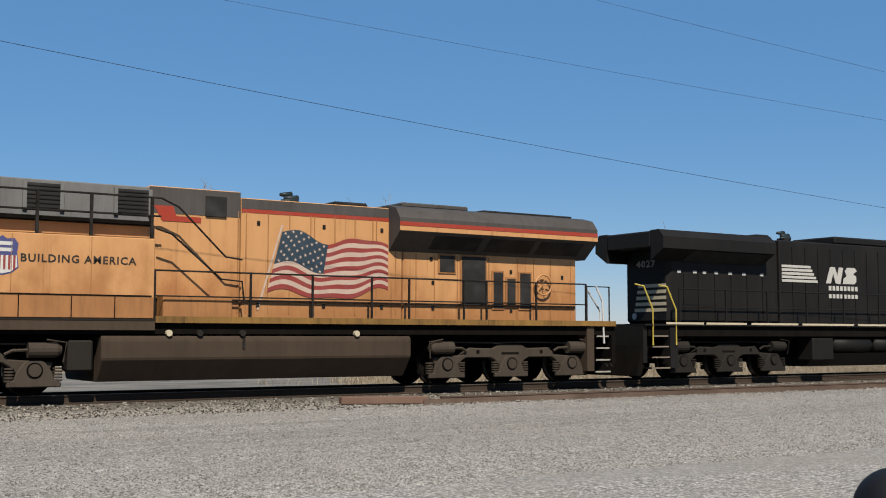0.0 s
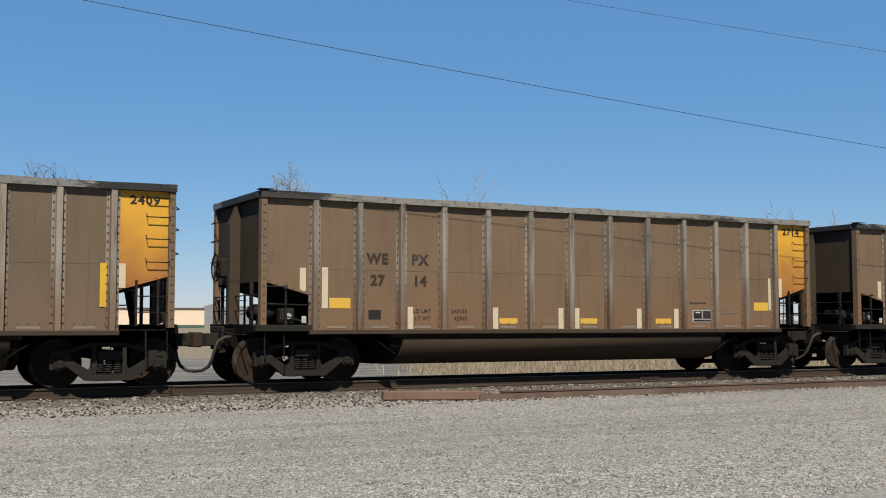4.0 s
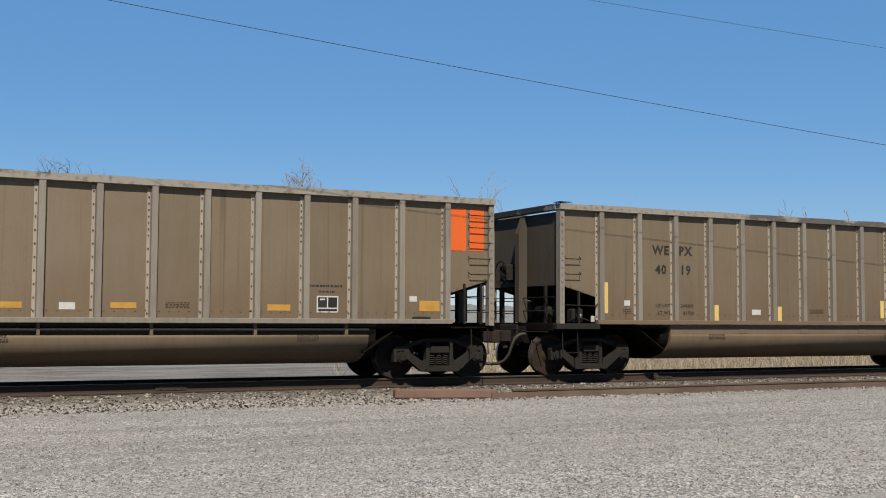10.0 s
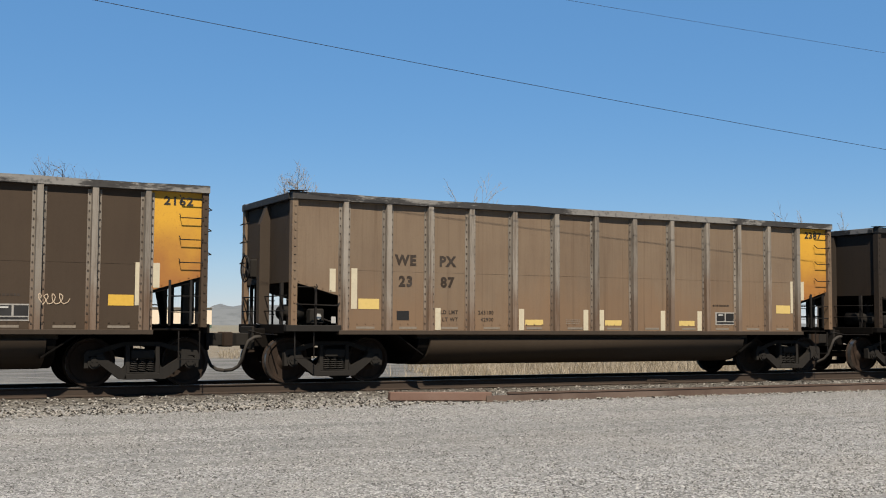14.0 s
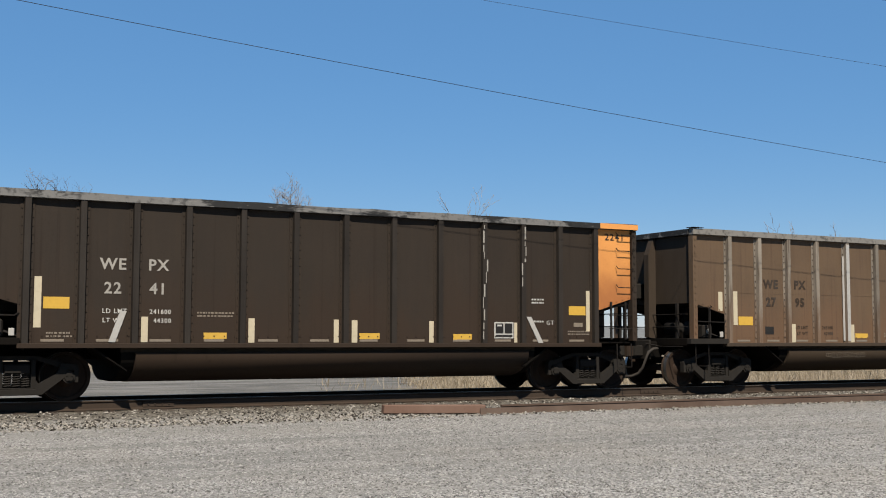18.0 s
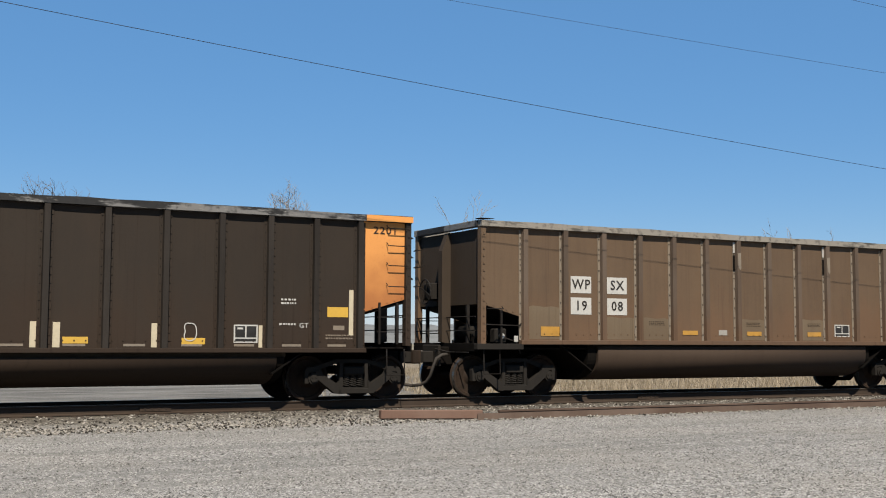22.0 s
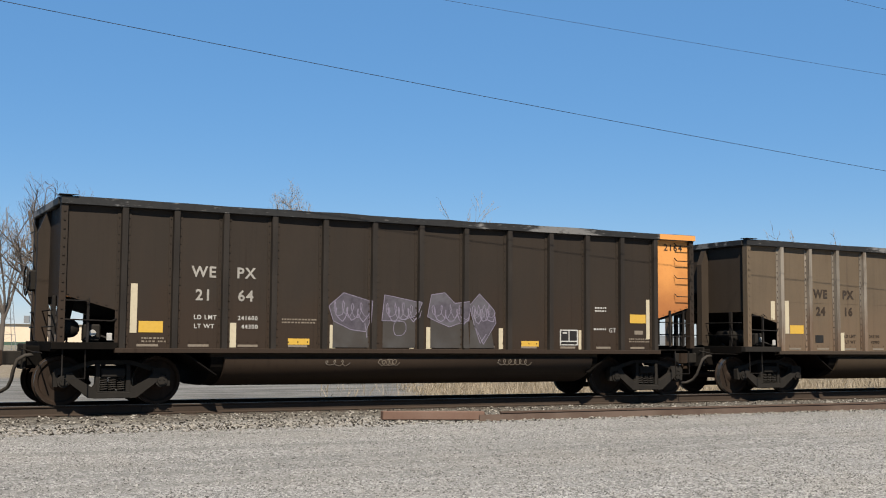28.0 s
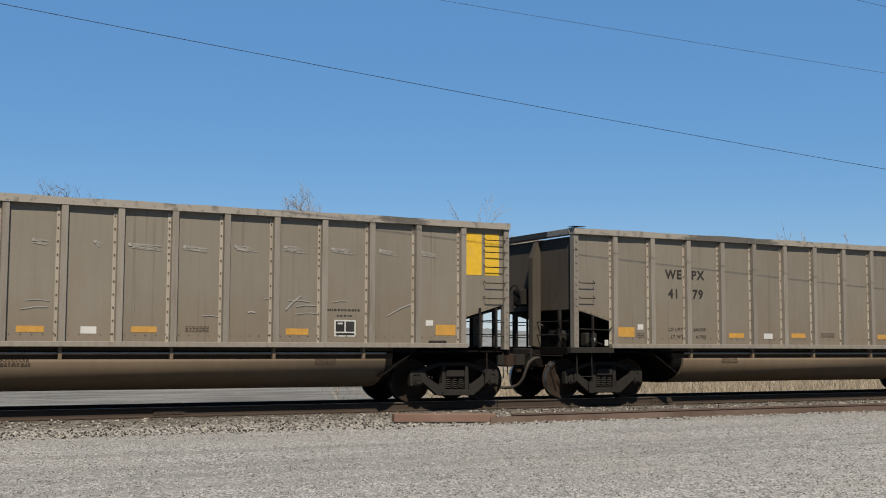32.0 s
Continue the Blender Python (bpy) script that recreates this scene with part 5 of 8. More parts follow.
def special(car, kind, num):
    """Paint that only one car carries."""
    if kind == "black":
        z = 1.36 if num in ("2268", "2164") else 1.69
        tape(car, -5.81, -5.36, z, z + 0.21, "amber", "yellow reflector strip")
    if num == "2409":
        shapes = [[(-2.35, 1.09), (-2.3, 1.58), (-2.17, 1.8), (-1.95, 1.89), (-1.7, 1.9), (-1.48, 1.82), (-1.34, 1.63), (-1.2, 1.84), (-1.02, 1.92), (-0.8, 1.9), (-0.6, 1.77), (-0.43, 1.45), (0.0, 1.46), (0.05, 1.09)],
                  [(0.14, 1.09), (0.17, 1.76), (0.3, 1.86), (0.5, 1.9), (0.75, 1.85), (0.89, 1.66), (1.07, 1.87), (1.25, 1.94), (1.45, 1.88), (1.62, 1.75), (1.75, 1.57), (1.9, 1.7), (2.05, 1.77), (2.34, 1.79), (2.83, 1.6), (2.85, 1.44), (2.98, 1.33), (3.0, 1.09)]]
        spray(car, kind, shapes, "silver")
        spray(car, kind, [q for f in shapes for q in stroke([(a, b - 0.035) for a, b in f[1:-1]], 0.03)], "tub_brown", 0.002)
        inner = [[(-1.34, 1.62), (-1.3, 1.1)], [(-1.85, 1.6), (-1.75, 1.45), (-1.85, 1.3), (-1.7, 1.1)], [(0.89, 1.66), (0.9, 1.42)], [(1.75, 1.57), (1.78, 1.1)], [(1.8, 1.36), (2.4, 1.38), (2.84, 1.46)], [(2.2, 1.6), (2.78, 1.54)], [(-0.9, 1.9), (-0.72, 1.6), (-0.6, 1.45)]]
        spray(car, kind, [q for f in shapes for q in stroke(f, 0.03)] + [q for f in inner for q in stroke(f, 0.02)], "number_grey", 0.004)
        for x in (-6.0, -2.32, -0.18, 2.36, 5.9):
            tape(car, x, x + 0.12, 1.09 if abs(x) < 5 else 1.5, 1.54 if abs(x) < 5 else 2.3, "yellow", "bright yellow reflector strip", -1.512)
        for x in (-6.43, -1.9, 0.2, 1.97, 3.05, 6.24):
            tape(car, x, x + 0.12, 1.1 if abs(x) < 5 else 1.85, 1.55 if abs(x) < 5 else 2.3, "cream", "cream reflector strip", -1.512)
    if num == "2478":
        for x, z0, z1 in ((-6.0, 1.5, 2.3), (-1.95, 1.15, 1.62), (0.75, 1.15, 1.6), (3.0, 1.15, 1.6), (5.78, 1.5, 2.3)):
            tape(car, x, x + 0.135, z0, z1, "yellow", "bright yellow reflector strip")
        spray(car, kind, [blob(4.72, 1.7, 0.19, 0.17, 3, 9, 0.15)], "white", 0, "white paint patch")
        bright_rib(car, kind, 8)
    if num == "2795":
        bright_rib(car, kind, 4)
        spray_belly(car, [q for n in range(7) for q in scrawl(-2.85 + 0.2 * n, -2.70 + 0.2 * n, 0.68, 0.84, 90 + n, 2, 0.009)], "pale")
    if num == "2241":
        bright_rib(car, kind, 9, True)
        bright_rib(car, kind, 10, True, 2.3)
    if num == "2061":
        bright_rib(car, kind, 12, True)
    if num == "2756":
        for cx in (-1.4, 1.55):
            spray(car, kind, outline(blob(cx, 1.42, 0.26, 0.17, 4, 9, 0.08), 0.035), "white")
            spray(car, kind, [[(cx + 0.2 * a, 1.68), (cx + 0.2 * a + 0.05, 1.68), (cx + 0.26 * a + 0.03, 1.68 + l)] for a, l in ((-1, 0.15), (-0.2, 0.28), (0.8, 0.18))], "white")
            spray(car, kind, scrawl(cx - 0.17, cx + 0.17, 1.34, 1.48, 5, 3, 0.018), "white")
        spray(car, kind, scrawl(4.4, 4.95, 1.38, 1.55, 9, 5, 0.025), "white")
        spray(car, kind, [blob(x, 1.42, 0.42, 0.17, 20 + int(x), 9, 0.2) for x in (-5.5, -2.6, -0.5, 2.6, 5.5)], "tanned", -0.006, "worn pale patch")
        tape(car, -5.5, -5.33, 1.42, 1.56, "stripered")
    if num == "2714":
        spray(car, kind, scrawl(4.3, 4.8, 1.4, 1.6, 19, 4, 0.012), "pale")
    if num == "1685":
        rng = random.Random(77)
        wing = [(-4.53, 1.26), (-4.22, 1.46), (-4.29, 1.67), (-4.37, 1.76), (-4.32, 1.83), (-3.89, 1.76), (-3.86, 1.26)]
        tall = [(-3.86, 1.26), (-3.81, 1.83), (-3.88, 2.15), (-3.77, 2.24), (-3.67, 2.17), (-3.63, 2.27), (-3.46, 2.42), (-3.38, 2.28), (-3.41, 1.8), (-3.23, 1.68), (-2.86, 1.75), (-2.6, 1.55), (-3.23, 1.38), (-3.41, 1.47), (-3.45, 1.26)]
        tail = [(-3.23, 1.38), (-2.6, 1.55), (-2.27, 1.65), (-1.98, 1.56), (-1.9, 1.26), (-2.6, 1.26)]
        hook = [(-1.78, 1.3), (-1.86, 1.65), (-1.5, 1.98), (-1.09, 1.93), (-1.04, 1.74), (-1.24, 1.61), (-1.56, 1.56), (-1.56, 1.4), (-1.23, 1.26), (-1.63, 1.26)]
        crown = [(-1.23, 1.26), (-1.56, 1.4), (-1.56, 1.56), (-1.24, 1.61), (-0.92, 1.79), (-1.0, 2.08), (-0.65, 2.06), (-0.53, 1.79), (-0.25, 2.15), (0.37, 2.15), (0.31, 1.81), (-0.14, 1.6), (0.1, 1.56), (0.21, 1.26)]
        kick = [(0.21, 1.26), (0.18, 1.66), (0.47, 1.81), (0.79, 2.02), (0.76, 2.29), (1.09, 2.22), (1.09, 1.95), (0.74, 1.69), (1.34, 1.72), (1.4, 1.57), (1.18, 1.26)]
        foot = [(1.18, 1.26), (1.4, 1.57), (1.56, 1.7), (1.79, 1.75), (1.79, 1.86), (2.16, 1.89), (1.96, 1.6), (1.96, 1.26)]
        shapes = (wing, tall, tail, hook, crown, kick, foot)
        for lift, (paint, group) in enumerate((("mauve", (tall, kick)), ("silver", (wing, tail, foot)), ("steelblue", (hook, crown)))):
            spray(car, kind, list(group), paint, 0.0012 * lift)
        spray(car, kind, [blob(0.15, 1.85, 0.22, 0.2, 5, 8, 0.3), blob(-2.75, 1.6, 0.2, 0.1, 6, 8, 0.3)], "mauve", 0.004)
        dark = [[(-3.95, 1.27), (-3.93, 1.7)], [(-3.56, 1.27), (-3.55, 1.5)], [(-3.42, 1.78), (-3.42, 2.26), (-3.5, 2.36)], [(-2.6, 1.5), (-3.2, 1.33), (-2.6, 1.27)], [(-1.93, 1.3), (-2.02, 1.5)], [(-1.1, 1.72), (-1.5, 1.6)], [(-0.9, 1.8), (-0.96, 2.02)], [(0.3, 1.85), (0.34, 2.1)], [(-0.12, 1.64), (0.25, 1.68)], [(0.26, 1.3), (0.5, 1.6)], [(1.03, 2.2), (1.03, 1.98), (0.7, 1.74), (0.5, 1.6), (0.72, 1.28)], [(1.36, 1.66), (1.42, 1.5), (1.6, 1.3)], [(1.95, 1.8), (1.88, 1.58), (1.9, 1.28)]]
        spray(car, kind, [q for f in dark for q in stroke(f, 0.09)], "patch", 0.005)
        strokes = [q for f in shapes for q in stroke(f, 0.032)]
        for x, z in ((-3.55, 1.62), (-2.25, 1.64), (-0.85, 1.56), (0.4, 1.76)):
            strokes += outline(blob(x, z, 0.06, 0.06, 9, 6, 0.1), 0.02) + stroke([(x - 0.1, z), (x + 0.1, z)], 0.012) + stroke([(x, z - 0.1), (x, z + 0.1)], 0.012)
        spray(car, kind, strokes + [blob(-3.25, 1.78, 0.12, 0.06, 4, 6, 0.3)] + stroke([(-3.28, 1.75), (-3.27, 1.58)], 0.025), "white", 0.0065)
        spray(car, kind, scrawl(1.2, 1.6, 1.85, 2.1, 12, 4, 0.012), "flange", 0.003)
        lower = [([(-2.7, 0.78), (-2.68, 0.92), (-2.35, 0.92), (-2.4, 0.8), (-2.02, 0.85), (-2.2, 0.68), (-2.58, 0.69)], "steelblue"), ([(-1.07, 0.46), (-1.05, 0.92), (-0.78, 0.92), (-0.77, 0.77)], "silver"),
                 ([(-0.64, 0.65), (-0.6, 0.89), (0.48, 0.89), (0.53, 0.66), (0.32, 0.59), (-0.41, 0.65)], "silver"), ([(0.53, 0.66), (0.5, 0.92), (0.83, 0.92), (0.83, 0.71)], "patch"), ([(0.83, 0.89), (1.52, 0.91), (2.08, 0.92), (2.25, 0.86), (2.02, 0.7)], "silver")]
        for poly, paint in lower:
            spray_belly(car, [poly], paint)
        spray_belly(car, [q for poly, _ in lower for q in outline(poly, 0.03)] + stroke([(-4.05, 0.86), (-3.95, 0.7), (-3.6, 0.9)], 0.03) + stroke([(-2.0, 0.86), (-1.1, 0.88)], 0.03), "white", 0.002)
        bm = bmesh.new()
        for x in (-4.0, -3.2, -2.5, -1.7, -0.9, -0.1, 0.7, 1.3, 1.9):
            w = rng.uniform(0.1, 0.3)
            box(x - w, x + w, RIB_Y - 0.011, RIB_Y - 0.008, 1.16, 1.24, bm=bm)
        part("graffiti", bm, "steelblue", car, "spray paint across the side sill", kind="stuff")
    if num == "1420":
        spray(car, kind, [blob(-3.54, 2.25, 0.13, 0.6, 8, 12, 0.2), blob(-3.58, 2.8, 0.18, 0.17, 9, 8, 0.15), blob(-3.54, 2.45, 0.18, 0.22, 10, 8, 0.2)], "patch", 0.002, "long smear of black paint over the number")
    if num == "4019":
        for x, z0, z1 in ((-6.05, 1.4, 2.1), (-2.83, 1.2, 1.62), (-0.83, 1.2, 1.6), (2.72, 1.33, 1.78), (5.75, 1.3, 2.0)):
            tape(car, x, x + 0.13, z0, z1, "strip_yellow", "pale yellow reflector strip")
    if num == "2162":
        for x0, x1 in ((-5.0, -4.3), (-4.08, -3.35)):
            tape(car, x0, x1, 1.72, 2.72, "patch", "black number patch")
        for x0, x1, s in ((-5.6, -5.25, 3), (0.5, 1.0, 5), (2.2, 2.7, 6), (4.2, 4.7, 7)):
            spray(car, kind, scrawl(x0, x1, 1.5, 1.75, s, 4, 0.014), "sand")
    if num == "2164":
        forms = [[(-2.04, 1.93), (-1.72, 2.2), (-1.12, 2.04), (-1.15, 1.6), (-1.23, 1.42), (-1.56, 1.46), (-1.94, 1.63)], [(-0.87, 1.65), (-0.81, 2.18), (-0.56, 2.14), (0.01, 2.04), (-0.11, 1.75), (-0.51, 1.65)],
                 [(0.18, 1.75), (0.27, 2.21), (0.59, 2.26), (0.83, 2.04), (1.18, 2.09), (1.12, 1.68), (0.7, 1.54), (0.35, 1.67)], [(1.18, 2.0), (1.43, 2.26), (1.79, 1.92), (1.84, 1.64), (1.53, 1.18), (1.3, 1.59)]]
        haze = [[(-1.95, 1.1), (-1.95, 1.7), (-1.2, 1.7), (-1.15, 1.1)], [(-0.85, 1.1), (-0.85, 1.7), (-0.1, 1.7), (-0.1, 1.1)], [(0.25, 1.1), (0.25, 1.7), (1.1, 1.65), (1.15, 1.1)], [(1.2, 1.1), (1.2, 1.7), (1.7, 1.6), (1.8, 1.1)]]
        spray(car, kind, haze, "smoke", 0, "thin haze of spray paint")
        spray(car, kind, forms, "lilac", 0.0015)
        loops = []
        for n, f in enumerate(forms):
            x0, x1 = min(p[0] for p in f), max(p[0] for p in f)
            loops += outline(f, 0.016) + scrawl(x0 + 0.08, x1 - 0.08, 1.68, 2.05, 50 + n, 4, 0.014) + scrawl(x0 + 0.1, x1 - 0.1, 1.6, 1.95, 60 + n, 3, 0.02)
        spray(car, kind, loops + outline(blob(-0.45, 1.5, 0.14, 0.16, 71, 8, 0.15), 0.014) + stroke([(1.3, 1.6), (1.45, 1.2), (1.6, 1.4)], 0.02) + stroke([(-1.25, 1.6), (-1.2, 1.3)], 0.016), "lilac_line", 0.003)
        spray_belly(car, scrawl(-2.1, -1.6, 0.72, 0.86, 81, 3, 0.014) + scrawl(-0.9, -0.5, 0.72, 0.88, 82, 5, 0.014) + scrawl(1.9, 2.7, 0.72, 0.88, 83, 6, 0.014), "pale")
    if num == "2491":
        spray(car, kind, outline(blob(-1.6, 1.78, 0.28, 0.34, 61, 7, 0.35), 0.012) + scrawl(-1.9, -1.3, 1.45, 1.7, 62, 4, 0.012) + scrawl(-0.75, -0.15, 1.4, 1.95, 63, 5, 0.012), "flange")
    if num == "1908":
        for x in (0.0, 3.0):
            part("repair_plate", box(x - 0.135, x - 0.075, PANEL_Y - 0.03, PANEL_Y - 0.027, 3.4, 3.66), "aluminium", car, "bare bright splice plate")
            part("repair_plate", box(x + 0.075, x + 0.115, PANEL_Y - 0.018, PANEL_Y - 0.001, 3.4, 3.66), "aluminium", car, "bare bright splice plate")
            part("repair_gap", box(x - 0.135, x - 0.075, PANEL_Y - 0.03, PANEL_Y - 0.027, 2.95, 3.34), "under", car, "dark gap where the flange is gone")
            spray(car, kind, [[(x - 0.05, 3.38), (x + 0.055, 3.4), (x + 0.06, 3.02), (x + 0.02, 2.97), (x - 0.03, 3.05)]], "pale", 0.004, "pale scrape on the rib")
    if num == "2201":
        spray(car, kind, outline(blob(2.65, 1.38, 0.12, 0.16, 64, 8, 0.2), 0.02), "white")
    if num == "2397":
        cream = [[(-4.01, 1.11), (-4.06, 1.86), (-3.63, 1.75), (-3.33, 1.81), (-3.04, 1.85), (-2.75, 1.74), (-2.6, 1.6), (-2.46, 1.58), (-2.48, 1.33), (-2.12, 1.45), (-2.07, 1.25), (-2.3, 1.11), (-3.06, 1.13)], blob(-2.66, 1.7, 0.09, 0.08, 70), blob(-2.58, 1.82, 0.05, 0.04, 71)]
        letters = [[(-4.0, 1.8), (-3.76, 1.74), (-3.75, 1.44), (-3.59, 1.59), (-3.37, 1.69), (-3.33, 1.75), (-3.32, 1.28), (-3.48, 1.22), (-3.5, 1.38), (-3.82, 1.29)], [(-3.32, 1.59), (-3.11, 1.64), (-3.02, 1.81), (-2.82, 1.66), (-2.84, 1.48), (-2.48, 1.56), (-2.57, 1.4), (-2.93, 1.36), (-2.97, 1.19), (-3.06, 1.36), (-3.13, 1.24), (-3.32, 1.28)]]
        spray(car, kind, cream, "sand")
        spray(car, kind, letters, "teal", 0.003)
        spray(car, kind, [q for f in letters for q in outline(f, 0.03)], "white", 0.0045)
        spray(car, kind, scrawl(-2.5, -2.12, 1.24, 1.36, 72, 5, 0.014), "stripered", 0.0045)
        big = [[(0.57, 1.09), (0.38, 1.8), (0.78, 1.96), (1.17, 1.92), (1.22, 1.64), (1.06, 1.51), (1.26, 1.09), (0.83, 1.09), (0.78, 1.24)], [(1.29, 1.35), (1.24, 1.77), (1.53, 1.84), (1.54, 1.67), (1.4, 1.6), (1.79, 1.44), (1.66, 1.09), (1.29, 1.09), (1.37, 1.26)], [(1.77, 1.67), (2.09, 1.93), (2.14, 1.7), (2.32, 1.52), (2.29, 1.26), (2.1, 1.08), (1.68, 1.09), (1.87, 1.39)]]
        spray(car, kind, [blob(1.66, 1.65, 0.14, 0.18, 75), blob(0.36, 1.47, 0.12, 0.12, 74), blob(2.44, 1.44, 0.1, 0.2, 76), blob(2.5, 1.68, 0.04, 0.04, 77)], "teal")
        spray(car, kind, big, "sand", 0.002)
        spray(car, kind, [q for f in big for q in outline(f, 0.028)], "mauve", 0.004)
        spray(car, kind, stroke([(0.42, 1.72), (0.7, 1.12)], 0.06), "stripered", 0.0045)
        star = [(0.79 + (0.12 if i % 2 == 0 else 0.045) * math.sin(i * math.pi / 5), 1.69 + (0.12 if i % 2 == 0 else 0.045) * math.cos(i * math.pi / 5)) for i in range(10)]
        spray(car, kind, [star], "stripered", 0.0055)
        spray(car, kind, scrawl(-4.9, -4.45, 1.78, 1.92, 77, 4, 0.013) + scrawl(-4.85, -4.5, 1.56, 1.72, 79, 4, 0.013) + scrawl(-4.7, -4.5, 1.32, 1.46, 80, 2, 0.013) + scrawl(2.6, 3.05, 1.25, 1.5, 78, 4, 0.014), "cream", 0.004)
    if num == "":
        rng = random.Random(4)
        marks = []
        for x, z, w in ((-5.6, 3.0, 0.4), (-4.6, 3.02, 0.5), (-3.6, 3.0, 0.35), (-2.55, 3.04, 0.3), (-1.49, 3.05, 0.18), (-0.86, 3.03, 0.64), (0.16, 3.03, 0.5), (1.16, 3.07, 0.46), (2.15, 3.1, 0.5), (3.16, 3.11, 0.5), (4.2, 3.12, 0.45), (5.15, 3.12, 0.4)):
            marks += [blob(x + 0.04, z + 0.01, 0.03, 0.03, int(10 * x) + 90, 7, 0.4)] + [q for k in range(8) for q in stroke([(x + rng.uniform(0, 0.1), z + 0.03 - 0.011 * k), (x + w * 0.5, z + 0.025 - 0.013 * k + rng.uniform(-0.01, 0.01)), (x + w * rng.uniform(0.5, 1.0), z - 0.012 * k)], rng.uniform(0.004, 0.011))]
        for p, q, w in (((-2.7, 1.81), (-2.23, 1.86), 0.016), ((-2.63, 1.97), (-2.21, 1.97), 0.012), ((0.56, 1.74), (0.93, 1.72), 0.014), ((2.21, 1.88), (2.54, 2.17), 0.03), ((2.27, 2.07), (2.71, 2.05), 0.016), ((2.44, 1.95), (2.86, 1.98), 0.018),
                        ((2.41, 1.8), (2.91, 1.82), 0.014), ((1.77, 2.08), (1.92, 2.08), 0.014), ((1.45, 1.82), (1.6, 1.82), 0.03), ((3.2, 2.05), (3.55, 2.08), 0.014), ((4.4, 1.8), (4.95, 2.05), 0.024)):
            marks += stroke([p, ((p[0] + q[0]) / 2, (p[1] + q[1]) / 2 + 0.02), q], w)
        spray(car, kind, marks, "scrape", 0, "pale scrape")


def build_train():
    first = {}
    wheel_x = (-7.06, -5.28, 5.28, 7.06)
    plan = []
    for k, kind, mark, num, label in CARS:
        if kind not in first:
            first[kind] = hopper(kind)
    for kind, car in first.items():
        mine = [c for c in CARS if c[1] == kind]
        made = [car] + [copy_thing(car, Matrix()) for _ in mine[1:]]
        plan += list(zip(mine, made))
    for (k, kind, mark, num, label), car in plan:
        tagged(car, label, "hopper car", "coal train")
        colour = {"2162": "white", "2201": "pale"}.get(num)
        special(car, kind, num)
        if num:
            number(car, kind, mark, num, colour)
            if num == "2162":
                for o in list(car.children)[-5:]:
                    o.location.y -= 0.006
        if num in TINTS:
            for o in list(car.children):
                if num in ("4019", "2478", "2409") and o.name.startswith("marking") and o.data.materials[0] in (M["amber"], M["amber_dull"], M["cream"]) and o.data.users > 1:
                    bpy.data.objects.remove(o)
                    continue
                if o.type == "MESH" and o.data.materials[0] in (M["brown"], M["grey"]):
                    o.material_slots[0].link = "OBJECT"
                    o.material_slots[0].material = M[TINTS[num]]
        if num == "4019":
            tub = next(o for o in car.children if o.name.startswith("tub"))
            for o in list(tub.children):
                if o.name.startswith(("tub_neck", "tub_pipe", "tub_bracket")):
                    bpy.data.objects.remove(o)
            part("tub_wall", box(-4.15, 4.38, -1.5, 1.5, 0.93, 1.14), "tub_grey", tub, "flat upper wall of the belly")
            for x in (-2.07, -0.09, 1.92):
                part("tag", box(x, x + 0.25, -1.506, -1.501, 0.945, 1.055), "tanned", tub, "pale painted tag")
            sill = next(o for o in car.children if o.name.startswith("side_sill"))
            sill.material_slots[0].link = "OBJECT"
            sill.material_slots[0].material = M["tub_grey"]
        if num in ("2408", "2409", "2756", "2416", "2397", "2491", "2622", "2861"):
            for o in car.children:
                if o.name.startswith("top_chord"):
                    o.material_slots[0].link = "OBJECT"
                    o.material_slots[0].material = M["chord_black"]
        if kind == "grey":
            end_patches(car, "orange" if mark == "WPSX" else "yellow")
        if num in ("2397", "2387"):
            for o in car.children:
                if o.name.startswith("marking") and o.data.materials[0] == M["amber"]:
                    o.material_slots[0].link = "OBJECT"
                    o.material_slots[0].material = M["strip_yellow"]
        if num == "2292":
            for o in [o for o in car.children if o.name.startswith("marking") and o.data.materials[0] == M["cream"]]:
                bpy.data.objects.remove(o)
            chips = random.Random(31)
            bm = bmesh.new()
            for x in (-5.93, -2.0, 1.92, 4.03, 5.95):
                for _ in range(9):
                    z = chips.uniform(1.1, 1.6 if abs(x) < 5 else 2.2)
                    box(x + chips.uniform(0, 0.05), x + chips.uniform(0.055, 0.09), PANEL_Y - 0.005, PANEL_Y - 0.001, z, z + chips.uniform(0.015, 0.05), bm=bm)
            part("marking", bm, "number_grey", car, "last flakes of worn reflector strips", kind="stuff")
        if num in ("2061", "2201", "2164", "2369", "2292"):
            for o in [o for o in car.children if o.name.startswith("strap")]:
                bpy.data.objects.remove(o)
        MOVING.append((car, -16.2 * k - 7.275, 0.457, add_wheels(car, wheel_x, WHEELS, 0.457)))


build_train()


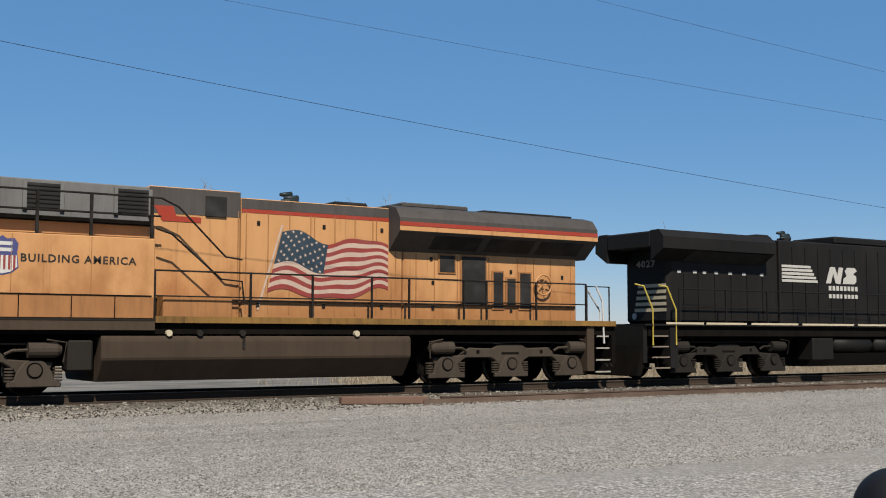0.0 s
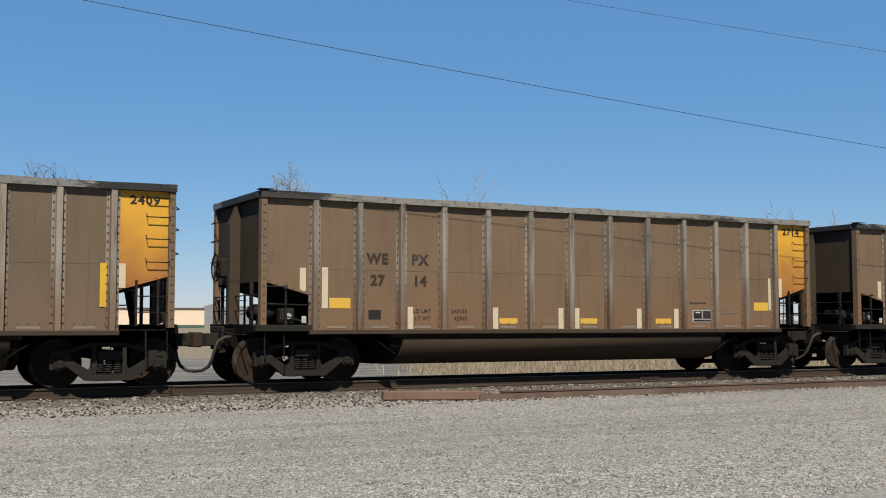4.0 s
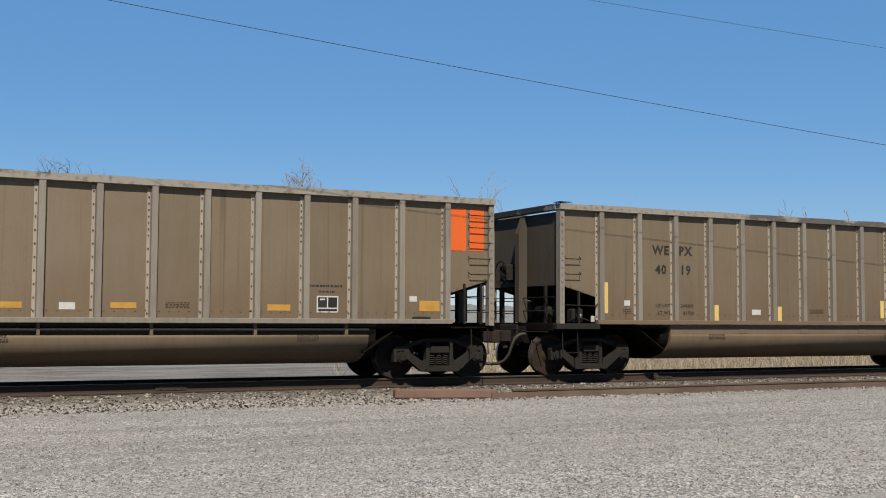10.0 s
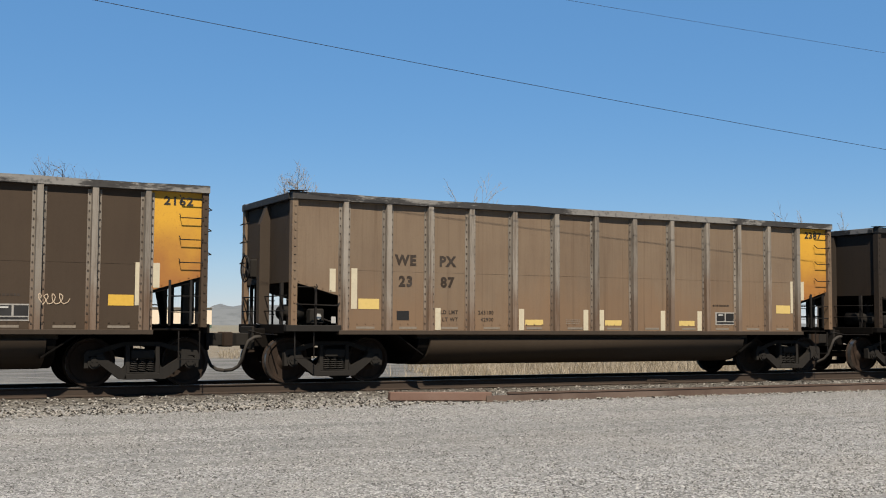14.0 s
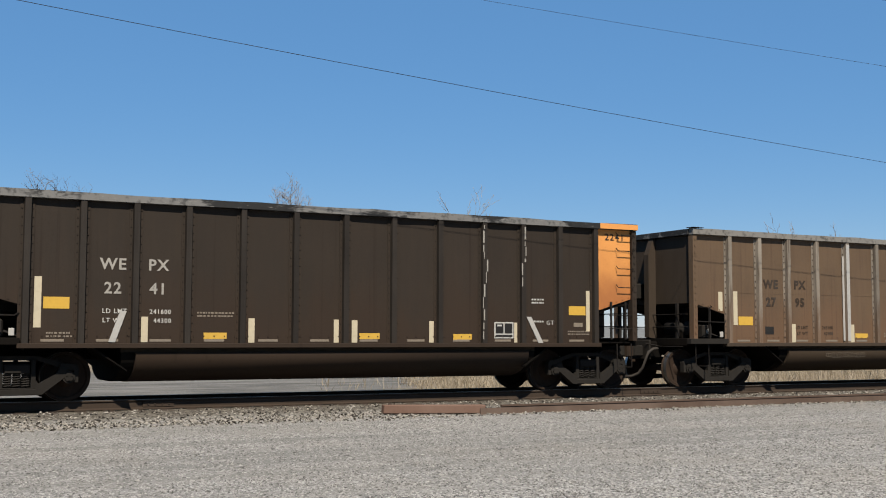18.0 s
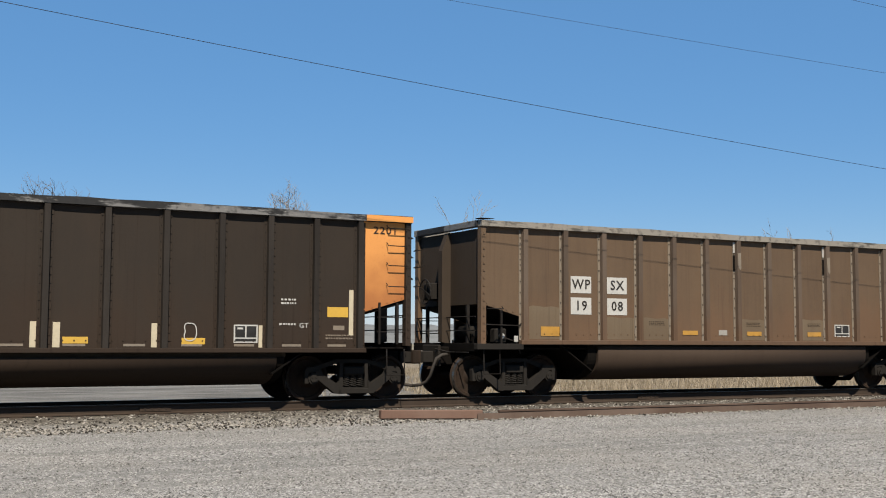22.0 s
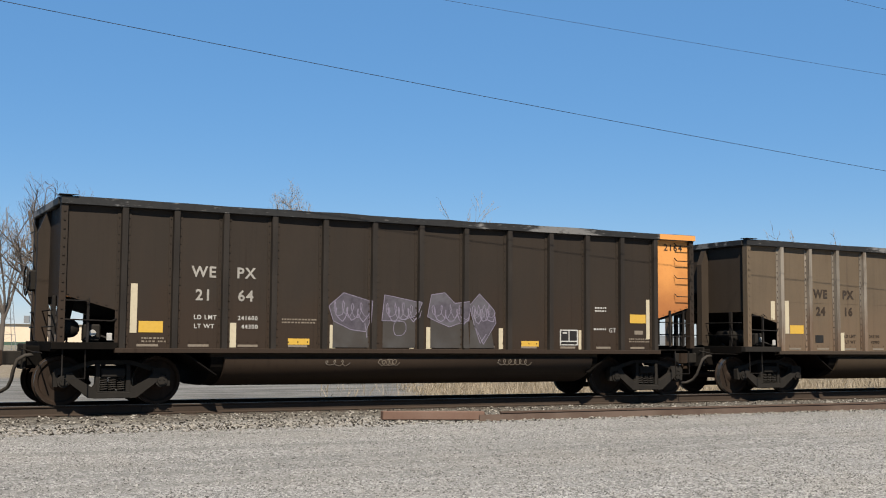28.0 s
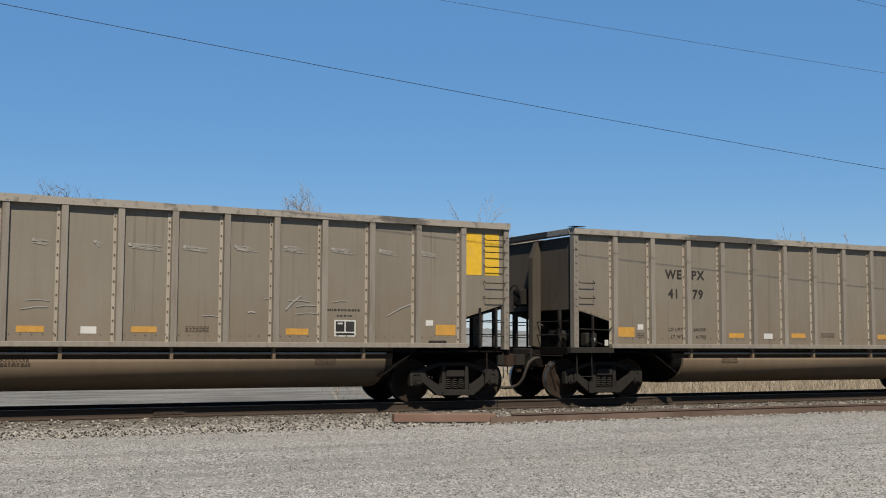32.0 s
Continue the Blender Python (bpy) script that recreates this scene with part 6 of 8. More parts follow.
# ---- locomotives ----
def loco_truck(loco, axles, side=-1, steel="truckdust"):
    """A three-axle truck side: cast beam, a pedestal at each axle between coil springs, brake cylinders at the ends."""
    x0, mid, x1 = sorted(axles)
    top = [(x0 - 0.4, 0.7), (x0 + 0.5, 0.76), (x0 + 0.72, 0.95), (mid - 0.55, 0.93), (mid - 0.38, 1.03), (mid + 0.38, 1.03), (mid + 0.55, 0.93), (x1 - 0.72, 0.95), (x1 - 0.5, 0.76), (x1 + 0.4, 0.7)]
    foot = [(x1 + 0.3, 0.46), (x1 - 0.34, 0.46), (x1 - 0.5, 0.62), (x1 - 0.62, 0.69), (mid + 0.62, 0.69), (mid + 0.48, 0.62), (mid + 0.32, 0.46), (mid - 0.32, 0.46), (mid - 0.48, 0.62), (mid - 0.62, 0.69), (x0 + 0.62, 0.69), (x0 + 0.5, 0.62), (x0 + 0.34, 0.46), (x0 - 0.3, 0.46)]
    y = lambda v: side * v
    frame_part = part("truck_frame", prism(top + foot, min(y(1.0), y(1.22)), max(y(1.0), y(1.22)), bevel=0.025), steel, loco)
    for x in ((x0 + mid) / 2 - 0.02, (mid + x1) / 2 + 0.02):
        part("frame_hole", rod((x, y(1.222), 0.84), (x, y(1.2255), 0.84), 0.055, 12), "under", frame_part)
    part("frame_slot", box(mid - 0.28, mid + 0.28, min(y(1.222), y(1.2255)), max(y(1.222), y(1.2255)), 0.775, 0.83), "under", frame_part)
    for a in axles:
        pts = [(a - 0.54, 0.19), (a + 0.54, 0.19), (a + 0.54, 0.29), (a + 0.4, 0.34), (a + 0.36, 0.48), (a + 0.24, 0.66), (a + 0.15, 0.74), (a - 0.15, 0.74), (a - 0.24, 0.66), (a - 0.36, 0.48), (a - 0.4, 0.34), (a - 0.54, 0.29)]
        box_part = part("journal_box", prism(pts, min(y(1.2), y(1.3)), max(y(1.2), y(1.3)), bevel=0.02), steel, loco)
        part("bearing_ring", rod((a, y(1.3), 0.533), (a, y(1.312), 0.533), 0.165, 20), "under", box_part)
        part("bearing", rod((a, y(1.3), 0.533), (a, y(1.335), 0.533), 0.13, 16), steel, box_part)
        for s in (-1, 1):
            bm = bmesh.new()
            for k in range(5):
                rod((a + s * 0.48, y(1.2), 0.305 + k * 0.062), (a + s * 0.48, y(1.2), 0.34 + k * 0.062), 0.1, 12, bm)
            part("coil_spring", bm, steel, loco)
    for a, s in ((x0, -1), (x1, 1)):
        bm = rod((a - s * 0.15, y(1.28), 0.95), (a + s * 0.42, y(1.28), 0.95), 0.16, 14)
        rod((a + s * 0.42, y(1.28), 0.95), (a + s * 0.52, y(1.28), 0.95), 0.16, 14, bm, 0.1)
        cyl = part("brake_cylinder", bm, steel, loco)
        part("piston_rod", pipe([(a - s * 0.15, y(1.28), 0.95), (a - s * 0.45, y(1.28), 0.94), (a - s * 0.6, y(1.26), 0.86)], 0.035, 6), steel, cyl)
        part("cylinder_guard", pipe([(a + s * 0.55, y(1.36), 0.7), (a + s * 0.6, y(1.4), 1.1), (a + s * 0.2, y(1.4), 1.16)], 0.018, 5), steel, cyl)
    part("air_pipe", pipe([(x0 + 0.1, y(1.25), 1.09), (mid - 0.4, y(1.25), 1.07), (mid + 0.4, y(1.25), 1.09), (x1 - 0.1, y(1.25), 1.07)], 0.02, 5), steel, loco)


LOCO_WHEELS = wheelset_mesh(0.533)
# near-black wheel faces: the shade behind the truck frames is in the colour
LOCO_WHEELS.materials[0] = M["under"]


def railing(loco, posts, z0, z1, y, material, mid=None):
    for x in posts:
        part("stanchion", box(x - 0.022, x + 0.022, y - 0.022, y + 0.022, z0, z1), material, loco)
    part("handrail", rod((posts[0], y, z1), (posts[-1], y, z1), 0.02, 6), material, loco)
    if mid:
        part("handrail", rod((posts[0], y, mid), (posts[-1], y, mid), 0.016, 6), material, loco)


def seams(loco, xs, z0, z1, y, material):
    """Door edges on a hood side."""
    for x in xs:
        part("door_edge", box(x - 0.012, x + 0.012, y - 0.01, y - 0.001, z0, z1), material, loco)


def latches(loco, spots, y):
    for x, z in spots:
        part("latch", box(x - 0.04, x + 0.04, y - 0.025, y - 0.002, z - 0.05, z + 0.05, 0.008), "iron", loco)


def steps(loco, x0, x1, y, zs, material):
    for i, z in enumerate(zs):
        s = part("step", box(x0 + 0.02 * i, x1 - 0.02 * i, y, y + 0.35, z - 0.02, z + 0.02), "under", loco)
        part("nosing", box(x0 + 0.02 * i, x1 - 0.02 * i, y - 0.012, y - 0.001, z - 0.015, z + 0.025), material, s, "pale step edge")


def horn_cluster(loco, x, z, y=-0.3):
    for dx, dz, l in ((0, 0.05, 0.42), (0.12, 0.14, 0.36), (0.05, 0.23, 0.3)):
        bm = rod((x + dx, y + dz, z + dz), (x + dx + l, y + dz, z + dz), 0.04, 10, None, 0.09)
        part("horn_bell", bm, "horn", loco, "dark green horn bell", True)
    part("horn_stand", box(x + 0.05, x + 0.3, y - 0.05, y + 0.25, z - 0.1, z + 0.05), "iron", loco)


def flag(loco, x0, x1, z0, z1, y):
    """Waving flag painted on the hood: thirteen bars and a starred canton."""
    n = 36

    def at(u, v):
        wave = 0.15 * math.sin(u * 8.2 + 0.5 + 0.8 * v) * (0.35 + 0.8 * u) + 0.06 * math.sin(u * 15 - v)
        lean = 0.42 * (1 - v) * (1 - u) * 0.9
        return (x0 + (x1 - x0) * u - lean + 0.42, z0 + (z1 - z0) * v * (1 - 0.16 * u) + wave)
    for i in range(13):
        v0, v1 = i / 13, (i + 1) / 13
        u0 = 0.42 if i >= 6 else 0.0
        bm = bmesh.new()
        a = [bm.verts.new((at(u0 + (1 - u0) * j / n, v0)[0], y, at(u0 + (1 - u0) * j / n, v0)[1])) for j in range(n + 1)]
        b = [bm.verts.new((at(u0 + (1 - u0) * j / n, v1)[0], y, at(u0 + (1 - u0) * j / n, v1)[1])) for j in range(n + 1)]
        for j in range(n):
            bm.faces.new((a[j], a[j + 1], b[j + 1], b[j]))
        part("flag_stripe", bm, "stripered" if i % 2 == 0 else "stripewhite", loco)
    bm = bmesh.new()
    grid = [[bm.verts.new((at(0.42 * i / 8, 6 / 13 + 7 / 13 * j / 4)[0], y, at(0.42 * i / 8, 6 / 13 + 7 / 13 * j / 4)[1])) for i in range(9)] for j in range(5)]
    for j in range(4):
        for i in range(8):
            bm.faces.new((grid[j][i], grid[j][i + 1], grid[j + 1][i + 1], grid[j + 1][i]))
    part("flag_canton", bm, "stripeblue", loco)
    bm = bmesh.new()
    for r in range(7):
        for c in range(6 if r % 2 == 0 else 5):
            px, pz = at(0.42 * (c + (0.5 if r % 2 == 0 else 1.0)) / 6, 6 / 13 + 7 / 13 * (r + 0.5) / 7)
            bm.faces.new([bm.verts.new((px + (0.045 if i % 2 == 0 else 0.018) * math.sin(i * math.pi / 5), y - 0.004, pz + (0.045 if i % 2 == 0 else 0.018) * math.cos(i * math.pi / 5))) for i in range(10)])
    part("flag_stars", bm, "stripewhite", loco)
    b0, b1 = at(0, 0), at(0, 1)
    part("flag_pole", prism([(b0[0] - 0.25, b0[1] - 0.4), (b0[0] - 0.2, b0[1] - 0.4), (b1[0] + 0.03, b1[1] + 0.16), (b1[0] - 0.02, b1[1] + 0.16)], y - 0.003, y - 0.001), "stripewhite", loco)


def shield(loco, cx, cz, y, w, h):
    """A plain striped badge."""
    out = [(cx - w * 0.48, cz + h * 0.30), (cx - w * 0.36, cz + h * 0.44), (cx - w * 0.14, cz + h * 0.42), (cx, cz + h * 0.5), (cx + w * 0.14, cz + h * 0.42), (cx + w * 0.36, cz + h * 0.44), (cx + w * 0.48, cz + h * 0.30), (cx + w * 0.44, cz + h * 0.08), (cx + w * 0.5, cz - h * 0.3), (cx + w * 0.3, cz - h * 0.44), (cx, cz - h * 0.5), (cx - w * 0.3, cz - h * 0.44), (cx - w * 0.5, cz - h * 0.3), (cx - w * 0.44, cz + h * 0.08)]
    blue = M["wingblue"]
    part("badge", prism(out, y - 0.004, y - 0.001), blue, loco, "blue and white striped badge")
    low = [(cx - w * 0.43, cz), (cx + w * 0.43, cz), (cx + w * 0.46, cz - h * 0.28), (cx + w * 0.27, cz - h * 0.41), (cx, cz - h * 0.46), (cx - w * 0.27, cz - h * 0.41), (cx - w * 0.46, cz - h * 0.28)]
    part("badge", prism(low, y - 0.007, y - 0.0045), "railwhite", loco)
    for i in range(6):
        x = cx - w * 0.36 + i * w * 0.145
        part("badge", box(x - w * 0.035, x + w * 0.035, y - 0.010, y - 0.0075, cz - h * 0.36, cz), "stripered", loco)
    for z in (0.3, 0.14):
        part("badge", box(cx - w * 0.3, cx + w * 0.3, y - 0.008, y - 0.0045, cz + h * (z - 0.045), cz + h * (z + 0.045)), "railwhite", loco)


M["wingblue"] = plain("badge_blue", (0.045, 0.05, 0.135), 0.55, 0, 0.3)


def bogie_pair(loco, axle_sets, steel):
    for axles in axle_sets:
        loco_truck(loco, axles, -1, steel)
        loco_truck(loco, axles, 1, steel)


def yellow_loco():
    """Distances along it are measured from the train's mark; its middle is O."""
    O = 60.4
    loco = tagged(new("locomotive"), "dirty yellow diesel locomotive with grey roof and painted flag", "locomotive", "coal train")
    X = lambda s: s - O
    F, H = -1.55, -0.95
    part("frame", box(X(50.1), X(70.95), -1.45, 1.45, 1.28, 1.56), "under", loco)
    part("underframe", box(X(50.7), X(70.6), -0.62, 0.62, 0.6, 1.28), "under", loco)
    part("deck", box(X(49.95), X(71.0), -1.55, 1.55, 1.56, 1.6), "cast", loco)
    part("skirt", box(X(50.95), X(57.98), F + 0.01, F + 0.09, 1.36, 1.57), "tank", loco)
    part("sill_strip", box(X(57.99), X(71.0), F - 0.01, F + 0.03, 1.52, 1.66), "sillyellow", loco, "worn yellow sill edge")
    part("sill_strip", box(X(50.0), X(50.9), F - 0.01, F + 0.03, 1.52, 1.66), "sillyellow", loco)
    # nose and cab
    plan = [(51.12, -1.3), (50.62, -0.2), (50.62, 0.2), (51.12, 1.3), (52.29, 1.46), (52.29, -1.46)]
    tops = (3.0, 3.5, 3.5, 3.0, 3.71, 3.71)
    bm = bmesh.new()
    low = [bm.verts.new((X(a), b, 1.6)) for a, b in plan]
    high = [bm.verts.new((X(a), b, t)) for (a, b), t in zip(plan, tops)]
    bm.faces.new(low)
    bm.faces.new((high[0], high[1], high[5]))
    bm.faces.new((high[1], high[2], high[4], high[5]))
    bm.faces.new((high[2], high[3], high[4]))
    for k in range(6):
        bm.faces.new((low[k], low[(k + 1) % 6], high[(k + 1) % 6], high[k]))
    bmesh.ops.recalc_face_normals(bm, faces=bm.faces[:])
    bmesh.ops.bevel(bm, geom=bm.edges[:], offset=0.025, segments=2, affect="EDGES")
    nose = part("nose", bm, "armour", loco)

    def on_nose(polys, lift, material, label=""):
        """Paint laid over the three front faces of the nose."""
        bm = bmesh.new()
        for poly in polys:
            for y0, y1 in ((-1.3, -0.2), (-0.2, 0.2), (0.2, 1.3)):
                c = clip(poly, y0, y1)
                if len(c) > 2:
                    bm.faces.new([bm.verts.new((X(50.62 + max(0, abs(y) - 0.2) * 0.4545) - lift, y, z)) for y, z in c])
        part("emblem", bm, material, nose, label)

    wing = [(0.8, 2.72), (0.3, 2.7), (-1.22, 2.86), (-1.18, 2.7), (-0.8, 2.57), (-0.6, 2.4), (-0.2, 2.35), (0.1, 2.14), (0.45, 2.07), (0.75, 2.32)]
    on_nose([[(-0.1 + (a + 0.1) * 1.04, 2.52 + (b - 2.52) * 1.12) for a, b in wing]], 0.006, "stripewhite")
    on_nose([wing], 0.009, M["wingblue"], "plain blue winged emblem")
    on_nose([[(0.2 - 0.1 * j, 2.62 - j * 0.09), (-1.05 + 0.2 * j, 2.75 - j * 0.1), (-1.05 + 0.2 * j, 2.72 - j * 0.1), (0.2 - 0.1 * j, 2.59 - j * 0.09)] for j in range(3)], 0.012, "stripewhite")
    for z in (2.92, 3.1):
        part("headlight", rod((X(50.57), 0.1, z), (X(50.63), 0.1, z), 0.075, 12), "lens", nose)
    part("door_seam", prism([(X(50.806), -0.63), (X(50.83), -0.63), (X(50.83), -0.64), (X(50.812), -0.64)], 1.65, 3.1, "z"), "under", nose)
    plan = [(52.3, -1.51), (51.95, -0.75), (51.95, 0.75), (52.3, 1.51), (54.3, 1.51), (54.3, -1.51)]
    lean = (0.33, 0.33, 0.33, 0.33, 0, 0)
    bm = bmesh.new()
    rings = [[bm.verts.new((X(a) + (d if z > 4 else 0), b * (0.98 if z > 4 else 1), z)) for (a, b), d in zip(plan, lean)] for z in (1.6, 3.7, 4.32)]
    bm.faces.new(rings[0])
    bm.faces.new(rings[2])
    for a, b in zip(rings, rings[1:]):
        for k in range(6):
            bm.faces.new((a[k], a[(k + 1) % 6], b[(k + 1) % 6], b[k]))
    bmesh.ops.recalc_face_normals(bm, faces=bm.faces[:])
    cab = part("cab", bm, "armour", loco)

    def on_cab(k, u0, u1, z0, z1, lift, material, name, label=""):
        """A plate on one of the three leaning front faces of the cab."""
        p, q = Vector((*plan[k], 0)), Vector((*plan[k + 1], 0))
        out = Vector((p.y - q.y, q.x - p.x, 0)).normalized()
        out = out if out.x < 0 else -out
        bm = bmesh.new()
        ring = []
        for d in (lift, lift - 0.012):
            for u, z in ((u0, z0), (u1, z0), (u1, z1), (u0, z1)):
                v = p.lerp(q, u) + out * d
                ring.append(bm.verts.new((X(v.x) + 0.33 * (z - 3.7) / 0.62, v.y * (1 - 0.02 * (z - 3.7) / 0.62), z)))
        a, b = ring[:4], ring[4:]
        bm.faces.new(a)
        bm.faces.new(b[::-1])
        for m in range(4):
            bm.faces.new((a[m], b[m], b[(m + 1) % 4], a[(m + 1) % 4]))
        bmesh.ops.recalc_face_normals(bm, faces=bm.faces[:])
        return part(name, bm, material, cab, label)

    for k in range(3):
        on_cab(k, 0.0, 1.0, 3.702, 4.318, 0.014, "locogrey", "windscreen_surround", "grey surround of the windscreen")
    on_cab(0, 0.12, 0.9, 3.8, 4.2, 0.028, "glass", "windscreen", "dark windscreen pane")
    on_cab(2, 0.1, 0.88, 3.8, 4.2, 0.028, "glass", "windscreen", "dark windscreen pane")
    for u0, u1 in ((0.04, 0.48), (0.52, 0.96)):
        w = on_cab(1, u0, u1, 3.8, 4.2, 0.028, "glass", "windscreen", "dark windscreen pane")
        y = -0.75 + 1.5 * (u0 + u1) / 2
        part("wiper", rod((X(51.95), y, 3.78), (X(52.1), y + 0.12, 4.1), 0.012, 5), "railwhite", w)
    part("cab_roof", prism([(-1.53, 4.323), (-1.5, 4.4), (-0.95, 4.6), (0.95, 4.6), (1.5, 4.4), (1.53, 4.323)], X(52.55), X(54.42), "x"), "roof_silver", cab, "silver grey cab roof")
    part("cab_brow", prism([(X(52.25), 4.322), (X(52.3), 4.52), (X(52.54), 4.58), (X(52.54), 4.322)], -1.05, 1.05), "locogrey", cab)
    part("cab_upper", prism([(X(52.31), 3.7), (X(52.62), 4.3), (X(54.29), 4.3), (X(54.29), 3.62), (X(52.31), 3.62)], F + 0.03, F + 0.037), "locogrey", cab, "grey upper cab side")
    part("red_band", box(X(52.32), X(54.3), F + 0.022, F + 0.029, 3.54, 3.64), "locored", cab)
    part("side_window", prism([(X(52.4), 3.64), (X(52.46), 3.56), (X(52.78), 3.56), (X(52.84), 3.62), (X(52.84), 4.14), (X(52.8), 4.2), (X(52.64), 4.2), (X(52.6), 4.12)], F + 0.012, F + 0.021), "glass", cab)
    wf = part("window_frame", box(X(52.95), X(54.15), F + 0.0, F + 0.02, 3.46, 4.16), "locogrey_light", cab)
    part("pane", box(X(53.02), X(53.52), F - 0.012, F - 0.001, 3.52, 4.1), "glass", wf)
    part("pane", box(X(53.58), X(54.08), F - 0.012, F - 0.001, 3.56, 4.1), "glass", wf)
    part("wind_deflector", box(X(52.88), X(53.02), F - 0.16, F - 0.02, 3.5, 4.1), "locogrey_light", wf)
    part("awning", prism([(F - 0.01, 4.3), (F - 0.42, 4.02), (F - 0.40, 4.0), (F - 0.01, 4.26)], X(52.75), X(54.1), "x"), "locogrey", cab, "grey sunshade over the side window")
    nb = part("number_board", box(X(52.2), X(52.3), -0.95, -0.3, 4.33, 4.52, 0.02), "patch", cab)
    for y in (-0.46, -0.6, -0.74):
        part("board_digit", box(X(52.188), X(52.199), y - 0.04, y + 0.04, 4.37, 4.48), "white", nb)
    part("headlight", box(X(52.2), X(52.3), -0.2, 0.2, 4.33, 4.52, 0.02), "iron", cab)
    for x0, x1 in ((52.6, 53.3), (53.6, 54.25)):
        part("roof_unit", box(X(x0), X(x1), -0.8, 0.3, 4.6, 4.72, 0.03), "locogrey", cab)
    part("antenna", rod((X(53.0), -0.2, 4.72), (X(53.0), -0.2, 4.95), 0.015, 5), "iron", cab)
    lettering("7609", X(53.3), F + 0.03, 2.99, 0.44, "locored", cab, 1.3, 0.012)
    part("cab_line", box(X(52.32), X(54.3), F + 0.02, F + 0.038, 2.62, 2.65), "under", cab)
    part("lower_window", box(X(53.0), X(53.5), F + 0.01, F + 0.038, 1.88, 2.42), "mesh", cab)
    part("builder_plate", box(X(53.55), X(53.85), F + 0.012, F + 0.038, 2.68, 2.76), "patch", cab)
    part("small_plate", box(X(52.33), X(52.52), F + 0.03, F + 0.048, 1.82, 2.0), "armour_low", cab)
    # auxiliary cabinet and inverter house
    aux = part("aux_cabinet", box(X(54.33), X(57.96), F + 0.04, -F - 0.04, 1.6, 3.32, 0.015), "armour", loco)
    part("lower_door", box(X(54.35), X(57.94), F + 0.028, F + 0.037, 1.62, 2.06), "armour_low", aux, "grimy lower doors")
    for x in (55.15, 56.2, 57.1):
        part("door_edge", box(X(x), X(x) + 0.02, F + 0.018, F + 0.027, 1.62, 2.06), "under", aux)
    part("door_edge", box(X(54.7), X(57.9), F + 0.018, F + 0.038, 2.07, 2.1), "under", aux)
    for x in (55.0, 56.6):
        part("door_edge", box(X(x), X(x) + 0.012, F + 0.03, F + 0.039, 2.1, 3.3), "armour_low", aux)
    shield(aux, X(54.82), 2.85, F + 0.038, 0.66, 0.8)
    lettering("BUILDING AMERICA", X(56.36), F + 0.034, 2.81, 0.16, "dark", aux, 1.05, 0.02)
    house = part("inverter_house", box(X(54.4), X(58.0), -1.0, 1.0, 3.32, 4.5, 0.02), "locogrey_light", loco, "pale grey equipment house")
    part("house_base", box(X(54.4), X(58.0), -1.05, -1.0, 3.34, 3.62), "armour", house)
    part("ledge", box(X(54.4), X(58.0), -1.25, -1.0, 3.64, 3.72), "under", house)
    for x0 in (55.38, 57.28):
        g = part("air_intake", box(X(x0), X(x0 + 0.68), -1.02, -1.001, 3.86, 4.42), "mesh", house)
        for j in range(6):
            part("louvre", box(X(x0), X(x0 + 0.68), -1.035, -1.021, 3.9 + j * 0.09, 3.915 + j * 0.09), "locoblack", g)
        part("edge", box(X(x0 - 0.08), X(x0), -1.05, -1.001, 3.84, 4.44), "locogrey_light", g)
        part("edge", box(X(x0 + 0.68), X(x0 + 0.76), -1.05, -1.001, 3.84, 4.44), "locogrey_light", g)
    for z in (4.22, 3.82):
        part("handrail", rod((X(54.4), -1.45, z), (X(58.1), -1.45, z), 0.022, 6), "iron", loco)
    for x in (54.45, 55.5, 56.6, 57.9):
        part("stanchion", box(X(x) - 0.03, X(x) + 0.03, -1.48, -1.42, 3.32, 4.22), "iron", loco)
    part("handrail", pipe([(X(58.1), -1.45, 4.22), (X(58.5), -1.45, 4.05), (X(59.6), -1.45, 3.0), (X(60.0), -1.45, 2.95)], 0.022, 6), "iron", loco)
    part("handrail", pipe([(X(58.0), -1.45, 3.55), (X(58.35), -1.45, 3.45), (X(59.5), -1.45, 2.5), (X(60.0), -1.45, 2.46), (X(60.05), -1.45, 2.05)], 0.022, 6), "iron", loco)
    # engine hood
    h1 = part("engine_hood", box(X(58.0), X(60.16), H, -H, 1.62, 4.55, 0.03), "armour", loco)
    part("hood_cap", box(X(58.0), X(60.15), H - 0.008, H - 0.001, 3.95, 4.53), "locogrey", h1)
    part("lightning", prism([(X(58.1), 4.12), (X(58.55), 4.12), (X(58.62), 3.9), (X(59.2), 3.9), (X(59.2), 3.78), (X(58.3), 3.78)], H - 0.014, H - 0.009), "locored", h1, "red lightning flash")
    part("vent", box(X(59.3), X(59.8), H - 0.05, H - 0.001, 3.93, 4.4, 0.01), "mesh", h1)
    part("box", box(X(58.2), X(59.8), -1.4, H - 0.002, 1.62, 2.12, 0.02), "armour_low", h1)
    h2 = part("engine_hood", box(X(60.18), X(64.5), H, -H, 1.62, 4.42, 0.03), "armour", loco)
    part("hood_cap", box(X(60.18), X(64.48), H - 0.008, H - 0.001, 4.17, 4.4), "locogrey", h2, "grey hood top")
    part("red_band", box(X(60.18), X(64.48), H - 0.008, H - 0.001, 4.08, 4.165), "locored", h2)
    seams(h2, [X(v) for v in (60.1, 60.3, 60.85, 61.4, 61.95, 62.05, 62.6, 63.15, 63.65, 63.75, 64.3)], 1.75, 4.1, H, "armour_low")
    latches(h2, [(X(a), b) for a in (60.6, 62.3, 63.9) for b in (1.95, 3.85)], H)
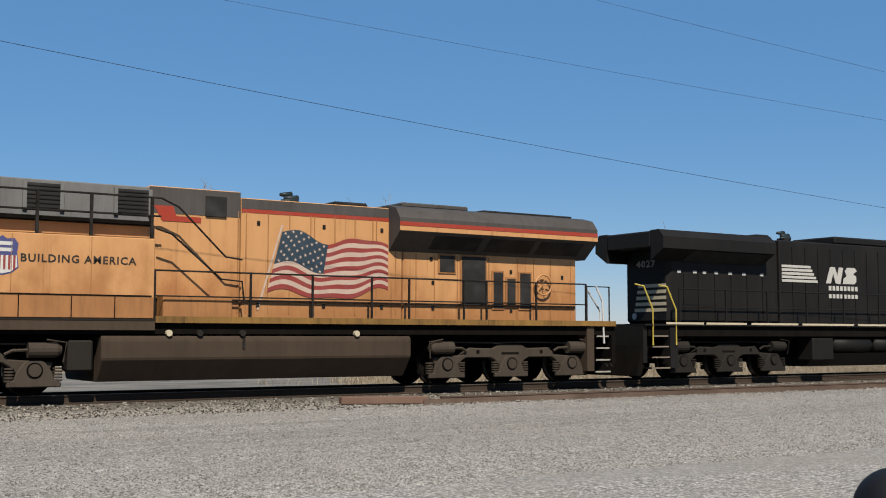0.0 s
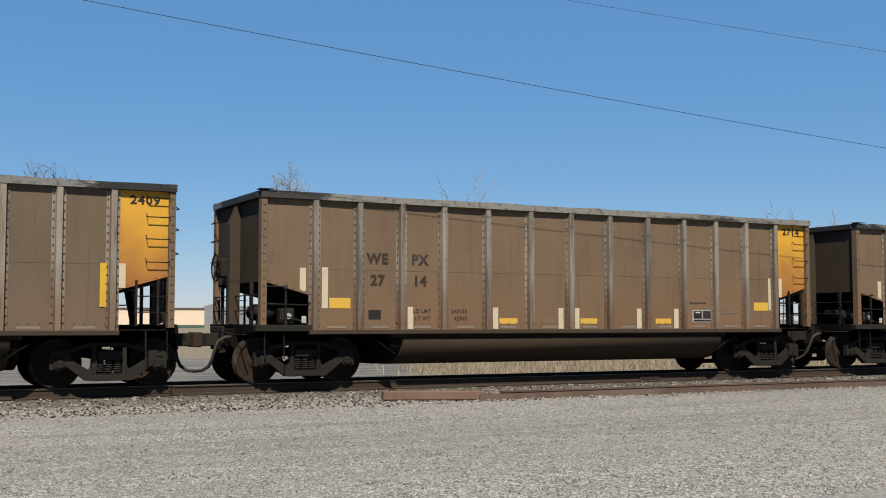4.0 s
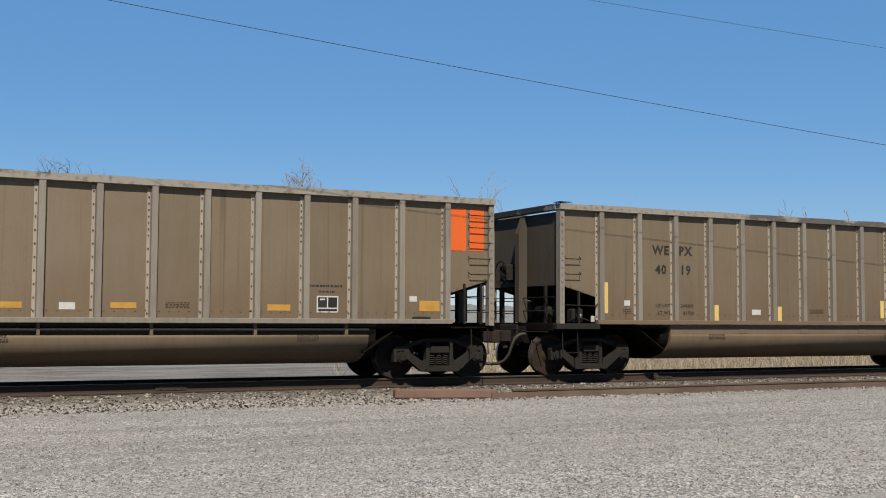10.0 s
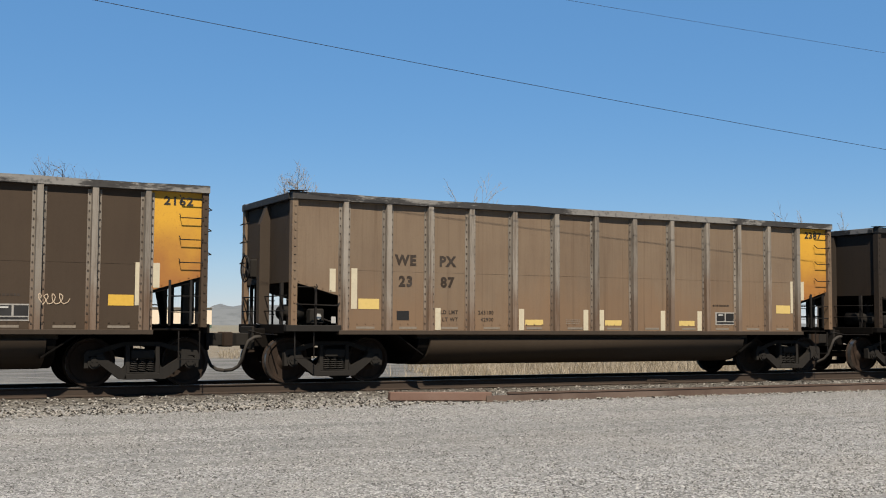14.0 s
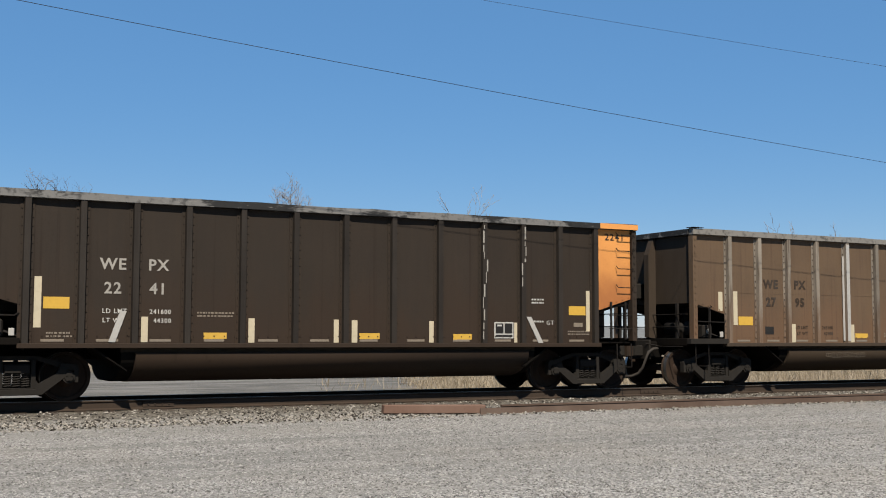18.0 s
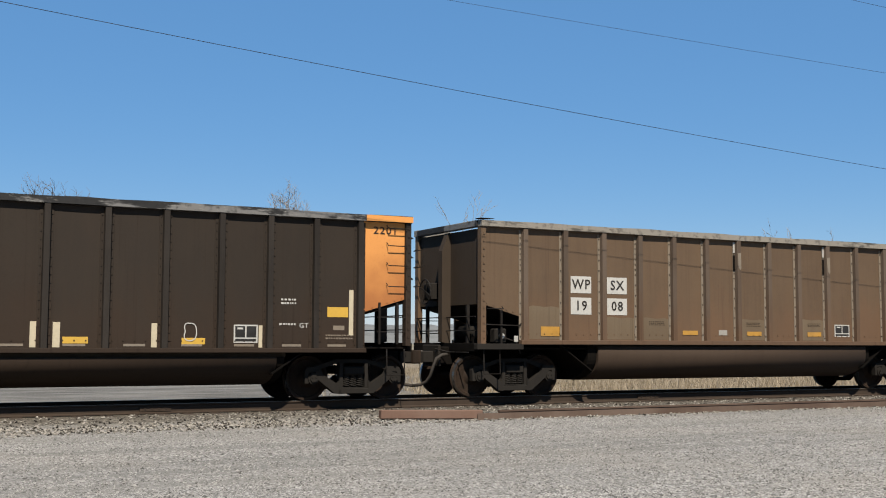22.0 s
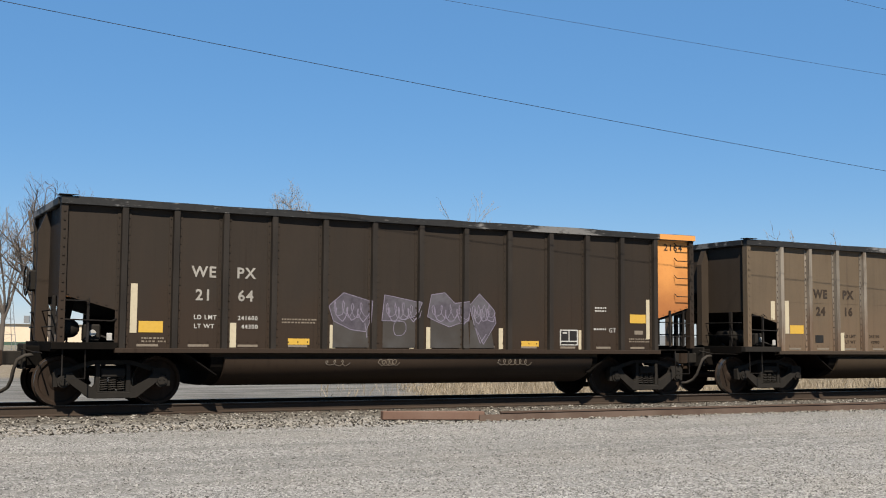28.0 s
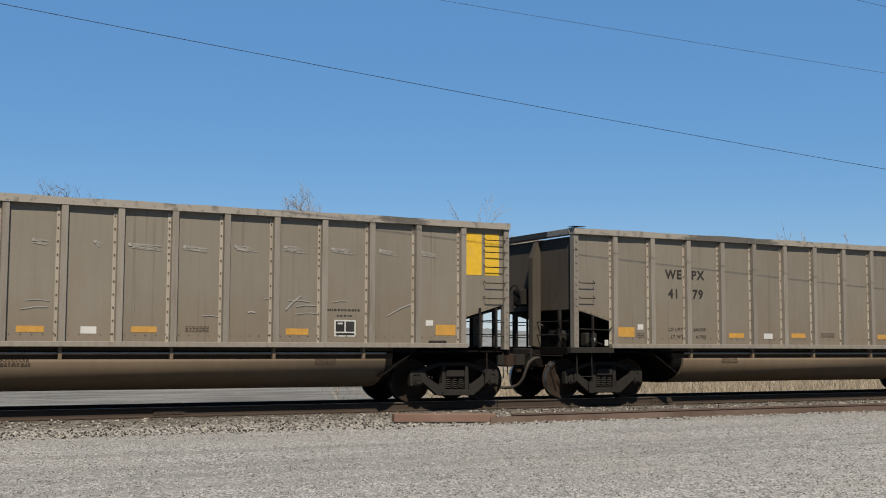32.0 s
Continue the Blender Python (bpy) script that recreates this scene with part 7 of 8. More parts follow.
    part("toe_rail", rod((X(58.1), H - 0.06, 2.05), (X(70.0), H - 0.06, 2.05), 0.02, 6), "iron", loco)
    flag(h2, X(60.78), X(63.66), 2.22, 3.68, H - 0.014)
    horn_cluster(loco, X(61.5), 4.45)
    part("exhaust_stack", box(X(62.9), X(63.85), -0.35, 0.35, 4.42, 4.58, 0.04), "iron", loco)
    # radiator house
    rad = part("radiator_hood", box(X(64.52), X(70.1), H, -H, 1.62, 3.95, 0.03), "armour", loco)
    wing = [(-0.96, 3.35), (-1.5, 3.82), (-1.5, 4.15), (-1.3, 4.4), (-0.9, 4.5), (0.9, 4.5), (1.3, 4.4), (1.5, 4.15), (1.5, 3.82), (0.96, 3.35)]
    part("radiator_wing", prism(wing, X(64.1), X(70.42), "x"), "locogrey", rad, "grey overhanging radiator wing housing")
    for z0, z1, mm in ((3.83, 3.94, "armour"), (3.95, 4.05, "locored")):
        part("wing_band", box(X(64.1), X(70.42), -1.51, -1.502, z0, z1), mm, rad)
    for x0 in (65.2, 66.9, 68.55):
        part("radiator_grille", prism([(-1.06, 3.44), (-1.42, 3.755), (-1.43, 3.745), (-1.07, 3.43)], X(x0), X(x0 + 1.45), "x"), "mesh", rad)
    part("roof_box", box(X(64.6), X(66.6), -0.8, 0.8, 4.5, 4.62, 0.03), "locogrey", rad)
    part("roof_screen", box(X(67.0), X(70.0), -0.9, 0.9, 4.5, 4.55, 0.01), "mesh", rad)
    for a, b, c, d in ((65.6, 66.05, 2.88, 3.3), (66.28, 67.02, 2.05, 3.3), (67.28, 67.58, 1.98, 2.92), (67.73, 67.99, 2.08, 2.76), (68.15, 68.5, 1.98, 2.92)):
        v = part("louvred_door", box(X(a - 0.05), X(b + 0.05), H - 0.03, H - 0.001, c - 0.05, d + 0.05, 0.01), "armour_low", rad)
        part("grille", box(X(a), X(b), H - 0.04, H - 0.031, c, d), "mesh", v)
    seams(rad, [X(v) for v in (64.9, 65.45, 66.15, 67.15, 68.08, 68.62, 69.2, 69.9)], 1.7, 3.3, H, "armour_low")
    latches(rad, [(X(65.4), 1.95), (X(65.4), 2.6), (X(65.35), 3.2), (X(67.86), 2.95), (X(67.86), 1.92), (X(69.6), 2.85)], H)
    bm = bmesh.new()
    pipe([(X(68.87) + 0.27 * math.cos(a), H - 0.12, 2.62 + 0.27 * math.sin(a)) for a in [i * math.pi / 9 for i in range(19)]], 0.025, 6, bm)
    for i in range(5):
        a = i * 1.2566
        rod((X(68.87), H - 0.08, 2.62), (X(68.87) + 0.27 * math.cos(a), H - 0.12, 2.62 + 0.27 * math.sin(a)), 0.014, 5, bm)
    part("hand_brake_wheel", bm, "armour", rad, "yellow spoked brake wheel")
    # railings and ends
    railing(loco, [X(v) for v in (57.98, 60.2, 61.75, 63.33, 64.38, 66.0, 66.7, 68.3, 70.0)], 1.6, 2.65, -1.48, "iron", 2.1)
    part("end_rail", pipe([(X(70.1), -1.4, 1.6), (X(70.1), -1.4, 2.6), (X(70.9), -1.4, 2.6), (X(70.9), -1.4, 1.6)], 0.025, 6), "iron", loco)
    part("end_rail", pipe([(X(70.35), -1.5, 2.6), (X(70.55), -1.52, 2.2), (X(70.6), -1.52, 1.05)], 0.025, 6), "railwhite", loco, "white painted handrail")
    part("end_rail", pipe([(X(70.4), -1.0, 2.6), (X(71.0), -0.9, 1.95), (X(71.0), -0.9, 1.3)], 0.025, 6), "railwhite", loco)
    steps(loco, X(50.1), X(50.72), -1.52, (0.28, 0.6, 0.92, 1.24, 1.54), "number_grey")
    steps(loco, X(70.28), X(70.82), -1.52, (0.28, 0.6, 0.92, 1.24), "number_grey")
    for a, b in ((50.72, 50.95), (70.02, 70.27)):
        part("step_wall", box(X(a), X(b), -1.5, -1.1, 0.3, 1.52, 0.01), "tank", loco)
    part("front_rail", pipe([(X(49.85), -1.35, 2.62), (X(50.0), -1.4, 2.6), (X(50.1), -1.5, 2.3), (X(50.28), -1.54, 1.9), (X(50.3), -1.54, 1.05)], 0.025, 6), "railwhite", loco, "white painted handrail")
    part("front_rail", pipe([(X(50.82), -1.5, 2.5), (X(50.84), -1.54, 2.1), (X(51.0), -1.56, 1.75), (X(51.0), -1.56, 0.85)], 0.025, 6), "railwhite", loco)
    for y in (-1.2, -0.7, 0.7, 1.2):
        part("front_post", box(X(49.82), X(49.875), y - 0.028, y + 0.028, 1.6, 2.62), "iron", loco)
    part("ditch_light", rod((X(49.7), -0.95, 1.85), (X(49.9), -0.95, 1.85), 0.12, 12), "iron", loco)
    part("lens", rod((X(49.69), -0.95, 1.85), (X(49.7), -0.95, 1.85), 0.1, 12), "lens", loco)
    part("plow", prism([(X(49.95), 1.0), (X(49.4), 0.12), (X(49.5), 0.1), (X(50.1), 0.85)], -1.4, 1.4), "under", loco)
    for s, x0 in ((-1, 49.95), (1, 71.0)):
        part("pilot_plate", box(X(x0) - 0.06, X(x0) + 0.06, -1.45, 1.45, 0.5, 1.56), "under", loco)
        part("coupler", prism([(X(x0), -0.14), (X(x0) + s * 0.5, -0.14), (X(x0) + s * 0.72, -0.2), (X(x0) + s * 0.7, 0.1), (X(x0) + s * 0.5, 0.14), (X(x0), 0.14)], 0.74, 1.0, "z"), "cast", loco)
        for y in (-0.8, -0.6, 0.6):
            part("air_hose", pipe([(X(x0) + s * 0.08, y, 0.95), (X(x0) + s * 0.3, y, 0.85), (X(x0) + s * 0.38, y, 0.5), (X(x0) + s * 0.6, y + 0.1, 0.4)], 0.03, 6), "hose", loco)
    tank = part("fuel_tank", prism([(-1.48, 1.24), (-1.52, 1.15), (-1.52, 0.75), (-1.15, 0.27), (1.15, 0.27), (1.52, 0.75), (1.52, 1.15), (1.48, 1.24)], X(56.85), X(64.42), "x", bevel=0.03), "tank", loco, "grimy brown fuel tank")
    for x in (58.3, 59.0, 60.0, 62.9):
        part("filler", rod((X(x), -1.46, 1.3), (X(x), -1.56, 1.3), 0.07, 10), "cream" if x < 58.5 or x > 62 else "cast", tank)
    part("gauge", box(X(60.0), X(60.06), -1.535, -1.521, 0.95, 1.2), "iron", tank)
    part("air_reservoir", box(X(56.2), X(56.72), -1.4, -0.9, 0.5, 1.15, 0.04), "cast", loco)
    sets = ((51.62, 53.6, 55.57), (65.62, 67.63, 69.64))
    bogie_pair(loco, [[X(a) for a in s] for s in sets], "truckdust")
    MOVING.append((loco, O, 0.533, add_wheels(loco, [X(a) for s in sets for a in s], LOCO_WHEELS, 0.533)))


def black_loco():
    O = 82.8
    loco = tagged(new("locomotive"), "black diesel locomotive with white striped end", "locomotive", "coal train")
    X = lambda s: s - O
    F, H = -1.55, -0.95
    part("frame", box(X(72.3), X(93.6), -1.45, 1.45, 1.25, 1.54), "under", loco)
    part("underframe", box(X(72.6), X(93.2), -0.62, 0.62, 0.6, 1.26), "under", loco)
    part("deck", box(X(72.1), X(93.8), -1.55, 1.55, 1.55, 1.6), "locoblack", loco)
    for a, b in ((72.9, 74.4), (74.5, 76.2), (76.4, 78.5), (78.7, 81.2), (81.4, 85.0), (85.2, 90.0)):
        part("sill_strip", box(X(a), X(b), F - 0.01, F + 0.0, 1.59, 1.65), "cream", loco, "worn white sill stripe")
    rad = part("radiator_hood", box(X(73.6), X(78.4), H, -H, 1.6, 4.3, 0.12), "locoblack", loco)
    for s in (-1, 1):
        wing = [(s * 0.955, 3.45), (s * 1.48, 3.78), (s * 1.48, 4.12), (s * 1.3, 4.33), (s * 0.955, 4.33)]
        part("radiator_wing", prism(wing, X(72.9), X(77.6), "x"), "locoblack", rad, "black overhanging radiator wing")
    part("end_hood", box(X(72.9), X(73.59), -0.95, 0.95, 3.82, 4.31, 0.04), "locoblack", rad)
    part("radiator_grille", prism([(-1.0, 3.47), (-1.43, 3.745), (-1.44, 3.735), (-1.01, 3.46)], X(74.1), X(77.4), "x"), "mesh", rad)
    for j, z in enumerate((1.98, 2.16, 2.34, 2.52, 2.7)):
        part("end_stripe", box(X(73.588), X(73.599), -0.84, 0.5 - 0.04 * j, z, z + 0.1), "cream", rad, "worn white stripe")
    for x in (73.95, 74.6, 75.0, 75.5, 76.1, 76.7, 77.5):
        part("small_label", box(X(x), X(x + 0.14), H - 0.012, H - 0.001, 3.12, 3.2), "white", rad)
    seams(rad, [X(v) for v in (74.2, 74.8, 75.5, 76.2, 76.9, 77.6)], 1.75, 3.1, H, "under")
    road = lettering("4027", 0, 0, 0, 0.2, "number_grey", rad, 1.3, 0.03)
    road.matrix_basis = pose(X(73.59), 0.0, 3.4, 0, 0, -90)
    hood = part("engine_hood", box(X(78.42), X(88.4), H, -H, 1.6, 4.3, 0.04), "locoblack", loco)
    seams(hood, [X(v) for v in np.arange(79.0, 88.0, 0.62)], 1.75, 4.1, H, "under")
    for j in range(5):
        part("bar_emblem", box(X(78.5), X(80.2 - j * 0.08), H - 0.014, H - 0.001, 2.98 + j * 0.115, 3.06 + j * 0.115), "white", hood, "plain white barred emblem")
    for pts in (((80.62, 2.98), (80.86, 2.98), (80.98, 3.3), (81.1, 2.98), (81.34, 2.98), (81.5, 3.52), (81.28, 3.52), (81.2, 3.24), (81.08, 3.52), (80.84, 3.52)),
                ((81.46, 2.98), (82.05, 2.98), (82.16, 3.08), (82.16, 3.24), (82.0, 3.32), (82.2, 3.42), (82.1, 3.52), (81.7, 3.52), (81.58, 3.4), (81.66, 3.24), (81.5, 3.14))):
        part("bar_emblem", prism([(X(a), b) for a, b in pts], H - 0.014, H - 0.001), "white", hood, "plain white block shape")
    for z in (2.5, 2.75):
        for j in range(8):
            part("bar_emblem", box(X(80.75 + j * 0.19), X(80.88 + j * 0.19), H - 0.012, H - 0.001, z, z + 0.15), "white", hood)
    horn_cluster(loco, X(79.3), 4.4)
    part("exhaust_stack", box(X(78.0), X(78.6), -0.4, 0.4, 4.35, 4.5, 0.03), "locoblack", loco)
    part("roof_box", box(X(81.2), X(88.4), -0.9, 0.9, 4.3, 4.55, 0.05), "locoblack", loco)
    cab = part("cab", prism([(X(88.5), 1.6), (X(88.5), 4.4), (X(90.9), 4.4), (X(91.2), 3.5), (X(92.6), 3.1), (X(92.6), 1.6)], -1.48, 1.48, bevel=0.03), "locoblack", loco)
    for a in (88.9, 89.8):
        part("side_window", box(X(a), X(a + 0.7), -1.5, -1.481, 3.3, 3.95), "glass", cab)
    railing(loco, [X(v) for v in (73.5, 75.4, 77.2, 79.0, 80.8, 82.6, 84.4, 86.2, 88.2)], 1.6, 2.62, -1.48, "locoblack", 2.1)
    for dx in (0, 0.9):
        part("handrail", pipe([(X(71.95 + dx), -1.3, 2.72), (X(72.1 + dx), -1.5, 2.66), (X(72.4 + dx), -1.54, 2.0), (X(72.4 + dx), -1.54, 1.0)], 0.025, 6), "railyellow", loco, "yellow painted handrail")
    steps(loco, X(72.35), X(73.05), -1.52, (0.35, 0.65, 0.95, 1.25), "pale")
    part("step_wall", box(X(73.1), X(73.4), -1.5, -1.1, 0.35, 1.52), "locoblack", loco)
    part("plow", prism([(X(72.1), 1.0), (X(71.9), 0.15), (X(72.05), 0.12), (X(72.35), 0.9)], -1.4, 1.4), "under", loco)
    part("pilot_plate", box(X(72.1), X(72.25), -1.45, 1.45, 0.5, 1.54), "locoblack", loco)
    part("coupler", box(X(71.6), X(72.1), -0.14, 0.14, 0.74, 1.0, 0.03), "cast", loco)
    part("lamp", rod((X(73.57), 0.5, 1.85), (X(73.6), 0.5, 1.85), 0.1, 12), "lens", rad)
    part("equipment_box", box(X(79.3), X(80.3), -1.45, -0.8, 0.5, 1.2, 0.03), "locoblack", loco)
    for x in (80.45, 82.5, 84.5):
        part("air_reservoir", rod((X(x), -1.2, 0.98), (X(x + 1.8), -1.2, 0.98), 0.24, 14), "locoblack", loco, smooth=True)
    part("fuel_tank", prism([(-1.3, 0.72), (-1.0, 0.3), (1.0, 0.3), (1.3, 0.72)], X(79.5), X(86.8), "x"), "locoblack", loco)
    sets = ((73.8, 75.75, 77.65), (88.0, 90.0, 92.0))
    bogie_pair(loco, [[X(a) for a in s] for s in sets], "cast")
    MOVING.append((loco, O, 0.533, add_wheels(loco, [X(a) for s in sets for a in s], LOCO_WHEELS, 0.533)))


yellow_loco()
black_loco()


# ---- wires ----
def wire(p, q, sag, r, label):
    """A span that runs on past both ends in its own curve."""
    p, q = Vector(p), Vector(q)
    pts = []
    for i in range(49):
        f = -0.9 + 2.8 * i / 48
        v = p.lerp(q, f)
        v.z += sag * ((f - 0.5) ** 2 - 0.25)
        pts.append(v)
    tagged(part("overhead_wire", pipe(pts, r, 5), "wire"), label, "wire", "overhead wires", "structure")


wire((2, 19.25, 6.62), (26, 19.23, 5.22), 0.3, 0.0058, "black overhead wire strung across the lot")
wire((7.5, 29.55, 11.43), (37.5, 20.73, 8.28), 0.3, 0.0052, "thin overhead wire strung across the lot")
wire((7.5, 28.4, 13.95), (37.5, 19.6, 9.27), 0.3, 0.0052, "thin overhead wire strung across the lot")


# ---- the far side ----
def place(u, dist):
    """A spot on the ground at a bearing (degrees clockwise from +Y) and distance."""
    x, y = dist * math.sin(radians(u)), dist * math.cos(radians(u))
    return x, y, ground_height(x, y)


def bare_tree(u, dist, height, spread, seed, stems=1, thick=0.28, label="bare deciduous tree with grey branching limbs", limb_count=5, dense=(0, 7, 7, 5), squeeze=1.0, fine=0.016, dome=None, twig="twig"):
    rng = random.Random(seed)
    x, y, z = place(u, dist)
    tree = thing("tree", label, "tree", "bare trees behind the track")
    tree.matrix_world = pose(x, y, z - 0.1)
    limbs = {}

    def taper(target, p, q, ra, rb, seg):
        verts, faces = limbs.setdefault(target, ([], []))
        turn = (q - p).to_track_quat("Z", "Y").to_matrix()
        at = len(verts)
        for c, r in ((p, ra), (q, rb)):
            for k in range(seg):
                a = 2 * math.pi * k / seg
                verts.append(tuple(c + turn @ Vector((r * math.cos(a), r * math.sin(a), 0))))
        faces.extend((at + k, at + (k + 1) % seg, at + seg + (k + 1) % seg, at + seg + k) for k in range(seg))

    def grow(p, d, length, r, level, target):
        """One limb that bends and rises, with its own side shoots."""
        pts = [p]
        n = 5 if level < 3 else 3
        for i in range(n):
            bend = Vector((rng.uniform(-1, 1), rng.uniform(-1, 1), rng.uniform(-0.6, 0.8))) * (0.16 if level < 2 else 0.26)
            d = (d + bend + Vector((0, 0, 0.06 if level < 3 else -0.03))).normalized()
            q = pts[-1] + d * length / n
            if dome and len(pts) > 1 and (q.x ** 2 + q.y ** 2) / dome[0] ** 2 + ((q.z - dome[1]) / dome[2]) ** 2 > rng.uniform(0.8, 1.1):
                break
            pts.append(q)
        n = len(pts) - 1
        seg = 7 if level < 2 else (4 if level < 3 else 3)
        for i in range(n):
            taper(target, pts[i], pts[i + 1], r * (1 - 0.6 * i / n), r * (1 - 0.6 * (i + 1) / n), seg)
        if level >= 4:
            return
        kids = dense[level]
        for k in range(kids):
            f = 0.2 + 0.8 * (k + rng.random()) / kids
            at = min(int(f * n), n - 1)
            q = pts[at].lerp(pts[at + 1], f * n - at)
            along = (pts[at + 1] - pts[at]).normalized()
            side = Vector((rng.uniform(-1, 1), rng.uniform(-1, 1), rng.uniform(-0.3, 0.6))).normalized()
            nd = (along * 0.75 + side * (0.75 if spread > 0.3 else 0.35)).normalized()
            grow(q, nd, length * rng.uniform(0.36, 0.62) * (1.15 - 0.45 * f), max(r * (1 - 0.55 * f) * 0.55, fine), level + 1, target if level + 1 < 3 else "crown")
    for s in range(stems):
        lean = Vector((rng.uniform(-0.25, 0.25), rng.uniform(-0.2, 0.2), 1)).normalized() if stems > 1 else Vector((0.05, 0, 1))
        trunk_h = height * (0.17 if thick > 0.3 else 0.28)
        base = Vector((rng.uniform(-0.3, 0.3) * (stems > 1), 0, 0))
        taper("trunk", base, base + lean * trunk_h * 0.2, thick * 1.35, thick, 10)
        taper("trunk", base + lean * trunk_h * 0.2, base + lean * trunk_h, thick, thick * 0.75, 10)
        taper("trunk", base + lean * trunk_h, base + lean * trunk_h * 1.06, thick * 0.75, 0.02, 10)
        for j in range(limb_count):
            a = j * 6.2832 / limb_count + rng.uniform(-0.4, 0.4)
            out = 0.1 if dome and j == 0 else spread
            nd = Vector((math.cos(a) * out, math.sin(a) * out, 1.0)).normalized()
            grow(base + lean * trunk_h * rng.uniform(0.8, 1.0), nd, height * rng.uniform(0.38, 0.52) * (1.35 if dome else 1.0), thick * 0.5, 1, "limb %d" % len(limbs))
    tall = sorted(v[2] for verts, _ in limbs.values() for v in verts)
    reach = height / tall[int(0.995 * len(tall))]
    for key, (verts, faces) in limbs.items():
        name = key.split()[0]
        me = bpy.data.meshes.new(name)
        me.from_pydata([(a * squeeze, b * squeeze, c * reach) for a, b, c in verts], [], faces)
        me.materials.append(M[twig if name == "crown" else "bark"])
        new(name, me).parent = tree
        if name == "crown":
            tagged(tree.children[-1], kind="stuff")


bare_tree(9.25, 75, 11.7, 0.42, 21, 1, 0.36, "old bare tree forking low into heavy grey limbs", 6, (0, 7, 6, 5), 1.0, 0.009, (4.3, 6.6, 5.2), "limb_twig")
bare_tree(7.0, 88, 12.0, 0.5, 22, 1, 0.2, dense=(0, 5, 5, 4))
bare_tree(20.4, 95, 14.4, 0.4, 23, 1, 0.2, "rounded bare tree with a broom of fine twigs", 13, (0, 8, 8, 6), 1.0, 0.0105, (2.35, 10.0, 4.4))
bare_tree(29.3, 100, 15.2, 0.05, 24, 1, 0.10, "thin bare sapling with upright stems", 2, (0, 5, 4, 3))
bare_tree(30.3, 104, 13.0, 0.1, 29, 1, 0.08, "thin bare sapling with upright stems", 2, (0, 4, 4, 3))
bare_tree(44.4, 105, 12.4, 0.08, 25, 1, 0.08, "thin bare sapling with upright stems", 2, (0, 4, 4, 3))
bare_tree(45.6, 108, 11.6, 0.1, 26, 1, 0.08, "thin bare sapling with upright stems", 3, (0, 4, 4, 3))
bare_tree(47.0, 110, 12.2, 0.1, 27, 1, 0.08, "thin bare sapling with upright stems", 2, (0, 5, 4, 3))


def warehouse():
    w = thing("warehouse", "long low cream metal warehouse across the fields", "building")
    x, y, z = place(9, 330)
    w.matrix_world = pose(x, y, z, 0, 0, -12)
    part("wall", box(-95, 42, 0, 40, 0, 5.6), "wall", w)
    part("roof", prism([(-0.6, 5.62), (20, 5.9), (40.6, 5.62), (40.6, 5.7), (20, 6.0), (-0.6, 5.72)], -95.5, 42.5, "x"), "wallroof", w)
    for i in range(27):
        part("wall_rib", box(-92 + i * 5, -91.8 + i * 5, -0.08, -0.01, 0, 5.6), "wall", w)
    part("base_course", box(-95, 42, -0.12, -0.01, 0, 0.9), "basegreen", w, "dark green base course")
    part("roof_vent", box(-6, -4.6, 3, 5, 6.0, 8.0), "tower", w)


def hill():
    """Low wooded ridge beyond the warehouse."""
    verts, faces = [], []
    for i in range(121):
        u = 13 + 37 * i / 120
        full = 12.5 * min(1, max(0, (u - 13) / 3.6)) * min(1, (50.5 - u) / 22) + 0.9 * noise.noise((u * 1.3, 0, 0)) + 0.5 * noise.noise((u * 5, 2, 0))
        for dist, share in ((640, 0.0), (665, 0.45), (700, 0.85), (740, 1.0), (800, 0.6)):
            x, y = dist * math.sin(radians(u)), dist * math.cos(radians(u))
            verts.append((x, y, -0.4 + max(0, full) * share * (1 + 0.12 * noise.noise((u * 2, dist * 0.02, 5)))))
    for i in range(120):
        for k in range(4):
            a = i * 5 + k
            faces.append((a, a + 5, a + 6, a + 1))
    me = bpy.data.meshes.new("hill")
    me.from_pydata(verts, [], faces)
    me.materials.append(M["hillside"])
    tagged(new("hill", me), "low hazy grey-green wooded hill beyond the warehouse", "hill", kind="structure")


M["hillside"] = plain("grey_green_hillside", (0.135, 0.138, 0.132), 0.95, 0, 0.6, 0.12)


def lattice_tower():
    t = thing("lattice_tower", "tapering galvanised lattice tower far off", "tower")
    x, y, z = place(6.9, 190)
    t.matrix_world = pose(x, y, z)
    legs = [(-1, -1), (1, -1), (1, 1), (-1, 1)]
    w = lambda h: 2.4 - 1.9 * h / 22
    for a, b in legs:
        part("leg", rod((a * w(0), b * w(0), 0), (a * w(22), b * w(22), 22), 0.05, 5), "tower", t)
    for i in range(9):
        h, h2 = i * 2.4, i * 2.4 + 2.4
        for (a, b), (c, d) in zip(legs, legs[1:] + legs[:1]):
            part("brace", rod((a * w(h), b * w(h), h), (c * w(h2), d * w(h2), h2), 0.02, 4), "tower", t)
            part("brace", rod((a * w(h), b * w(h), h), (c * w(h), d * w(h), h), 0.02, 4), "tower", t)


warehouse()
hill()
lattice_tower()


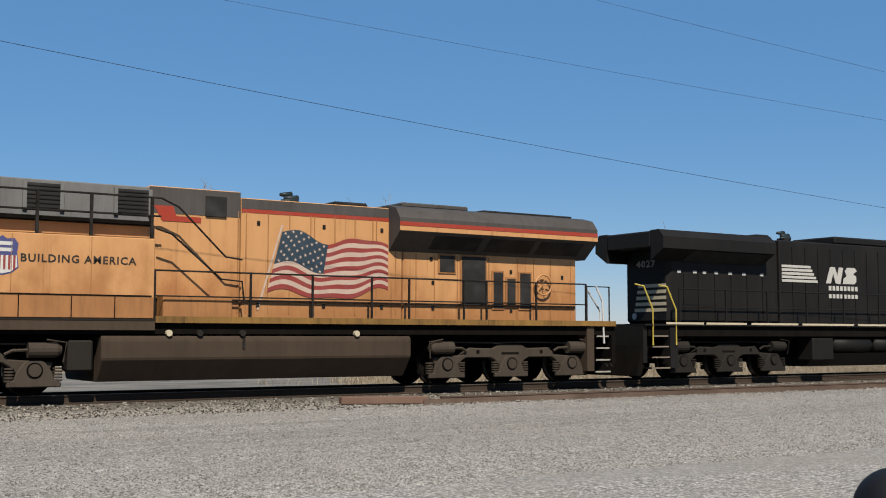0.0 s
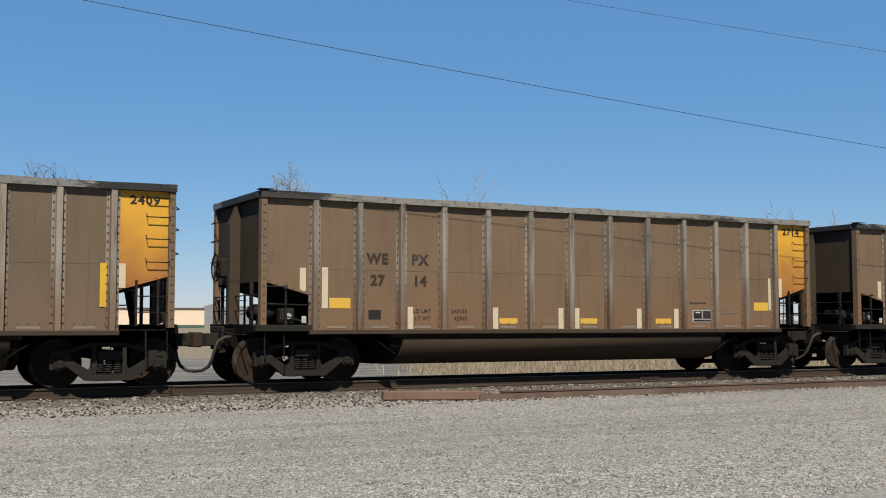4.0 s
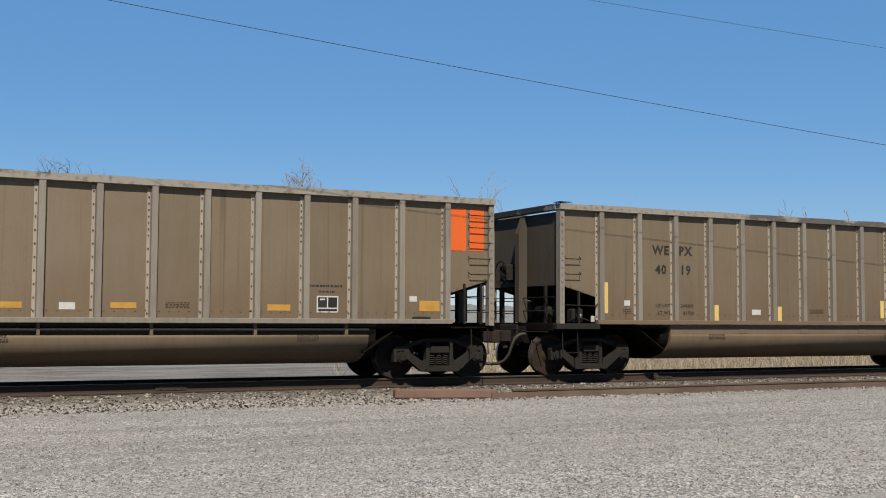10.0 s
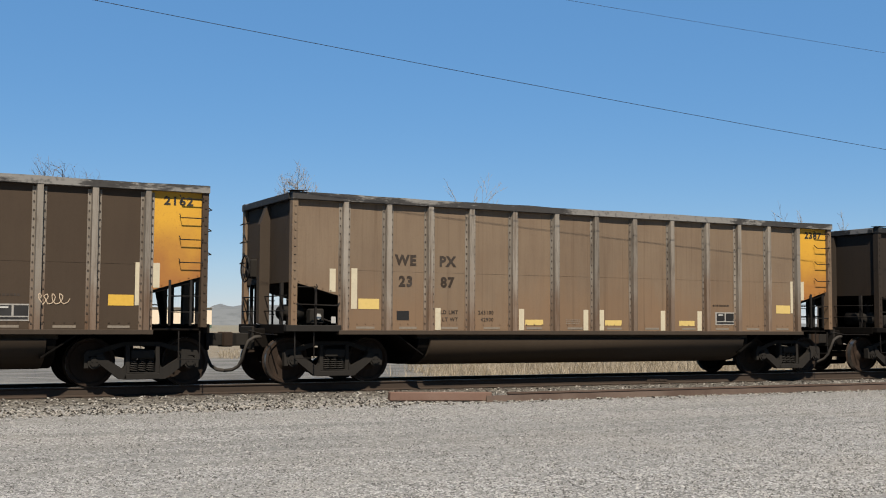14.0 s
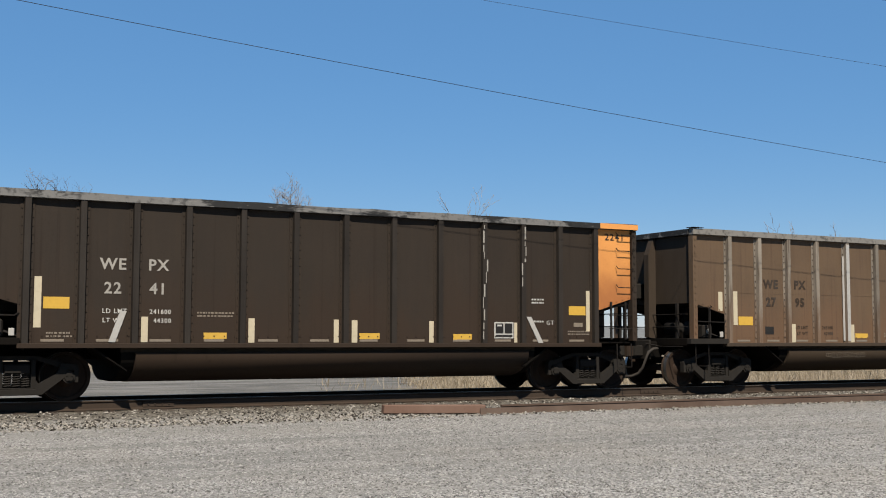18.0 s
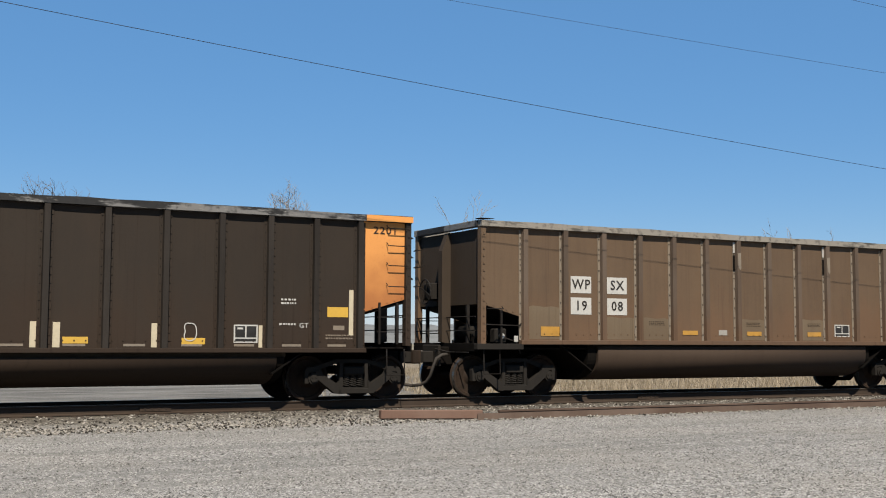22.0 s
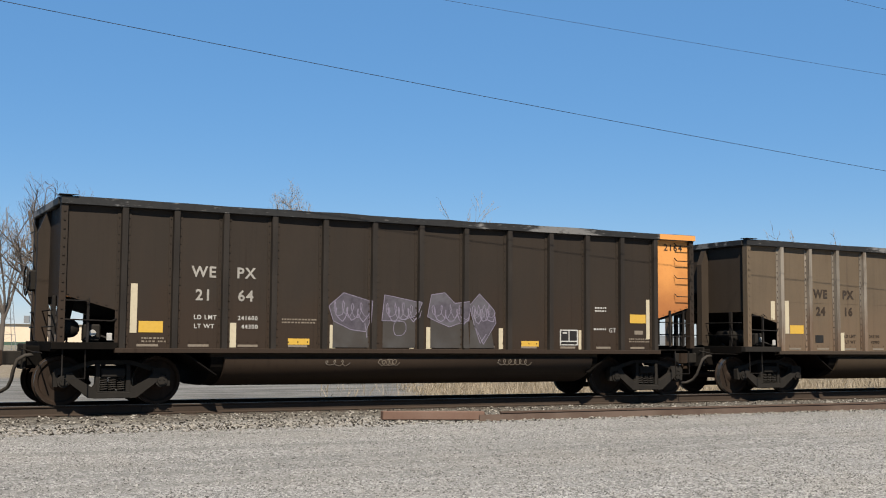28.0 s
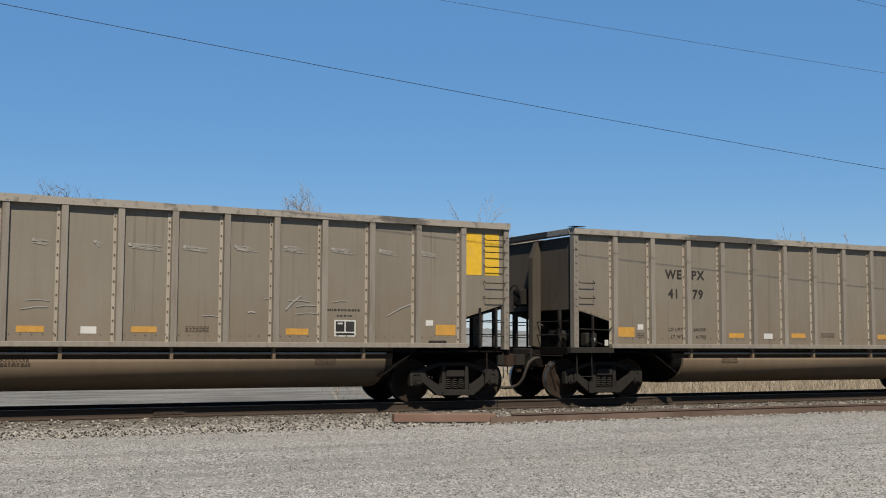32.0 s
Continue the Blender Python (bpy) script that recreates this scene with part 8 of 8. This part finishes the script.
def dry_grass():
    """Tall straw-coloured grass beyond the rails."""
    rng = np.random.default_rng(12)
    n = 62000
    x = rng.uniform(8, 75, n)
    y = 30.5 + 31.5 * rng.random(n) ** 1.3
    wob = np.array([noise.noise((a * 0.2, b * 0.2, 7)) for a, b in zip(x, y)])
    keep = (x - 0.5 * y + 2.2 * wob > 0.3) | ((y > 54) & (x - 0.3 * y > 0))
    thin = (x - 0.4 * y + 2.2 * wob > 0) & (rng.random(n) < 0.05)
    keep |= thin
    x, y = x[keep], y[keep]
    n = len(x)
    z = np.array([ground_height(a, b) for a, b in zip(x, y)])
    h = rng.uniform(0.14, 0.46, n)
    w = rng.uniform(0.005, 0.015, n)
    a = rng.uniform(0, math.pi, n)
    lx, ly = rng.normal(0, 0.07, n), rng.normal(0, 0.07, n)
    c, s = np.cos(a) * w, np.sin(a) * w
    v = np.stack([np.stack([x - c, y - s, z], 1), np.stack([x + c, y + s, z], 1), np.stack([x + lx + c * 0.5, y + ly + s * 0.5, z + h * 0.7], 1), np.stack([x + lx * 1.8, y + ly * 1.8, z + h], 1), np.stack([x + lx - c * 0.5, y + ly - s * 0.5, z + h * 0.7], 1)], 1)
    f = (np.arange(n) * 5)[:, None] + np.arange(5)[None]
    me = bpy.data.meshes.new("dry_grass")
    me.from_pydata(v.reshape(-1, 3).tolist(), [], f.tolist())
    me.materials.append(M["straw"])
    tagged(new("dry_grass", me), "tall dry straw-coloured grass behind the track", "grass", kind="stuff")


dry_grass()


def bollard():
    """Black rounded stand-in for a likely car mirror, close to where the camera first stands; post added."""
    b = thing("bollard", "black rounded stand-in for a likely car mirror, on an added post", "post")
    b.matrix_world = pose(1.305, 0.3, -0.335)
    part("post", rod((0, 0, 0), (0, 0, 0.835), 0.175, 32), "rubber", b)
    bm = bmesh.new()
    bmesh.ops.create_uvsphere(bm, u_segments=32, v_segments=16, radius=0.174, matrix=Matrix.Translation((0, 0, 0.836)))
    part("cap", bm, "rubber", b, smooth=True)


bollard()


# ---- movement ----
def motions():
    times = [0, 1, 1.5, 2, 2.5, 3.5, 4.5, 6, 8, 10, 12, 14, 16, 17.5, 19, 21, 23, 24, 25, 26, 27.3, 28.5, 29, 30, 31, 32]
    for ob, ahead, radius, sets in MOVING:
        walk(ob, [(t, pose(train_x(t) + ahead, YC, 0)) for t in times])
        # the wheels roll while the car is about the lot
        near = [i / 30 for i in range(961) if -14 < train_x(i / 30) + ahead < 50]
        rows = [0.0] * (not near or near[0] > 0) + near + [32.0] * (not near or near[-1] < 32)
        start = train_x(near[0]) if near else 0
        for w, x in sets:
            out = []
            for t in rows:
                tt = min(max(t, near[0]), near[-1]) if near else 0
                out.append((t, pose(x, 0, radius, 0, math.degrees((train_x(tt) - start) / radius) % 360, 0)))
            walk(w, out)


motions()
